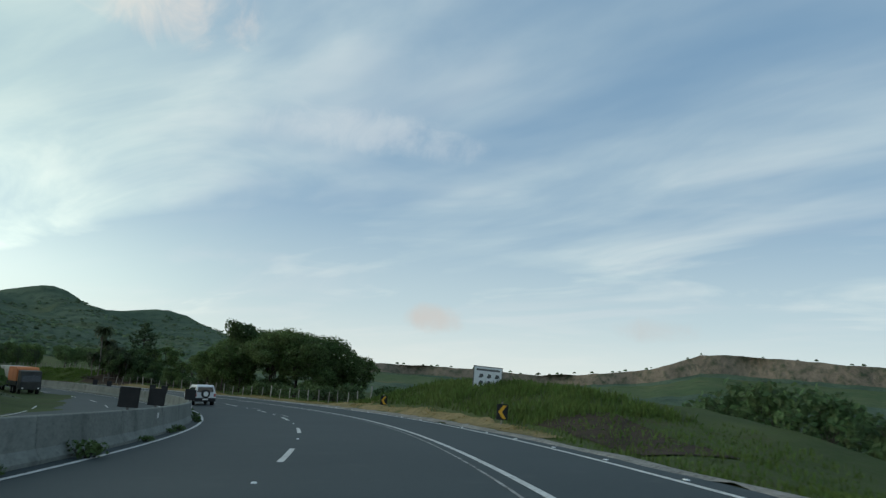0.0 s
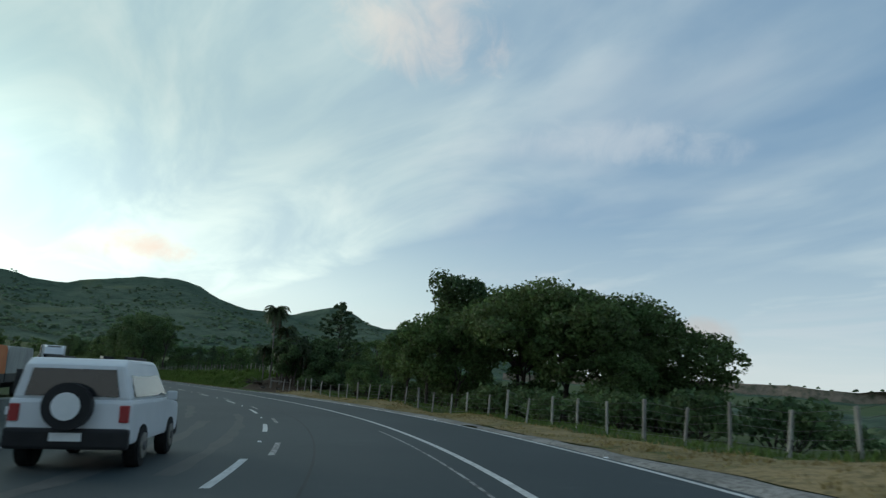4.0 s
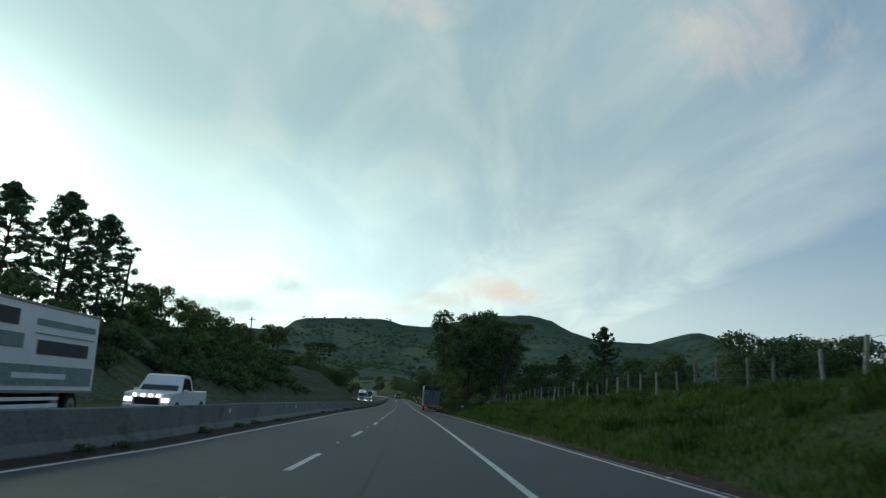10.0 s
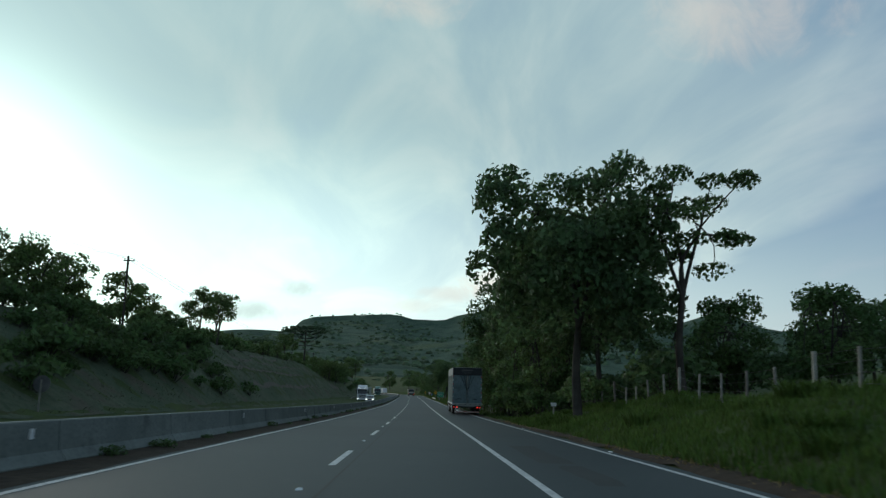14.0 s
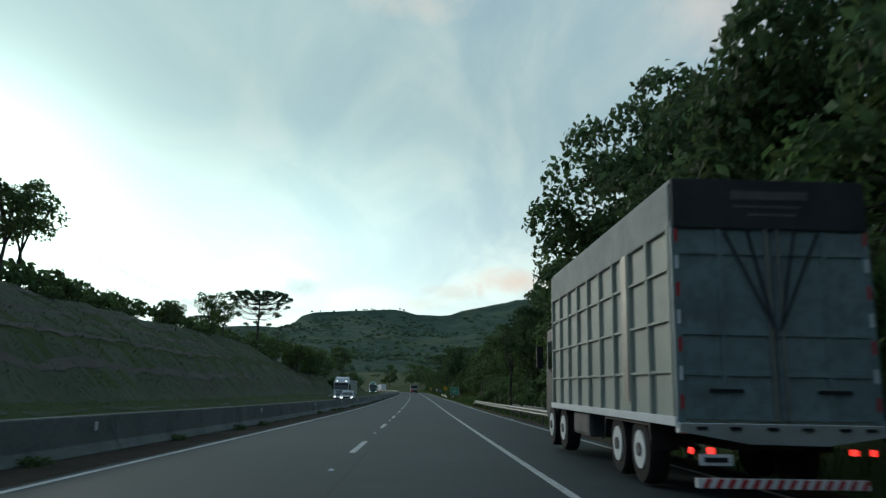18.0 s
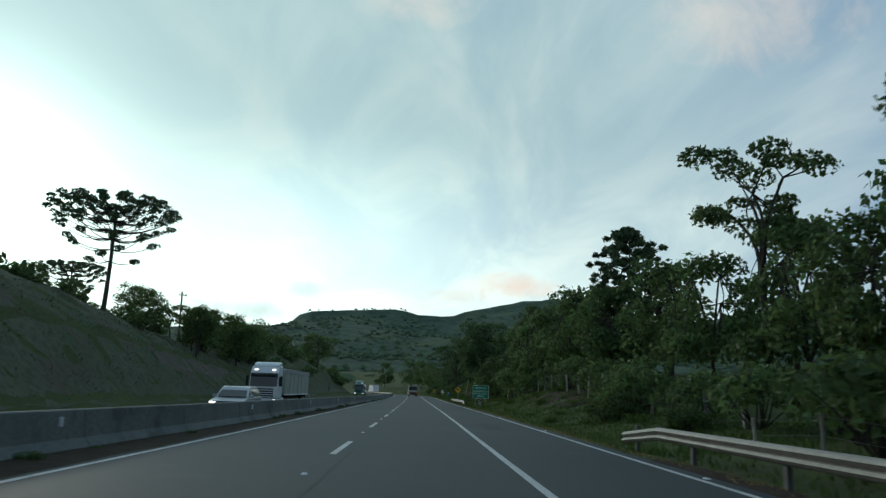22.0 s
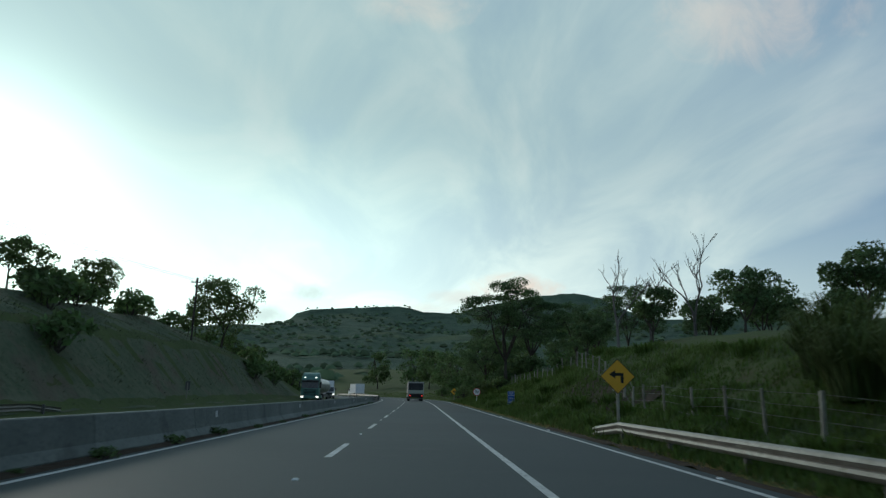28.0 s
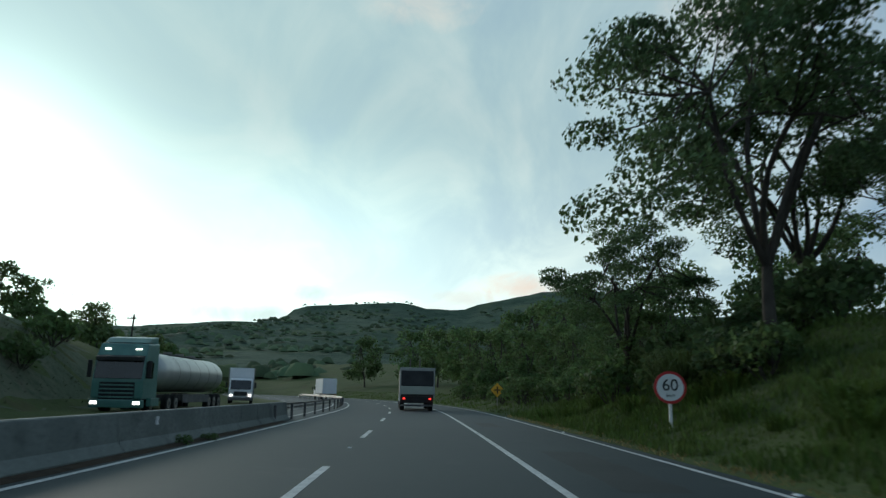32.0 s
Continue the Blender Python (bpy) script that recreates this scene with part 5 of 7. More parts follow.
def pole(s, u, tall, seed):
    rng = random.Random(seed)
    root = tagged(new("utility_pole"), "thin leaning wooden utility pole on the slope", "utility pole")
    part("shaft", rod((0, 0, -0.5), (rng.uniform(-0.25, 0.35), 0, tall), 0.10), BARK, root)
    part("crossarm", block(-0.5, 0.5, -0.05, 0.05, tall - 0.5, tall - 0.4, 0.01), BARK, root)
    for x in (-0.42, 0.0, 0.42):
        part("insulator", rod((x, 0, tall - 0.4), (x, 0, tall - 0.25), 0.04), POST_CONCRETE, root)
    root.matrix_basis = on_ground(s, u)
    return root.matrix_basis @ Vector((0, 0, tall - 0.25))


tops = [pole(s, u, h, i) for i, (s, u, h) in enumerate(((90, -30, 6.5), (147, -27, 6.0), (203, -25, 6.6), (262, -25.5, 6.5), (402, -27, 6.3), (483.5, -21, 6.3), (565, -28, 7)))]
wires = tagged(new("overhead_wire"), "thin dark overhead wires sagging between the poles", "wire")
for a, b in zip(tops, tops[1:]):
    for off in (-0.3, 0.3):
        path = [a.lerp(b, k / 12) + Vector((off, 0, -1.4 * math.sin(math.pi * k / 12))) for k in range(13)]
        mesh_ob("strand", *tube(path, [0.012] * 13, 3), BLACK, wires)


def back_sign(s, u, z0, round_=False):
    root = tagged(new("road_sign"), "grey back of a road sign facing the oncoming lanes", "road sign")
    part("post", block(-0.035, 0.035, -0.04, 0.03, -0.4, 1.9, 0.008), POST_WOOD, root)
    plate(shift(ring_points(0.4), 1.7) if round_ else [(-0.18, 1.35), (0.18, 1.35), (0.18, 2.0), (-0.18, 2.0)], 0.05, 0.02, STEEL_DARK, root, "board")
    root.matrix_basis = stand(s, u, z0)


back_sign(230, -16.2, drop(230), True)
back_sign(468, -16.2, drop(468))
trunk_mark = tagged(new("small_sign"), "small white board nailed to a trunk beside the road", "sign")
part("post", block(-0.04, 0.04, 0.0, 0.06, -0.3, 0.75, 0.01), POST_WOOD, trunk_mark)
plate([(-0.16, 0.72), (0.16, 0.72), (0.16, 0.92), (-0.16, 0.92)], -0.005, 0.015, SIGN_WHITE, trunk_mark, "board")
trunk_mark.matrix_basis = on_ground(236.6, 9.3)

# heap of uprooted stumps and branches beside the palms
heap = tagged(new("brush_heap"), "heap of uprooted roots, logs and brush on bare earth", "debris")
rng = random.Random(81)
for i in range(46):
    a = Vector((rng.uniform(-1.3, 1.3), rng.uniform(-1.6, 1.6), rng.uniform(0.0, 0.35)))
    d = Vector((rng.uniform(-1, 1), rng.uniform(-1, 1), rng.uniform(-0.15, 0.35))) * rng.uniform(0.4, 1.2)
    mesh_ob("branch", *limb(rng, a, a + d, rng.uniform(0.02, 0.06), 0.01, 0.3, 4, 5)[0], DEADWOOD if i % 3 == 0 else BARK, heap, True)
for i in range(22):
    bm = bmesh.new()
    bmesh.ops.create_icosphere(bm, subdivisions=2, radius=rng.uniform(0.08, 0.24))
    for v in bm.verts:
        v.co *= 1 + 0.6 * noise.noise(v.co * 6 + Vector((i * 5, 0, 0)))
        v.co.z *= 0.65
    bmesh.ops.translate(bm, verts=bm.verts[:], vec=(rng.uniform(-1.2, 1.2), rng.uniform(-1.5, 1.5), 0.12))
    part("clod", bm, DIRT, heap, smooth=True)
heap.matrix_basis = on_ground(136.2, 8.9)
for s, u, l, tw in ((133, 8.7, 1.3, 40), (134.5, 10.4, 1.0, 70), (131, 9.8, 0.8, 20)):
    lg = tagged(new("log"), "pale bare log lying on the earth by the road", "log")
    v, f = limb(rng, (-l / 2, 0, 0.06), (l / 2, 0.1, 0.08), 0.07, 0.04, 0.1, 5, 7)[0]
    mesh_ob("stem", v, f, DEADWOOD, lg, True)
    lg.matrix_basis = on_ground(s, u, tw)

# ---- vehicles: y runs to the front, z up from the road ----
def wheel(parent, x, y, r=0.5, w=0.28, rim=SIGN_WHITE):
    bm = disc(r, w, 26, "x")
    bmesh.ops.bevel(bm, geom=[e for e in bm.edges if abs(abs(e.verts[0].co.x) - w / 2) < 1e-4 and abs(abs(e.verts[1].co.x) - w / 2) < 1e-4], offset=0.035, segments=2, affect="EDGES")
    t = part("wheel", bm, RUBBER, parent)
    t.location = (x, y, r)
    side = 1 if x > 0 else -1
    rm = part("rim", disc(r * 0.56, 0.03, 20, "x"), rim, t)
    rm.location = (side * (w / 2 + 0.004), 0, 0)
    hub = part("hub", disc(r * 0.2, 0.06, 12, "x"), STEEL_DARK, t)
    hub.location = (side * (w / 2 + 0.015), 0, 0)


def axle(parent, y, half, r=0.5, w=0.28, rim=STEEL):
    for x in (-half, half):
        wheel(parent, x, y, r, w, rim)


def lamps(parent, y, z, half, material, w=0.2, h=0.14, name="headlight"):
    for x in (-half, half):
        part(name, block(x - w / 2, x + w / 2, y - 0.03, y + 0.03, z - h / 2, z + h / 2, 0.015), material, parent)


def set_down(root, s, u, oncoming=False, low=False, turn=0.0):
    root.matrix_basis = stand(s, u, drop(s) if low else 0.0, (180 if oncoming else 0) + turn)
    tilt = math.degrees(math.atan(float(bank(s))))
    root.matrix_basis = root.matrix_basis @ pose(0, 0, 0, 0, tilt if oncoming else -tilt, 0)
    return root


def bars(parent, x, rows, material, out):
    """Writing on a side as plain bars: (y0, y1, z0, z1)."""
    for y0, y1, z0, z1 in rows:
        part("writing_bar", block(x - 0.004 + out, x + 0.004 + out, y0, y1, z0, z1, 0), material, parent)


def grain_truck():
    t = tagged(new("grain_truck"), "grey-panelled grain truck with ribbed sides and tarpaulin, tail lights lit", "truck")
    L, W = 8.9, 1.28
    part("chassis", block(-0.5, 0.5, 0.4, 10.3, 0.62, 0.92, 0.02), BLACK, t)
    part("body", block(-W, W, 0.06, L, 0.98, 3.62, 0.02), CREAM, t, "cream side panels")
    n = 9
    for side in (-1, 1):
        x = side * (W + 0.03)
        for k in range(n + 1):
            y = 0.12 + (L - 0.24) * k / n
            part("rib", block(x - 0.035, x + 0.035, y - 0.04, y + 0.04, 0.98, 3.60, 0.008), CREAM, t)
        for z in (1.62, 2.3, 2.98):
            part("side_rail", block(x - 0.02, x + 0.02, 0.1, L - 0.1, z - 0.02, z + 0.02, 0.006), CREAM, t)
        part("bottom_rail", block(x - 0.05, x + 0.05, 0.0, L, 0.93, 1.05, 0.01), SIGN_WHITE, t)
        part("tarpaulin_side", block(x - 0.03, x + 0.03, 0.02, L, 3.5, 4.12, 0.02), TARP_GREY, t)
        part("ladder", block(x + side * 0.04 - 0.012, x + side * 0.04 + 0.012, 2.05, 2.35, 1.2, 3.5, 0.004), STEEL, t)
    part("tarpaulin_top", block(-W - 0.02, W + 0.02, 0.0, L, 4.08, 4.2, 0.05), TARP_GREY, t)
    for side in (-1, 1):
        x0, x1 = (0.02, W - 0.02) if side > 0 else (-W + 0.02, -0.02)
        door = part("tail_door", block(x0, x1, 0.0, 0.06, 1.02, 3.55, 0.012), BLUE_GREY, t)
        for z in (1.60, 2.12, 3.18):
            part("door_rib", block(x0 + 0.02, x1 - 0.02, -0.035, 0.005, z - 0.03, z + 0.03, 0.008), BLUE_GREY, door)
        xm = (x0 + x1) / 2 + side * 0.06
        part("door_post", block(xm - 0.03, xm + 0.03, -0.04, 0.0, 1.02, 3.5, 0.008), BLUE_GREY, door)
        part("locking_bar", rod((side * 0.08, -0.06, 1.0), (side * 0.08, -0.06, 3.5), 0.022), STEEL, door)
        part("handle", block(xm - 0.22, xm + 0.22, -0.075, -0.045, 1.36, 1.41, 0.008), BLACK, door)
        part("corner_post", block(side * (W - 0.0) - 0.05, side * (W - 0.0) + 0.05, -0.03, 0.08, 0.98, 3.6, 0.01), BLUE_GREY, t)
        for a, b in (((side * 0.04, 2.18), (side * 0.62, 3.45)), ((side * 0.04, 2.18), (side * 0.32, 3.5))):
            part("tie_strap", rod((a[0], -0.09, a[1]), (b[0], -0.05, b[1]), 0.02, 6), TARP_DARK, t)
    part("tail_tarpaulin", block(-W - 0.03, W + 0.03, -0.06, 0.02, 3.5, 4.18, 0.02), TARP_DARK, t)
    for a, b, z0, z1 in ((-0.52, 0.52, 3.90, 4.02), (-0.5, 0.42, 3.79, 3.82), (-0.3, 0.35, 3.68, 3.71)):
        part("writing_bar", block(a, b, -0.068, -0.058, z0, z1, 0), STEEL_DARK, t)
    sill = part("tail_sill", outline([(-0.05, 0.98), (0.08, 0.98), (0.08, 0.84), (-0.05, 0.86)], -W - 0.05, W + 0.05, 0.01), SIGN_WHITE, t)
    plate([(-W - 0.04, 0.97), (W + 0.04, 0.97), (W + 0.04, 0.84), (0.55, 0.72), (-0.45, 0.73), (-W - 0.04, 0.87)], -0.07, 0.02, TARP_GREY, t, "tail_apron")
    for x in (-1.05, -0.62, -0.15, 0.3, 0.78, 1.12):
        part("hook", block(x - 0.07, x + 0.07, -0.10, -0.07, 0.90, 0.94, 0.006), BLACK, t)
    for side in (-1, 1):
        for x, w in ((0.92, 0.09), (1.17, 0.06)):
            part("tail_light", block(side * x - w / 2, side * x + w / 2, -0.02, 0.04, 0.60, 0.68, 0.02), RED_LENS, t)
        for k in range(7):
            part("reflective_strip", block(side * (W - 0.01) - 0.02, side * (W - 0.01) + 0.02, -0.045, -0.03, 1.15 + 0.36 * k, 1.33 + 0.36 * k, 0), SIGN_WHITE if k % 2 else SIGN_RED, t)
    part("number_plate", block(-1.08, -0.66, -0.03, -0.01, 0.46, 0.60, 0.005), SIGN_WHITE, t)
    part("writing_bar", block(-1.02, -0.72, -0.038, -0.03, 0.50, 0.56, 0), BLACK, t)
    bumper = part("bumper", block(-1.1, 1.1, 0.02, 0.10, 0.18, 0.30, 0.01), SIGN_WHITE, t)
    for k in range(14):
        x = -1.04 + 0.155 * k
        plate([(x, 0.185), (x + 0.07, 0.185), (x + 0.13, 0.295), (x + 0.06, 0.295)], 0.012, 0.006, SIGN_RED, bumper, "stripe")
    for y in (1.9, 3.15, 7.9, 9.4):
        axle(t, y, 1.1, 0.5, 0.3, SIGN_WHITE)
    for side in (-1, 1):
        part("mudguard", outline([(1.2, 0.55), (1.25, 0.95), (3.8, 0.95), (3.85, 0.55), (3.75, 0.88), (1.32, 0.88)], side * 1.1 - 0.2, side * 1.1 + 0.2, 0), BLACK, t)
        part("fuel_tank", block(side * 0.95 - 0.28, side * 0.95 + 0.28, 5.4, 6.9, 0.45, 0.95, 0.08), STEEL_DARK, t)
    part("cab", outline([(9.0, 0.6), (10.5, 0.6), (10.55, 1.5), (10.4, 2.9), (9.0, 3.0)], -1.2, 1.2, 0.06), DARK_BODY, t)
    for side in (-1, 1):
        part("mirror", block(side * 1.42 - 0.09, side * 1.42 + 0.09, 10.2, 10.3, 1.9, 2.5, 0.03), BLACK, t)
        part("window", block(side * 1.2 - 0.012, side * 1.2 + 0.012, 9.5, 10.2, 1.9, 2.6, 0), GLASS, t)
    return set_down(t, 261.6, 6.05)


def box_parts(t, y0, y1, z0, z1, half, material):
    part("box", block(-half, half, y0, y1, z0, z1, 0.03), material, t)
    for side in (-1, 1):
        for z in (z0 + 0.03, z1 - 0.03):
            part("box_rail", block(side * half - 0.02, side * half + 0.02, y0, y1, z - 0.04, z + 0.04, 0.008), STEEL, t)
    for x in (-half + 0.03, half - 0.03):
        part("corner_post", block(x - 0.04, x + 0.04, y1 - 0.05, y1 + 0.015, z0, z1, 0.01), STEEL, t)


def bonneted_truck():
    t = tagged(new("bonneted_truck"), "white bonneted truck with a lettered white box body, headlights on", "truck")
    part("chassis", block(-0.5, 0.5, -12.6, 0.0, 0.55, 0.85, 0.02), BLACK, t)
    part("bonnet", outline([(-2.2, 0.75), (-0.05, 0.75), (0.0, 1.0), (-0.08, 1.55), (-2.2, 1.75)], -0.95, 0.95, 0.08), WHITE_PAINT, t)
    part("cab", outline([(-3.9, 0.7), (-2.0, 0.7), (-2.0, 1.72), (-2.45, 2.5), (-3.9, 2.55)], -1.15, 1.15, 0.07, lambda y, z: 0.94 if z > 2 else 1), WHITE_PAINT, t)
    part("windscreen", outline([(-2.06, 1.74), (-2.0, 1.74), (-2.39, 2.42), (-2.46, 2.42)], -0.98, 0.98, 0), GLASS, t)
    part("sun_visor", outline([(-2.4, 2.42), (-2.1, 2.36), (-2.1, 2.44), (-2.4, 2.54)], -1.05, 1.05, 0.01), DARK_BODY, t)
    part("air_deflector", outline([(-3.9, 2.5), (-2.5, 2.5), (-2.9, 3.3), (-3.9, 3.55)], -1.0, 1.0, 0.08), WHITE_PAINT, t)
    part("deflector_slot", block(-0.7, 0.7, -3.5, -2.95, 3.42, 3.47, 0.01), BLACK, t)
    g = part("grille", block(-0.62, 0.62, -0.06, 0.03, 0.82, 1.5, 0.03), BLACK, t)
    for k in range(5):
        part("grille_bar", block(-0.6, 0.6, 0.02, 0.05, 0.88 + 0.13 * k, 0.92 + 0.13 * k, 0.008), STEEL, g)
    part("bumper", block(-1.18, 1.18, -0.25, 0.14, 0.38, 0.74, 0.06), WHITE_PAINT, t)
    lamps(t, 0.02, 0.95, 0.82, HEADLIGHT, 0.26, 0.18)
    for side in (-1, 1):
        part("wing", outline([(-2.0, 0.5), (-1.95, 1.0), (-1.5, 1.22), (-0.9, 1.22), (-0.45, 1.0), (-0.1, 0.95), (-0.1, 0.6), (-0.5, 0.6), (-0.75, 0.95), (-1.6, 0.95), (-1.85, 0.5)], side * 1.0 - 0.2, side * 1.0 + 0.2, 0.02), WHITE_PAINT, t)
        part("window", block(side * 1.13 - 0.02, side * 1.13 + 0.02, -3.2, -2.35, 1.75, 2.35, 0), GLASS, t)
        part("mirror", block(side * 1.35 - 0.06, side * 1.35 + 0.06, -2.1, -2.0, 1.7, 2.25, 0.03), BLACK, t)
    box_parts(t, -12.9, -4.2, 0.95, 3.55, 1.28, WHITE_PAINT)
    for side in (-1, 1):
        x = side * 1.285
        plate_rows = ((-12.6, -8.6, 2.92, 3.12), (-12.6, -8.6, 2.66, 2.70), (-8.0, -4.6, 2.20, 2.62), (-12.7, -4.5, 1.15, 1.75))
        bars(t, x, plate_rows, BLUE_GREY, side * 0.006)
        bars(t, x, ((-7.6, -4.9, 2.82, 3.28), (-12.2, -8.8, 2.08, 2.5)), DARK_BODY, side * 0.012)
        bars(t, x, ((-6.2, -5.2, 1.32, 1.58), (-10.8, -7.6, 1.36, 1.52)), WHITE_PAINT, side * 0.014)
        part("underrun_bar", block(x - 0.03, x + 0.03, -10.5, -6.5, 0.5, 0.62, 0.01), SIGN_WHITE, t)
        part("underrun_bar", block(x - 0.03, x + 0.03, -10.5, -6.5, 0.72, 0.82, 0.01), SIGN_WHITE, t)
    for y in (-1.2, -5.4, -10.4, -11.6):
        axle(t, y, 1.05, 0.5, 0.3)
    return set_down(t, 149.0, -10.7, True, True)


def flat_cab(t, paint, wide=1.24, tall=3.6):
    """A tall flat-fronted cab, front at y = 0."""
    part("cab", outline([(-2.1, 0.75), (-0.02, 0.75), (0.0, 1.6), (-0.22, 2.75), (-0.55, tall - 0.1), (-2.1, tall)], -wide, wide, 0.09, lambda y, z: 0.95 if z > 2.8 else 1), paint, t)
    part("windscreen", outline([(-0.04, 1.72), (0.03, 1.72), (-0.16, 2.62), (-0.25, 2.62)], -wide + 0.1, wide - 0.1, 0.01), GLASS, t)
    part("sun_visor", outline([(-0.3, 2.62), (0.0, 2.58), (0.02, 2.76), (-0.3, 2.86)], -wide + 0.1, wide - 0.1, 0.02), DARK_BODY, t)
    g = part("grille", block(-0.85, 0.85, -0.03, 0.03, 0.72, 1.55, 0.03), BLACK, t)
    for k in range(4):
        part("grille_bar", block(-0.82, 0.82, 0.01, 0.055, 0.80 + 0.19 * k, 0.87 + 0.19 * k, 0.012), paint, g)
    part("bumper", block(-wide - 0.02, wide + 0.02, -0.35, 0.08, 0.32, 0.72, 0.06), paint, t)
    lamps(t, 0.06, 0.56, wide - 0.22, HEADLIGHT, 0.34, 0.16)
    for side in (-1, 1):
        part("window", block(side * wide - 0.015, side * wide + 0.015, -1.25, -0.3, 1.75, 2.55, 0), GLASS, t)
        part("mirror", block(side * (wide + 0.2) - 0.1, side * (wide + 0.2) + 0.1, -0.2, -0.08, 1.75, 2.6, 0.04), BLACK, t)
        part("roof_light", block(side * 0.75 - 0.14, side * 0.75 + 0.14, -0.42, -0.34, tall - 0.42, tall - 0.34, 0.01), HEADLIGHT, t)
        part("step", block(side * wide - 0.2, side * wide + 0.03, -1.9, -0.7, 0.4, 0.8, 0.03), paint, t)
    part("roof_spoiler", outline([(-2.1, tall - 0.05), (-0.75, tall - 0.05), (-1.2, tall + 0.22), (-2.1, tall + 0.32)], -wide + 0.15, wide - 0.15, 0.05), paint, t)
    axle(t, -1.45, 1.06, 0.5, 0.3)


def bulk_lorry():
    t = tagged(new("articulated_lorry"), "white flat-fronted articulated lorry with a cream sheeted bulk trailer", "truck")
    flat_cab(t, WHITE_PAINT, 1.24, 3.5)
    part("chassis", block(-0.5, 0.5, -17.5, -2.0, 0.6, 0.9, 0.02), BLACK, t)
    part("trailer", block(-1.28, 1.28, -17.6, -3.0, 1.05, 3.05, 0.03), CREAM, t)
    part("tarpaulin", outline([(-17.65, 2.9), (-2.95, 2.9), (-2.95, 3.2), (-3.2, 3.32), (-17.4, 3.32), (-17.65, 3.2)], -1.31, 1.31, 0.04), TARP_GREY, t)
    for side in (-1, 1):
        for k in range(7):
            y = -17.4 + 2.38 * k
            part("rib", block(side * 1.29 - 0.02, side * 1.29 + 0.02, y - 0.03, y + 0.03, 1.05, 2.95, 0.006), CREAM, t)
        part("bottom_rail", block(side * 1.29 - 0.03, side * 1.29 + 0.03, -17.6, -3.0, 0.98, 1.1, 0.01), SIGN_WHITE, t)
    for y in (-4.0, -5.2, -13.8, -15.0, -16.2):
        axle(t, y, 1.06, 0.5, 0.3)
    return set_down(t, 376.8, -11.4, True, True)


def tanker():
    t = tagged(new("tanker_lorry"), "green flat-fronted tanker lorry with a dull steel ribbed tank", "truck")
    flat_cab(t, GREEN_CAB, 1.24, 3.55)
    part("chassis", block(-0.5, 0.5, -15.5, -2.0, 0.6, 0.95, 0.02), BLACK, t)
    bm = bmesh.new()
    rings = []
    for y, k in ((-15.6, 0.75), (-15.3, 0.95), (-15.0, 1.0), (-3.6, 1.0), (-3.3, 0.95), (-3.0, 0.75)):
        rings.append([bm.verts.new((1.24 * k * math.cos(a), y, 2.12 + 1.05 * k * math.sin(a))) for a in [2 * math.pi * i / 28 for i in range(28)]])
    for a, b in zip(rings, rings[1:]):
        for i in range(28):
            bm.faces.new((a[i], a[(i + 1) % 28], b[(i + 1) % 28], b[i]))
    bm.faces.new(rings[0])
    bm.faces.new(rings[-1][::-1])
    bmesh.ops.recalc_face_normals(bm, faces=bm.faces[:])
    part("tank", bm, TANK, t, smooth=True)
    for y in (-13.6, -11.6, -9.6, -7.6, -5.6):
        v, f = tube([Vector((0, y - 0.05, 2.12)), Vector((0, y + 0.05, 2.12))], [1.0, 1.0], 28)
        v = [(a[0] * 1.27, a[1], 2.12 + (a[2] - 2.12) * 1.08) for a in v]
        mesh_ob("band", v, f, STEEL, t)
    part("walkway", block(-0.35, 0.35, -12.5, -6.0, 3.17, 3.23, 0.01), STEEL_DARK, t)
    for y in (-11.5, -9.2, -7.0):
        part("manhole", rod((0, y, 3.2), (0, y, 3.36), 0.25, 14), STEEL, t)
    for side in (-1, 1):
        part("side_skirt", block(side * 1.2 - 0.03, side * 1.2 + 0.03, -12.0, -6.6, 0.5, 0.95, 0.01), STEEL_DARK, t)
    for y in (-4.2, -5.4, -12.2, -13.4, -14.6):
        axle(t, y, 1.06, 0.5, 0.3)
    return set_down(t, 512.5, -13.0, True, True)


def box_lorry(s, u, oncoming, label, turn=0.0):
    t = tagged(new("box_lorry"), label, "truck")
    part("cab", outline([(-1.9, 0.5), (-0.05, 0.5), (0.0, 1.2), (-0.45, 2.15), (-1.9, 2.25)], -1.0, 1.0, 0.07, lambda y, z: 0.92 if z > 2 else 1), WHITE_PAINT, t)
    part("windscreen", outline([(-0.06, 1.28), (0.02, 1.28), (-0.38, 2.05), (-0.47, 2.05)], -0.85, 0.85, 0.01), GLASS, t)
    part("grille", block(-0.55, 0.55, -0.03, 0.03, 0.75, 1.1, 0.02), DARK_BODY, t)
    part("bumper", block(-1.0, 1.0, -0.2, 0.06, 0.35, 0.62, 0.05), STEEL_DARK, t)
    lamps(t, 0.02, 0.78, 0.78, HEADLIGHT, 0.22, 0.16)
    for side in (-1, 1):
        part("window", block(side * 0.99 - 0.015, side * 0.99 + 0.015, -1.4, -0.6, 1.3, 1.95, 0), GLASS, t)
        part("mirror", block(side * 1.2 - 0.08, side * 1.2 + 0.08, -0.35, -0.27, 1.4, 1.9, 0.03), BLACK, t)
    part("chassis", block(-0.4, 0.4, -7.5, -1.0, 0.5, 0.75, 0.02), BLACK, t)
    box_parts(t, -7.8, -2.1, 0.85, 3.15, 1.1, WHITE_PAINT)
    lamps(t, -7.82, 0.7, 0.85, RED_OFF, 0.2, 0.1, "tail_light")
    for y in (-1.0, -6.0):
        axle(t, y, 0.9, 0.42, 0.24)
    return set_down(t, s, u, oncoming, oncoming, turn)


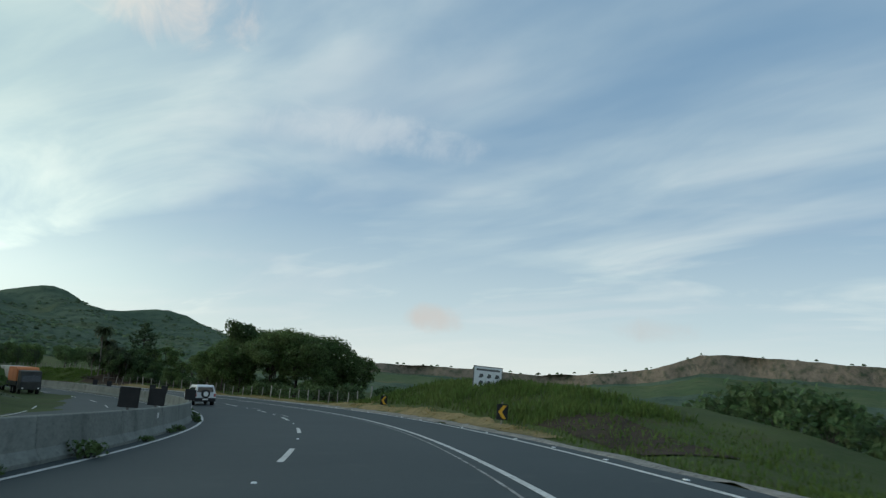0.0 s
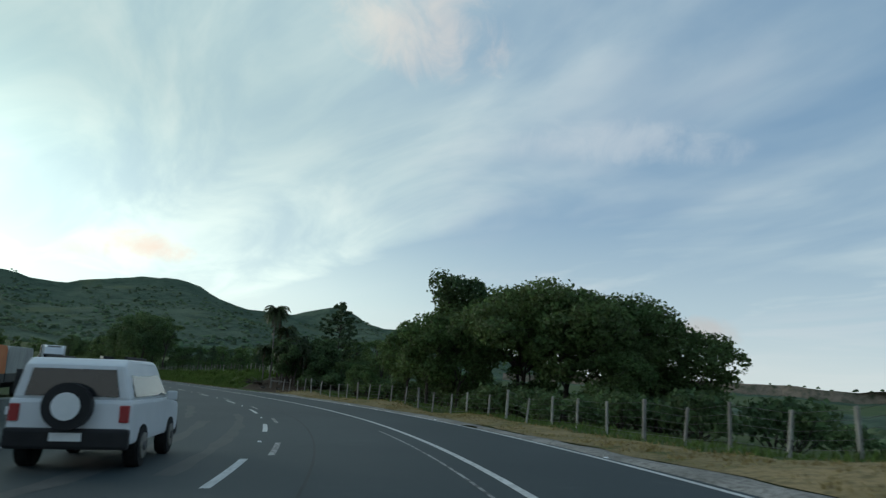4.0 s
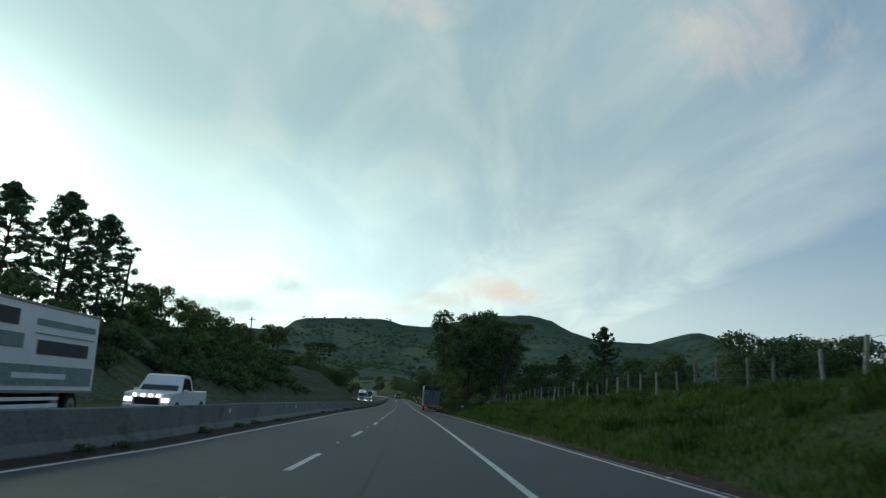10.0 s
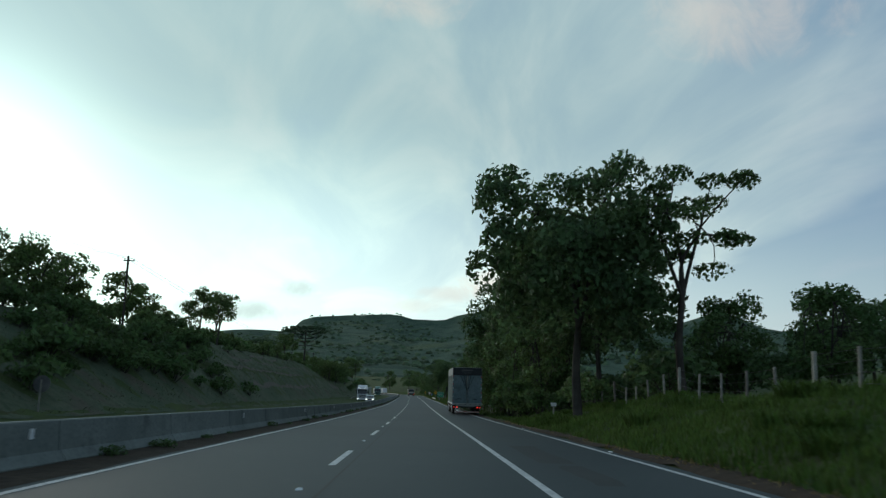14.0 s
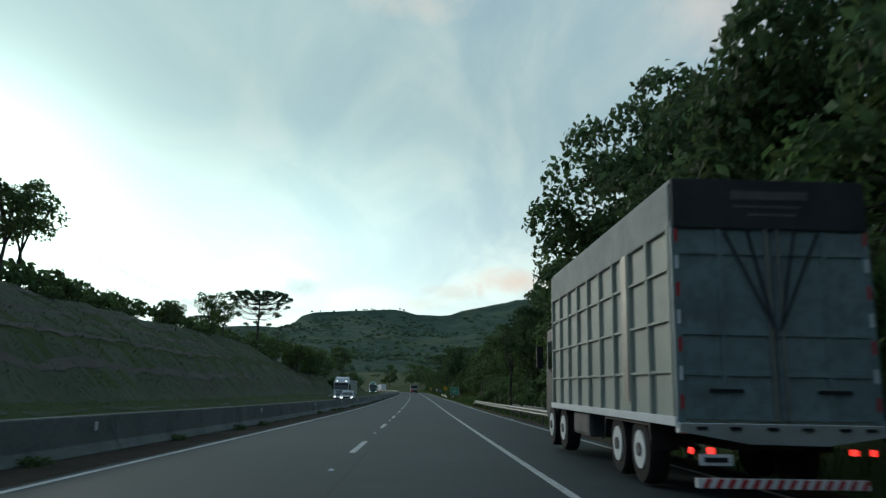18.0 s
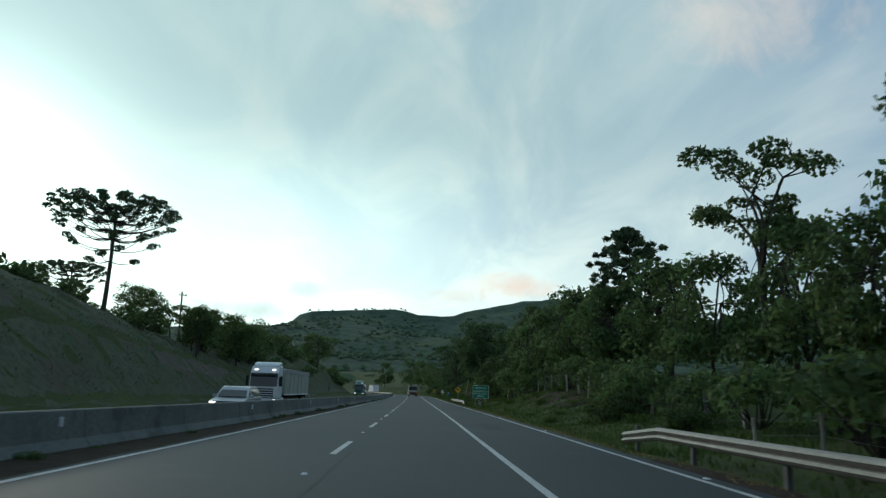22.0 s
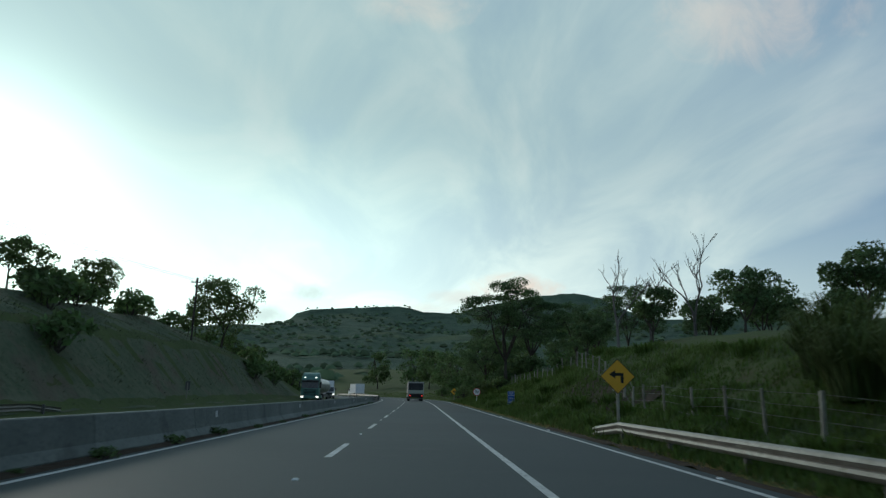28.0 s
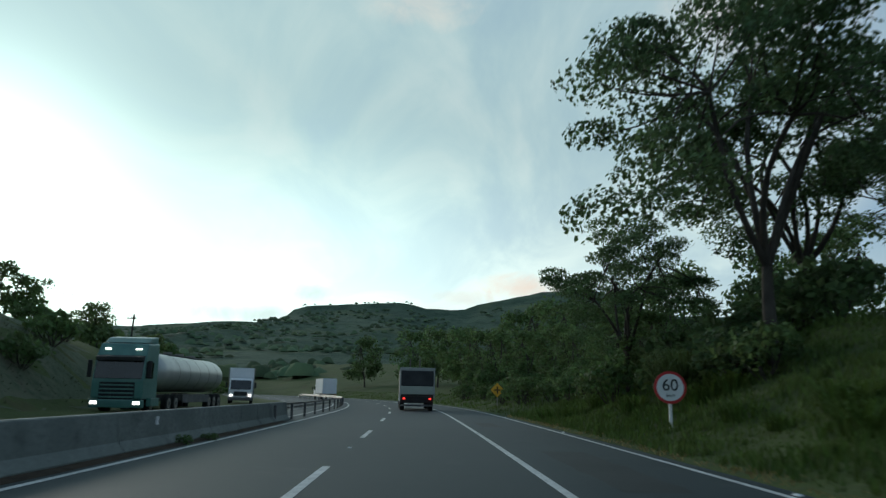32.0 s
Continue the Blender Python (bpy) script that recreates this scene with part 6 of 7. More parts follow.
def dark_lorry():
    t = tagged(new("tipper_lorry"), "dark-backed lorry ahead with a pale lower tailboard", "truck")
    part("chassis", block(-0.5, 0.5, 0.1, 9.0, 0.55, 0.9, 0.02), BLACK, t)
    part("body", block(-1.22, 1.22, 0.05, 7.2, 0.95, 2.95, 0.03), DARK_BODY, t)
    part("tail_frame", block(-1.25, 1.25, -0.02, 0.08, 2.78, 3.02, 0.02), TARP_GREY, t)
    part("tail_cover", block(-1.12, 1.12, -0.05, 0.03, 1.75, 2.8, 0.02), TARP_DARK, t)
    part("tailboard", block(-1.22, 1.22, -0.04, 0.05, 1.15, 1.72, 0.02), CREAM, t)
    for x in (-1.2, 1.2):
        part("corner_post", block(x - 0.05, x + 0.05, -0.05, 0.06, 0.95, 3.0, 0.01), TARP_GREY, t)
    for x in (-0.35, 0.42):
        part("stake", rod((x, 6.9, 2.9), (x, 6.9, 3.95), 0.05), STEEL_DARK, t)
    part("under_panel", block(-1.15, 1.15, 0.05, 0.12, 0.55, 0.98, 0.02), BLACK, t)
    lamps(t, -0.02, 0.85, 0.92, RED_LENS, 0.16, 0.12, "tail_light")
    part("bumper", block(-1.15, 1.15, 0.0, 0.1, 0.32, 0.45, 0.01), STEEL_DARK, t)
    part("cab", outline([(7.4, 0.6), (9.4, 0.6), (9.4, 1.5), (9.1, 2.7), (7.4, 2.8)], -1.18, 1.18, 0.06), WHITE_PAINT, t)
    for y in (1.4, 2.6, 8.2):
        axle(t, y, 1.02, 0.48, 0.3)
    return set_down(t, 528.5, 1.85)


def sheeted_truck():
    t = tagged(new("sheeted_lorry"), "lorry with orange and grey tarpaulins beyond the barrier", "truck")
    part("cab", outline([(-2.0, 0.6), (-0.02, 0.6), (0.0, 1.5), (-0.3, 2.9), (-2.0, 3.0)], -1.2, 1.2, 0.08), DARK_BODY, t)
    part("windscreen", outline([(-0.04, 1.6), (0.02, 1.6), (-0.22, 2.5), (-0.3, 2.5)], -1.05, 1.05, 0.01), GLASS, t)
    lamps(t, 0.02, 0.8, 0.9, SIGN_WHITE)
    part("chassis", block(-0.5, 0.5, -16.5, -1.5, 0.55, 0.9, 0.02), BLACK, t)
    for y0, y1, m in ((-8.3, -2.5, ORANGE), (-16.6, -8.6, TARP_GREY)):
        part("load_body", block(-1.25, 1.25, y0, y1, 1.0, 1.6, 0.02), DARK_BODY, t)
        part("tarpaulin", outline([(y0, 1.55), (y1, 1.55), (y1, 3.1), (y1 - 0.3, 3.35), (y0 + 0.3, 3.35), (y0, 3.1)], -1.28, 1.28, 0.06), m, t)
    for y in (-1.4, -4.5, -6.0, -12.5, -14.0, -15.3):
        axle(t, y, 1.05, 0.5, 0.3)
    return t


def saloon(name, label, paint, kind):
    """A car-sized vehicle, front at y = 0: an off-roader with a spare wheel, an estate or a pickup."""
    t = tagged(new(name), label, "car")
    if kind == "offroad":
        L, W, H = 4.0, 0.86, 1.68
        body = [(-L, 0.42), (-0.1, 0.4), (0.0, 0.62), (-0.06, 0.95), (-1.15, 1.06), (-L + 0.02, 1.08)]
        roof = [(-L + 0.04, 1.06), (-1.1, 1.06), (-1.75, H - 0.04), (-2.0, H), (-L + 0.25, H), (-L + 0.06, H - 0.1)]
    elif kind == "estate":
        L, W, H = 4.5, 0.9, 1.62
        body = [(-L, 0.40), (-0.12, 0.34), (0.0, 0.55), (-0.1, 0.86), (-1.2, 1.02), (-L + 0.05, 1.05)]
        roof = [(-L + 0.06, 1.02), (-1.15, 1.0), (-1.95, H - 0.05), (-2.3, H), (-L + 0.7, H - 0.02), (-L + 0.25, H - 0.2)]
    else:
        L, W, H = 5.2, 0.92, 1.78
        body = [(-L, 0.5), (-0.1, 0.46), (0.0, 0.7), (-0.08, 1.02), (-1.35, 1.12), (-L + 0.02, 1.12)]
        roof = [(-3.1, 1.1), (-1.3, 1.1), (-1.95, H - 0.05), (-2.2, H), (-2.9, H - 0.02), (-3.05, H - 0.15)]
    part("body", outline(body, -W, W, 0.06), paint, t)
    cab = part("cabin", outline(roof, -W + 0.03, W - 0.03, 0.05, lambda y, z: 0.84 if z > 1.3 else 1), paint, t)
    part("windscreen", outline([(roof[1][0] - 0.03, 1.10), (roof[1][0] + 0.03, 1.08), (roof[2][0] + 0.06, H - 0.12), (roof[2][0] - 0.02, H - 0.1)], -W + 0.16, W - 0.16, 0.01, lambda y, z: 0.9 if z > 1.3 else 1), GLASS, cab)
    back = roof[-1][0]
    part("rear_window", outline([(roof[0][0] - 0.015, 1.12), (roof[0][0] + 0.03, 1.12), (back + 0.04, H - 0.16), (back - 0.02, H - 0.16)], -W + 0.2, W - 0.2, 0.005, lambda y, z: 0.88 if z > 1.3 else 1), GLASS, cab)
    for side in (-1, 1):
        bm = outline([(roof[0][0] + 0.25, 1.12), (roof[1][0] - 0.25, 1.12), (roof[2][0] - 0.05, H - 0.14), (back + 0.25, H - 0.16)], side * (W - 0.03) - 0.012, side * (W - 0.03) + 0.012, 0)
        for v in bm.verts:
            if v.co.z > 1.3:
                v.co.x -= side * 0.125
        part("side_window", bm, GLASS, cab)
        part("mirror", block(side * (W + 0.1) - 0.09, side * (W + 0.1) + 0.09, roof[1][0] - 0.35, roof[1][0] - 0.25, 1.02, 1.18, 0.03), paint, t)
        part("tail_light", block(side * (W - 0.1) - 0.07, side * (W - 0.1) + 0.07, -L - 0.02, -L + 0.05, 0.75, 1.0, 0.015), RED_OFF, t)
        part("headlight", block(side * (W - 0.2) - 0.15, side * (W - 0.2) + 0.15, -0.14, 0.015, 0.66, 0.82, 0.03), HEADLIGHT, t)
    part("grille", block(-0.48, 0.48, -0.05, 0.02, 0.58, 0.84, 0.02), BLACK, t)
    part("front_bumper", block(-W, W, -0.15, 0.06, 0.3, 0.56, 0.06), paint if kind != "offroad" else BLACK, t)
    part("rear_bumper", block(-W, W, -L - 0.08, -L + 0.1, 0.36, 0.66, 0.05), BLACK, t)
    part("number_plate", block(-0.22, 0.22, -L - 0.095, -L - 0.085, 0.48, 0.6, 0.003), SIGN_WHITE, t)
    if kind == "offroad":
        sp = part("spare_wheel", disc(0.34, 0.2, 26, "y"), BLACK, t)
        sp.location = (0.0, -L - 0.12, 0.98)
        c = part("cover", disc(0.2, 0.02, 22, "y"), SIGN_WHITE, sp)
        c.location = (0, -0.105, 0)
        part("roof_rail", block(-0.6, -0.56, -L + 0.5, -2.1, H, H + 0.05, 0.01), BLACK, t)
        part("roof_rail", block(0.56, 0.6, -L + 0.5, -2.1, H, H + 0.05, 0.01), BLACK, t)
    if kind == "pickup":
        part("load_bed", block(-W + 0.08, W - 0.08, -L + 0.08, -3.2, 1.09, 1.13, 0.005), BLACK, t)
        for x in (-0.45, -0.15, 0.15, 0.45):
            part("fog_lamp", block(x - 0.07, x + 0.07, 0.03, 0.08, 0.86, 0.98, 0.02), HEADLIGHT, t)
    for y in (-0.85, -L + 0.85):
        axle(t, y, W - 0.08, 0.36 if kind != "estate" else 0.33, 0.22, STEEL)
    return t


grain_truck()
bonneted_truck()
bulk_lorry()
tanker()
box_lorry(541, -12.6, True, "small white box lorry with its headlights on", 8)
box_lorry(600, -2.6, False, "white box lorry driving away round the bend")
dark_lorry()
sheeted = set_down(sheeted_truck(), 91.5, -13.5, True, False)
sheeted.matrix_basis = sheeted.matrix_basis @ Matrix.Scale(0.8, 4)
set_down(saloon("off_roader", "white off-roader with a covered spare wheel on its back door", WHITE_PAINT, "offroad"), 70.5, -3.0)
set_down(saloon("pickup", "white pickup truck with its headlights on", WHITE_PAINT, "pickup"), 165.2, -8.6, True, True)
set_down(saloon("estate_car", "silver estate car with its headlights on", SILVER_PAINT, "estate"), 352.0, -8.2, True, True)

# ---- trees and bushes, zone by zone ----
# spreading canopy and its tall neighbour inside the bend
put(broadleaf("umbrella_tree", "huge dark green umbrella-shaped canopy tree behind the fence", 11, 10.2, 9.5, 3.6, 46, 0.2, 500, LEAF, umbrella=True, forks=6, flat=0.62, lobe_r=(0.18, 0.27)), (107, 22.2, 0, 0.96), (99.5, 21.5, 120, 0.92), (111, 25.5, 40, 0.95))
put(broadleaf("round_top_tree", "tall tree with a dense round dark crown rising over the canopy", 12, 11.0, 2.6, 6.2, 12, 0.2, 420, LEAF_DARK, flat=0.9, lobe_r=(0.35, 0.5)), (106.3, 16.0, 0, 0.93))
put(broadleaf("roadside_tree", "leafy mid-green tree behind the roadside fence", 13, 8.0, 3.6, 2.2, 22, 0.2, 300, LEAF, low=0.8), (105.6, 13.8, 0, 0.85), (111, 14.4, 200, 0.72), (104, 15.5, 80, 0.78), (98, 20, 200, 0.95), (113, 18, 300, 0.45), (94, 27, 10, 0.85), (95, 23.5, 140, 0.72), (93.5, 21, 60, 0.6), (97, 25, 250, 0.8), (119, 20, 45, 0.4))
put(broadleaf("small_tree", "small leafy green tree standing behind the fence", 14, 5.2, 2.2, 1.2, 13, 0.16, 240, LEAF, low=0.5), (84, 40, 0, 1.05), (117, 13.6, 30, 0.46), (121, 14, 140, 0.5), (124, 15.5, 200, 0.56), (128, 15, 260, 0.58), (131, 17.5, 20, 0.6), (135, 15, 100, 0.7), (126, 19, 310, 0.68), (139, 15.5, 70, 0.7), (122, 24, 170, 0.72), (133, 23, 230, 0.7), (142, 22, 10, 0.9), (116, 23, 90, 1.2), (112, 27, 60, 1.1), (146, 27, 60, 1.0), (150, 31, 200, 0.9))
put(broadleaf("sparse_tree", "sparse young tree with open feathery branches behind the fence", 15, 5.6, 2.0, 1.8, 9, 0.15, 120, LEAF_LIGHT, flat=0.45), (109, 19, 0, 1.0), (105, 21.5, 100, 1.0), (114, 15.4, 200, 0.46), (119, 16.5, 50, 0.66), (123, 17.5, 130, 0.7))
put(conifer("pine_tree", "tall dark pine with layered open boughs", 16, 9.6, 2.9, 1.8, whorls=16, tuft=60, round_top=True), (140.5, 19.1, 0, 0.93))
put(palm("queen_palm", "tall feather palm with drooping grey-green fronds and a slim trunk", 17, 6.4, 1.9, 34, 0.09), (137.0, 10.2, 0, 1.08))
put(palm("small_palm", "short feather palm among the roadside trees", 18, 2.9, 1.5, 24, 0.08), (138.5, 9.8, 0, 1.0), (133.2, 10.4, 120, 1.05), (136.5, 11.8, 200, 1.1), (131.5, 12.2, 40, 1.0), (139.5, 12.6, 90, 1.05), (133.9, 10.7, 260, 1.1), (134.8, 11.9, 310, 1.2), (133.0, 11.9, 150, 1.12), (138.6, 12.0, 35, 1.45), (136.6, 12.8, 190, 1.2))
put(broadleaf("grove_tree", "slim-trunked tree with a dark dense crown beside the palms", 19, 4.5, 1.9, 1.2, 14, 0.17, 220, LEAF_DARK, low=0.7), (134, 11.2, 0, 1.0), (132.4, 11.0, 60, 0.95), (136, 13, 200, 1.0), (137.8, 11.4, 120, 0.95), (131, 14, 10, 1.0), (135, 15.5, 300, 1.05), (129.5, 13, 70, 0.8))
# left of the road in the bend and on the cut slope
leafy = broadleaf("slope_tree", "leafy green tree on top of the cut slope", 20, 6.5, 2.9, 1.6, 17, 0.23, 115, LEAF_LIGHT, low=0.5, twigs=1)
put(leafy, *[(s, u, s * 37 % 360, k) for s, u, k in ((92, -30, 0.83), (100, -27, 0.74), (110, -31, 0.92), (122, -34, 0.83), (133, -29, 0.69), (146, -31, 0.74), (158, -29, 0.64), (172, -30, 0.74), (214, -27, 0.78), (222, -29, 0.87), (231, -27, 0.64), (240, -28.5, 0.83), (249, -27, 0.74), (257, -29, 0.92), (268, -28, 0.83), (278, -30, 0.78), (287, -31, 0.62), (398, -23.5, 0.7), (402, -24.5, 0.75), (393, -22.5, 0.6), (385, -24.6, 0.62), (413, -27, 0.82), (424, -25, 0.7), (430, -27, 0.70), (441, -26, 0.66), (452, -27, 0.70), (462, -26, 0.62), (474, -27, 0.70), (487, -22.5, 0.43), (531, -28, 0.70), (546, -27, 0.70), (560, -24, 0.70), (575, -22, 0.62))])
airy = broadleaf("airy_tree", "slender tree with a thin open crown on the ridge", 21, 7.0, 2.5, 2.2, 15, 0.16, 170, LEAF_LIGHT, flat=0.75, lobe_r=(0.24, 0.38))
put(airy, *[(s, u, s * 53 % 360, k) for s, u, k in ((86, -33, 0.74), (97, -36, 0.83), (117, -30, 0.74), (152, -30, 0.64), (226, -31, 0.74), (236, -30, 0.87), (262, -31, 0.69), (296, -30, 0.66), (303, -28, 1.13), (309, -30, 1.21), (297, -29, 1.09), (328.5, -23.8, 0.42), (346, -25.5, 0.78), (351, -25, 0.70), (336, -27, 0.43), (362, -29, 0.62), (388.5, -20.7, 0.78), (391.5, -21.5, 0.72), (408, -30, 0.70), (427, -30, 0.70), (447, -30, 0.62), (468, -31, 0.70), (481, -29, 0.70), (505, -27, 0.62), (541, -31, 0.78), (553, -29, 0.70))])
put(broadleaf("broad_tree", "broad round tree standing alone on the slope's ridge", 22, 7.6, 4.0, 1.6, 24, 0.18, 230, LEAF_LIGHT, flat=0.75), (505, -23.6, 0, 1.25), (406, -20.9, 80, 0.86), (414, -22.5, 10, 0.75), (396, -30, 120, 0.7), (255, -33, 60, 0.9))
put(conifer("slope_pine", "tall loose-branched pine on the cut slope", 23, 10.8, 4.5, 1.0, whorls=18, tuft=62), (197, -28.0, 0, 0.95), (204, -27.5, 120, 0.92), (191, -29.5, 60, 0.8))
put(parana_pine("candelabra_pine", "tall candelabra pine with a flat dish-shaped crown on the slope", 24, 13.0, 6.6), (378.5, -26.3, 0, 0.8), (405, -42, 20, 0.6))
shrub = bush("slope_shrub", "dense dark shrub on the cut slope", 25, 2.2, 1.9, 0.28, 300, LEAF)
rng = random.Random(31)
put(shrub, *[(s + rng.uniform(-1.5, 1.5), rng.uniform(-31, -17.5), rng.uniform(0, 360), rng.uniform(0.6, 1.25)) for s in [78 + 2.6 * k for k in range(76)]])
put(copy_thing(shrub, Matrix()), *[(s + rng.uniform(-2, 2), rng.uniform(-30, -23.5), rng.uniform(0, 360), rng.uniform(0.45, 0.9)) for s in [278 + 6.5 * k for k in range(20)]])
put(copy_thing(shrub, Matrix()), *[(s + rng.uniform(-2, 2), rng.uniform(-31, -18.0), rng.uniform(0, 360), rng.uniform(0.7, 1.4)) for s in [404 + 3.6 * k for k in range(60)]])
put(copy_thing(shrub, Matrix()), *[(s, rng.uniform(-36, -19), rng.uniform(0, 360), rng.uniform(0.8, 1.6)) for s in range(-10, 80, 5)])
put(copy_thing(leafy, Matrix()), *[(s, u, s * 31 % 360, k) for s, u, k in ((20, -34, 0.9), (32, -38, 1.1), (45, -32, 0.9), (55, -36, 1.0), (66, -31, 0.9), (76, -33, 1.0), (62, -44, 1.1), (84, -39, 1.0))])
# right: scrub and woods falling away at the start
scrub = bush("scrub", "dark tangled scrub beyond the verge", 26, 3.0, 2.6, 0.27, 640, LEAF_DARK)
put(scrub, *[(s, u, s * 77 % 360, k) for s, u, k in ((-6, 24, 0.8), (0, 20, 0.6), (4, 27, 0.8), (8, 22, 0.7), (12, 17.5, 0.45), (12, 29, 0.8), (15, 24, 0.7), (18, 31, 0.8), (20, 22, 0.6), (23, 27, 0.7), (27, 33, 0.8), (27, 25, 0.6), (2, 34, 1.4), (9, 38, 1.4), (18, 40, 1.4), (-10, 34, 1.2), (5, 15.5, 0.5), (10, 46, 1.6), (24, 45, 1.5), (32, 38, 1.2))])
# the pines and trees over the grassy bank
put(conifer("bank_pine", "lone pine with a bare trunk and bushy top on the bank", 27, 7.5, 1.45, 3.8, whorls=9, tuft=60, round_top=True), (177.5, 12.6, 0, 0.56), (203.5, 16, 60, 0.58), (212, 30, 60, 0.6))
put(broadleaf("pasture_tree", "rounded dark tree at the back of the pasture", 28, 6.5, 3.4, 1.6, 17, 0.2, 190, LEAF_DARK), *[(s, u, s * 41 % 360, k) for s, u, k in ((187, 26, 0.8), (190, 30, 0.85), (184, 31, 0.8), (194, 35, 0.9), (181, 36, 0.85), (176, 38, 0.8), (184, 44, 0.9), (198, 46, 0.9), (212, 47, 1.0), (222, 43, 1.0), (232, 46, 1.1), (240, 40, 1.1), (206, 56, 1.1), (228, 56, 1.2), (246, 34, 1.0), (168, 48, 0.8), (160, 44, 0.7))])
# the big roadside group and the tall wood after it
big = broadleaf("big_forest_tree", "tall dark broadleaf tree with a wide ragged crown beside the road", 129, 15.0, 6.0, 4.2, 44, 0.24, 345, LEAF_DARK, flat=0.85, lobe_r=(0.2, 0.32), forks=4, low=1.8)
put(big, (230, 9.3, 0, 0.87), (243, 13.5, 150, 0.76), (317, 13.6, 60, 0.68), (326, 15.5, 200, 0.72), (309, 18.5, 330, 0.62), (291, 13.6, 210, 1.06), (299, 17.5, 100, 0.9), (252, 13.5, 90, 0.98), (262, 14.5, 170, 1.05), (273, 14.6, 260, 1.02), (283, 16, 30, 1.0), (413.5, 11.0, 40, 0.72), (413, 19, 150, 0.72), (422, 19.5, 270, 0.74))
open_ = broadleaf("open_crown_tree", "tall tree with bare forking limbs and a thin ragged crown", 30, 14.2, 4.6, 5.5, 19, 0.2, 190, LEAF, flat=0.45, lobe_r=(0.18, 0.28), forks=4)
put(open_, (227.5, 13.6, 0, 0.74), (306, 13.8, 100, 0.8), (351.5, 20.0, 220, 0.92), (320, 9.9, 330, 0.53))
wall = broadleaf("woodland_tree", "dense leafy tree draped with climbers at the wood's edge", 33, 8.2, 3.5, 1.0, 22, 0.23, 158, LEAF, low=1.4, twigs=0)
put(wall, *[(s, u, s * 61 % 360, k) for s, u, k in ((249, 10.8, 0.8), (256, 10.6, 0.85), (264, 10.8, 0.95), (277, 10.9, 0.95), (285, 10.9, 1.0), (292, 11.6, 1.0), (300, 12.4, 0.95), (308, 12.2, 0.8), (318, 12.6, 0.85), (325, 13.5, 0.9), (299, 18, 1.2), (310, 20, 1.2), (322, 19, 1.15), (334, 21, 1.1), (341, 20, 0.95), (349, 21, 1.05), (356, 19, 0.95), (363, 19, 1.0), (371, 17, 0.95), (378, 15.5, 0.95), (384, 14, 1.0), (391, 13.5, 1.0), (398, 14.5, 1.0), (404, 13.4, 0.95), (391.5, 18.8, 1.4), (376, 23, 1.2), (360, 26, 1.25), (345, 26, 1.25), (411, 12.2, 0.75), (419, 12.5, 0.8), (425, 16.5, 0.7), (395, 22, 1.2), (330, 27, 1.25))])
put(conifer("dark_pine", "broad dense dark pine towering over the woods", 34, 10.8, 3.3, 1.2, whorls=24, tuft=84, round_top=True), (374, 19.2, 0, 1.2))
edge = bush("edge_shrub", "leafy shrub at the foot of the roadside wood", 35, 2.4, 1.8, 0.2, 500, LEAF)
put(edge, *[(s + rng.uniform(-0.8, 0.8), rng.uniform(9.6, 12.4), rng.uniform(0, 360), rng.uniform(0.55, 1.15)) for s in [238 + 2.9 * k for k in range(33)]])
put(copy_thing(edge, Matrix()), *[(s + rng.uniform(-1, 1), rng.uniform(11.5, 15.0), rng.uniform(0, 360), rng.uniform(0.5, 1.1)) for s in [334 + 3.0 * k for k in range(30)]])
put(bush("verge_bush", "low rounded bush in the grass by the fence", 36, 1.3, 1.5, 0.12, 1500, LEAF_LIGHT), (346, 10.2, 0, 1.0), (339, 11, 60, 0.7), (352.5, 12, 200, 0.8))
# steep bank before the signs, dead trees, and the open tree group at the end
put(dead_tree("dead_tree", "bare grey dead tree with forked limbs on the bank", 37, 7.4), (464, 22.0, 0, 1.12), (461, 15.7, 140, 0.92), (463, 18.4, 60, 0.85))
put(broadleaf("bank_tree", "small dark round-crowned tree on top of the grassy bank", 38, 5.6, 2.6, 1.4, 14, 0.17, 230, LEAF_DARK), (466, 15.2, 60, 0.72), (463.5, 14.0, 30, 0.5), (462, 18.5, 250, 0.8), (470, 26, 120, 0.9), (459, 24, 200, 0.9), (478, 34, 20, 1.25), (484, 38, 80, 1.3), (472, 40, 230, 1.3), (491, 34, 140, 1.1), (455, 30, 300, 1.0))
feather = broadleaf("feathery_tree", "large open tree with crooked limbs and feathery layered foliage", 39, 14.5, 7.4, 3.0, 54, 0.135, 430, LEAF_DARK, flat=0.45, lobe_r=(0.15, 0.24), forks=6, umbrella=True, layers=0.5)
put(feather, (497.5, 12.2, 0, 0.88), (502.5, 15.8, 130, 0.76), (503, 21.8, 60, 0.58), (508, 10.8, 250, 0.55), (469.8, 18.9, 40, 0.45), (475.5, 17.6, 200, 0.3))
put(copy_thing(wall, Matrix()), *[(s, u, s * 67 % 360, k) for s, u, k in ((508, 11.8, 0.42), (515, 12.5, 0.5), (521, 14, 0.6), (528, 13, 0.55), (536, 14, 0.7), (545, 13.5, 0.8), (555, 13, 0.9), (566, 14, 1.0), (578, 15, 1.1), (530, 20, 0.9), (542, 22, 1.1), (556, 21, 1.2), (570, 23, 1.3), (590, 18, 1.2), (605, 20, 1.3), (585, 26, 1.4), (620, 22, 1.4), (640, 20, 1.4), (520, 28, 1.0), (535, 32, 1.2), (552, 33, 1.4))])
put(copy_thing(edge, Matrix()), *[(s + rng.uniform(-1, 1), rng.uniform(9.5, 14), rng.uniform(0, 360), rng.uniform(0.5, 1.0)) for s in [497 + 2.6 * k for k in range(26)]])
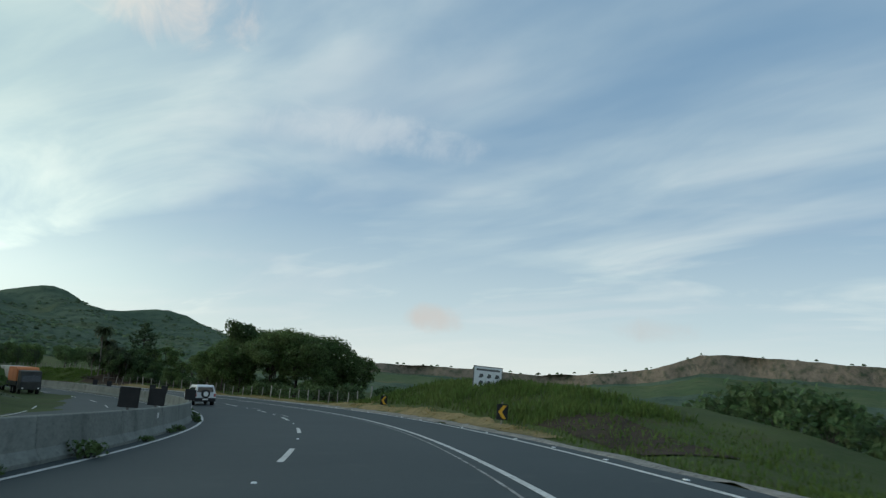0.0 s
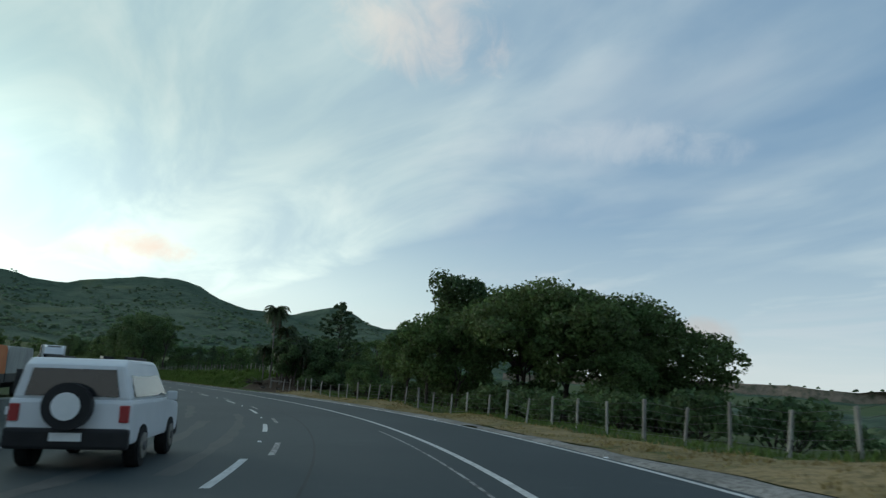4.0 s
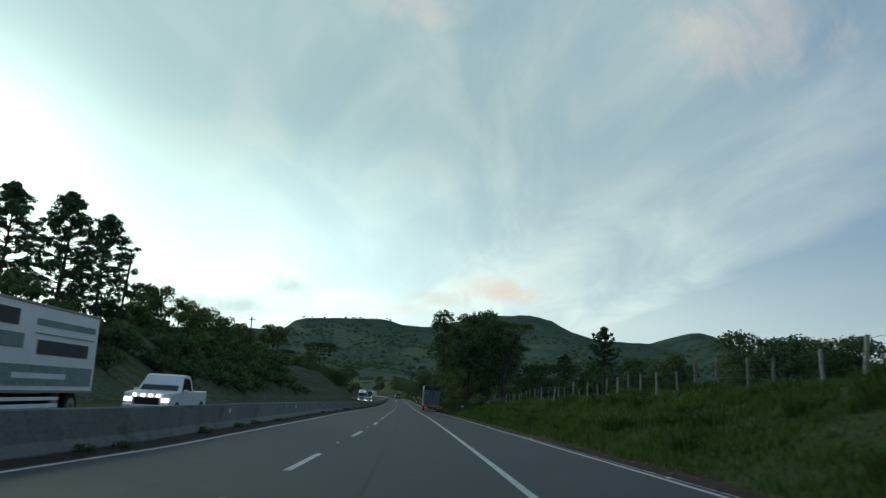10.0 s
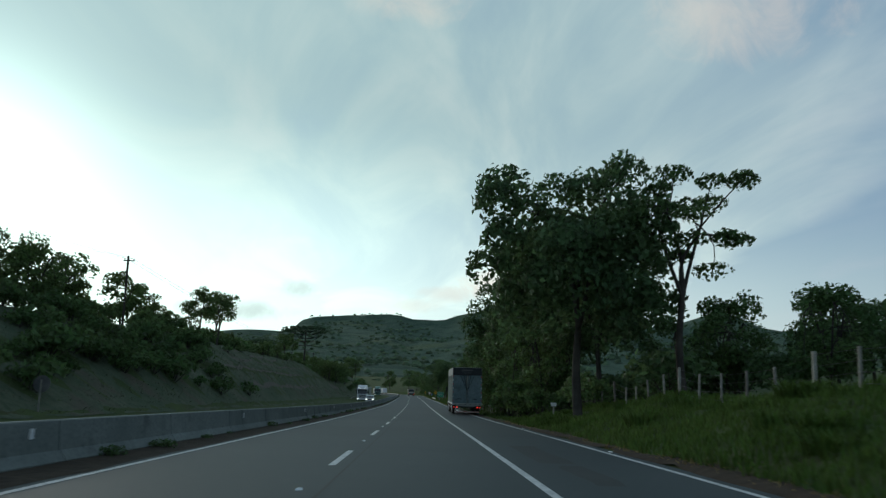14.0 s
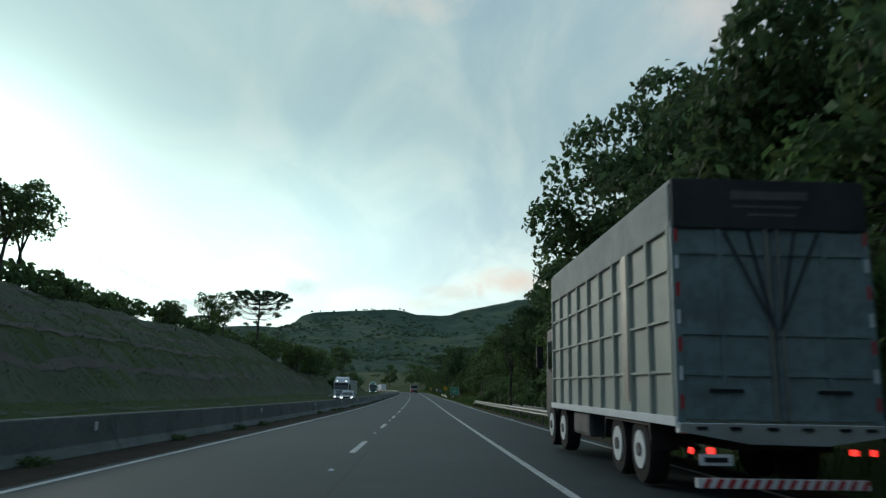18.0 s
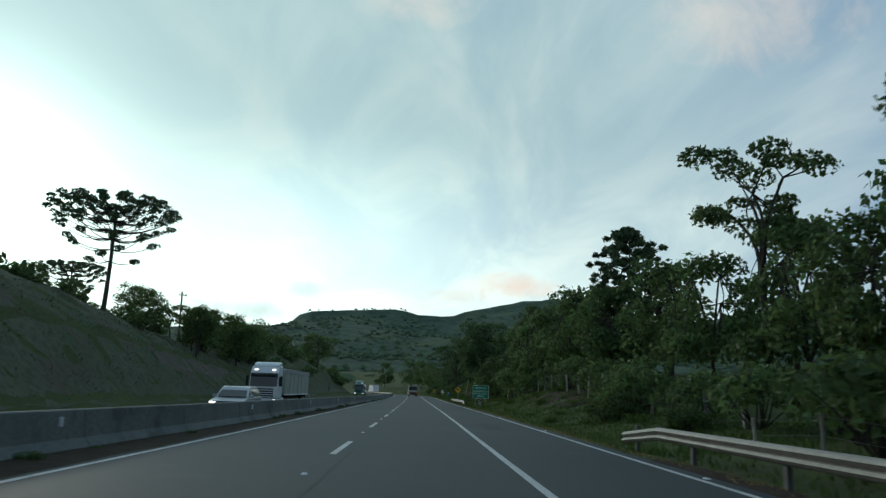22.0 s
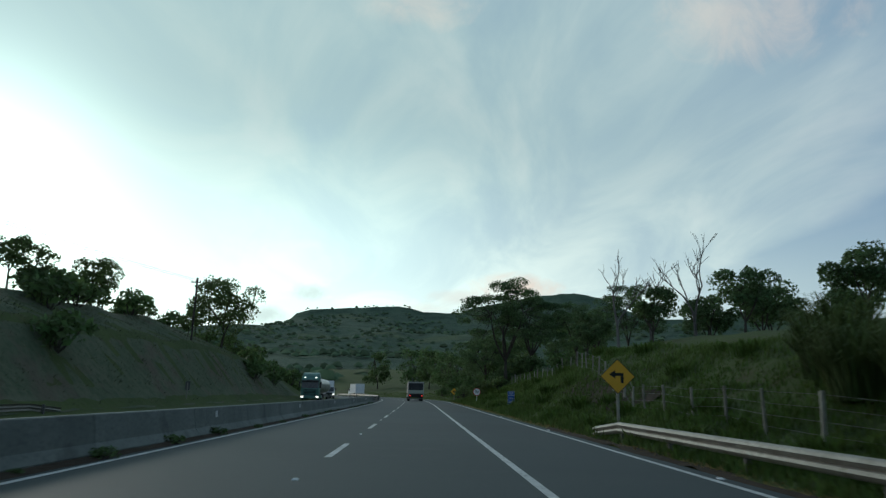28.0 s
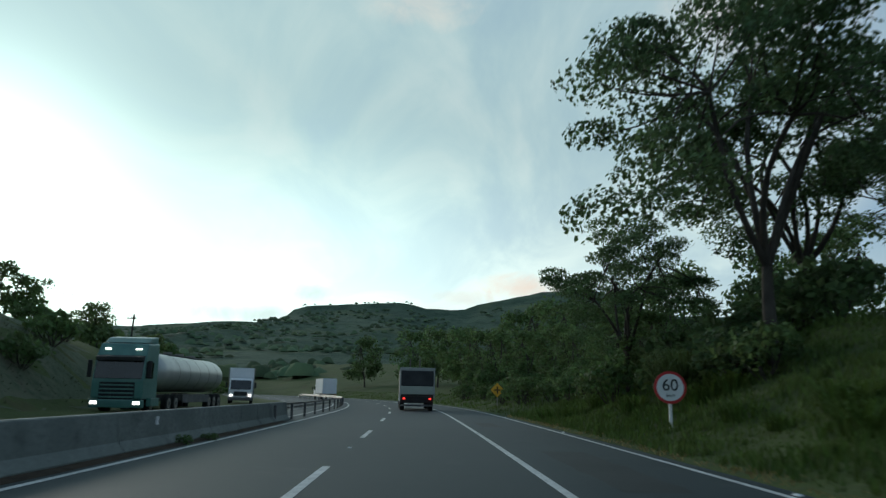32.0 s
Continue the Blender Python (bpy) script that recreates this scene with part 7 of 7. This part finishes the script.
tall_clump = grass_clump("cane_grass", "tall arching cane grass on the bank", 40, 2.2, 1.8, 520, GRASS_TALL, 0.6)
put(tall_clump, (427, 12.2, 0, 0.8), (429.5, 12.9, 60, 0.85), (425, 12.6, 120, 0.85), (423, 11.6, 300, 0.7), (431, 14, 20, 0.8), (500.5, 10.4, 100, 0.8), (502.6, 10.9, 190, 0.75))
# tussocks that break up the banks
tussock = grass_clump("grass_tussock", "knee-high tussock of green grass on the bank", 41, 0.55, 1.0, 140, GRASS_FRESH, 0.8)
put(tussock, *[(rng.uniform(142, 238), 7.9 + 5.2 * rng.random(), rng.uniform(0, 360), rng.uniform(0.5, 1.1)) for _ in range(110)])
put(copy_thing(tussock, Matrix()), *[(rng.uniform(410, 516), 7.8 + 6.2 * rng.random(), rng.uniform(0, 360), rng.uniform(0.55, 1.25)) for _ in range(110)])
put(copy_thing(tussock, Matrix()), *[(rng.uniform(334, 408), 8.2 + 5.0 * rng.random(), rng.uniform(0, 360), rng.uniform(0.4, 0.8)) for _ in range(40)])
# undergrowth behind the bend's fence and under the roadside group
put(copy_thing(scrub, Matrix()), *[(s + rng.uniform(-0.8, 0.8), rng.uniform(14.0, 17), rng.uniform(0, 360), rng.uniform(0.5, 0.75)) for s in [88 + 2.1 * k for k in range(21)]])
put(copy_thing(scrub, Matrix()), *[(s + rng.uniform(-0.8, 0.8), rng.uniform(18, 30), rng.uniform(0, 360), rng.uniform(0.6, 0.95)) for s in [84 + 2.6 * k for k in range(20)]])
put(copy_thing(scrub, Matrix()), *[(s + rng.uniform(-1, 1), rng.uniform(14.5, 24), rng.uniform(0, 360), rng.uniform(0.6, 1.0)) for s in [232 + 2.4 * k for k in range(22)]])
put(copy_thing(scrub, Matrix()), *[(s, u, s * 77 % 360, k) for s, u, k in ((30, 22, 0.8), (38, 27, 1.2), (44, 31, 1.4), (34, 31, 1.2), (50, 36, 1.6), (40, 38, 1.5), (28, 27, 0.9), (56, 42, 1.8), (48, 44, 1.8), (36, 44, 1.5), (62, 50, 1.9), (26, 36, 1.1))])
put(copy_thing(scrub, Matrix()), *[(s, u, s * 51 % 360, k) for s, u, k in ((129, 12.5, 0.55), (131, 14.5, 0.7), (133.5, 13.6, 0.75), (136, 14.8, 0.8), (138.5, 14.5, 0.75), (141, 16.5, 0.8), (127, 14, 0.6), (134, 17, 0.9), (143, 19, 0.8), (130, 18, 0.9), (132, 20, 0.7), (137, 18.5, 0.75), (140, 22, 0.8), (127, 21, 0.6), (128.5, 11.6, 0.45))])
# brushy ridge line along the top of the cut slope
put(copy_thing(shrub, Matrix()), *[(s + rng.uniform(-1.5, 1.5), rng.uniform(-33, -27), rng.uniform(0, 360), rng.uniform(0.7, 1.3)) for s in [268 + 3.2 * k for k in range(42)]])
# brush that covers the cut slope before the tall pines and after the ledges
put(copy_thing(shrub, Matrix()), *[(s + rng.uniform(-1, 1), rng.uniform(-26, -18), rng.uniform(0, 360), rng.uniform(0.5, 0.95)) for s in [150 + 1.9 * k for k in range(58)]])
put(copy_thing(shrub, Matrix()), *[(s + rng.uniform(-1, 1), rng.uniform(-26, -17.2), rng.uniform(0, 360), rng.uniform(0.45, 0.9)) for s in [206 + 1.05 * k for k in range(70)]])
# thickets behind the palms and under the open trees at the end
put(copy_thing(scrub, Matrix()), *[(s, u, s * 71 % 360, k) for s, u, k in ((137.5, 13, 0.9), (134.5, 12.8, 0.8), (132, 13.4, 0.85), (141, 15, 0.75), (144, 16.5, 0.75), (147, 18, 0.75), (498, 11.2, 0.6), (500.5, 12.6, 0.75), (503, 11, 0.6), (505.5, 12.4, 0.75), (499, 15, 0.8), (503, 15.5, 0.9))])
put(copy_thing(edge, Matrix()), *[(s + rng.uniform(-0.5, 0.5), rng.uniform(12.6, 14.6), rng.uniform(0, 360), rng.uniform(0.4, 0.7)) for s in [356 + 1.8 * k for k in range(16)]])
# trees behind the roadside group and low growth under the spreading canopy
put(copy_thing(wall, Matrix()), *[(s, u, s * 47 % 360, k) for s, u, k in ((244, 23, 0.78), (240, 28, 0.8), (238, 33, 0.85), (250, 20.5, 0.8), (246, 30, 0.85), (234, 36, 0.8), (237, 19.5, 0.72), (232, 23, 0.72), (227, 25.5, 0.72), (222, 28.5, 0.75), (216, 31, 0.75))])
put(copy_thing(scrub, Matrix()), *[(s, u, s * 83 % 360, k) for s, u, k in ((92, 19.5, 0.8), (95, 22, 0.9), (98, 17.8, 0.75), (89, 22.5, 0.9), (101, 20, 0.9), (105, 18.5, 0.8), (94, 26, 1.0), (87, 27, 1.0), (99, 25, 1.0), (91, 30, 1.1), (104, 28, 0.9), (108, 31, 1.0), (100, 26, 0.8), (112, 33, 1.0), (104, 34, 1.1), (96, 27, 0.8), (109, 25, 0.8), (101, 31, 0.9))])

# ---- grass ----
def meadow(name, label, areas, per_m2, tall, material, seed, lean=0.4, wide=0.02, cap=26000):
    """Blades of grass scattered over stretches of the roadside."""
    nr = np.random.default_rng(seed)
    verts, faces = [], []
    for s0, s1, u0, u1 in areas:
        n = min(cap, int((s1 - s0) * (u1 - u0) * per_m2))
        for s, u in zip(nr.uniform(s0, s1, n), nr.uniform(u0, u1, n)):
            p = spot(s, u, rise(s, u) - 0.03)
            thick = 0.75 + 0.55 * noise.noise(Vector((p.x * 0.4, p.y * 0.4, 8))) + 0.6 * noise.noise(Vector((p.x * 1.5, p.y * 1.5, 2)))
            h = tall * nr.uniform(0.6, 1.15) * max(0.3, thick)
            a = nr.uniform(0, 6.283)
            w = wide * nr.uniform(0.7, 1.5)
            dx, dy, l = math.cos(a), math.sin(a), h * lean * nr.uniform(0.2, 1.4)
            o = len(verts)
            verts += [(p.x - dy * w, p.y + dx * w, p.z), (p.x + dy * w, p.y - dx * w, p.z), (p.x + dx * l * 0.4 + dy * w * 0.6, p.y + dy * l * 0.4 - dx * w * 0.6, p.z + h * 0.65), (p.x + dx * l, p.y + dy * l, p.z + h)]
            faces.append((o, o + 1, o + 2, o + 3))
    return tagged(mesh_ob(name, verts, faces, material), label, "grass", kind="stuff")


meadow("mound_grass", "tall green grass on the roadside mound", [(30, 64, 8.5, 16)], 45, 0.55, GRASS_BLADE, 51, wide=0.03)
meadow("dry_grass", "straw-coloured mown grass along the fence", [(60, 128, 7.5, 10.2), (27, 62, 7.4, 8.3)], 60, 0.16, GRASS_DRY, 52, 0.8)
meadow("verge_grass", "short green grass beyond the verge", [(-6, 30, 7.8, 17), (60, 126, 9.8, 13)], 22, 0.28, GRASS_BLADE, 53, wide=0.025)
meadow("bank_grass", "thick green grass covering the roadside bank", [(138, 190, 7.2, 13.5), (190, 240, 7.2, 13.0)], 115, 0.34, GRASS_FRESH, 54, wide=0.02, cap=38000)
meadow("wood_edge_grass", "dark green grass along the wood", [(240, 336, 7.6, 11.0)], 14, 0.3, GRASS_BLADE, 55, wide=0.028)
meadow("open_verge_grass", "mown green grass between road and woods", [(332, 408, 7.1, 14.0)], 55, 0.22, GRASS_BLADE, 56, wide=0.022, cap=30000)
meadow("fringe_grass", "short yellowish grass at the edge of the asphalt", [(138, 244, 7.0, 7.7), (300, 520, 6.98, 7.5)], 75, 0.12, GRASS_DRY, 60, 0.9, wide=0.014)
meadow("steep_bank_grass", "long green grass on the steep bank", [(408, 432, 7.2, 15), (432, 480, 7.1, 14.5), (480, 520, 7.2, 15)], 85, 0.36, GRASS_BLADE, 57, wide=0.022, cap=32000)
meadow("slope_grass", "coarse grass on the cut slope, colour paled for glare haze", [(80, 270, -27, -16), (270, 400, -26, -16), (400, 520, -27, -16)], 17.0, 0.2, GRASS_HAZED, 58, 0.9, wide=0.022, cap=34000)
meadow("far_verge_grass", "green grass along the wood ahead", [(520, 640, 7.2, 14)], 7, 0.35, GRASS_BLADE, 59, wide=0.04)


def weeds(seed=61):
    """Weeds rooted at the foot of the barrier."""
    rng = random.Random(seed)
    first = bush("barrier_weed", "dark weeds growing at the foot of the concrete barrier", 62, 0.34, 0.5, 0.075, 170, LEAF, 6)
    for i in range(112):
        s = -4 + 4.5 * i + rng.uniform(-2.2, 2.2)
        m = stand(s, bar_u(s) + rng.uniform(0.36, 0.62), 0.0, rng.uniform(0, 360), rng.uniform(0.35, 1.0) * (1.1 if s < 120 else 0.7))
        ob = first if i == 0 else copy_thing(first, m)
        ob.matrix_basis = m


weeds()
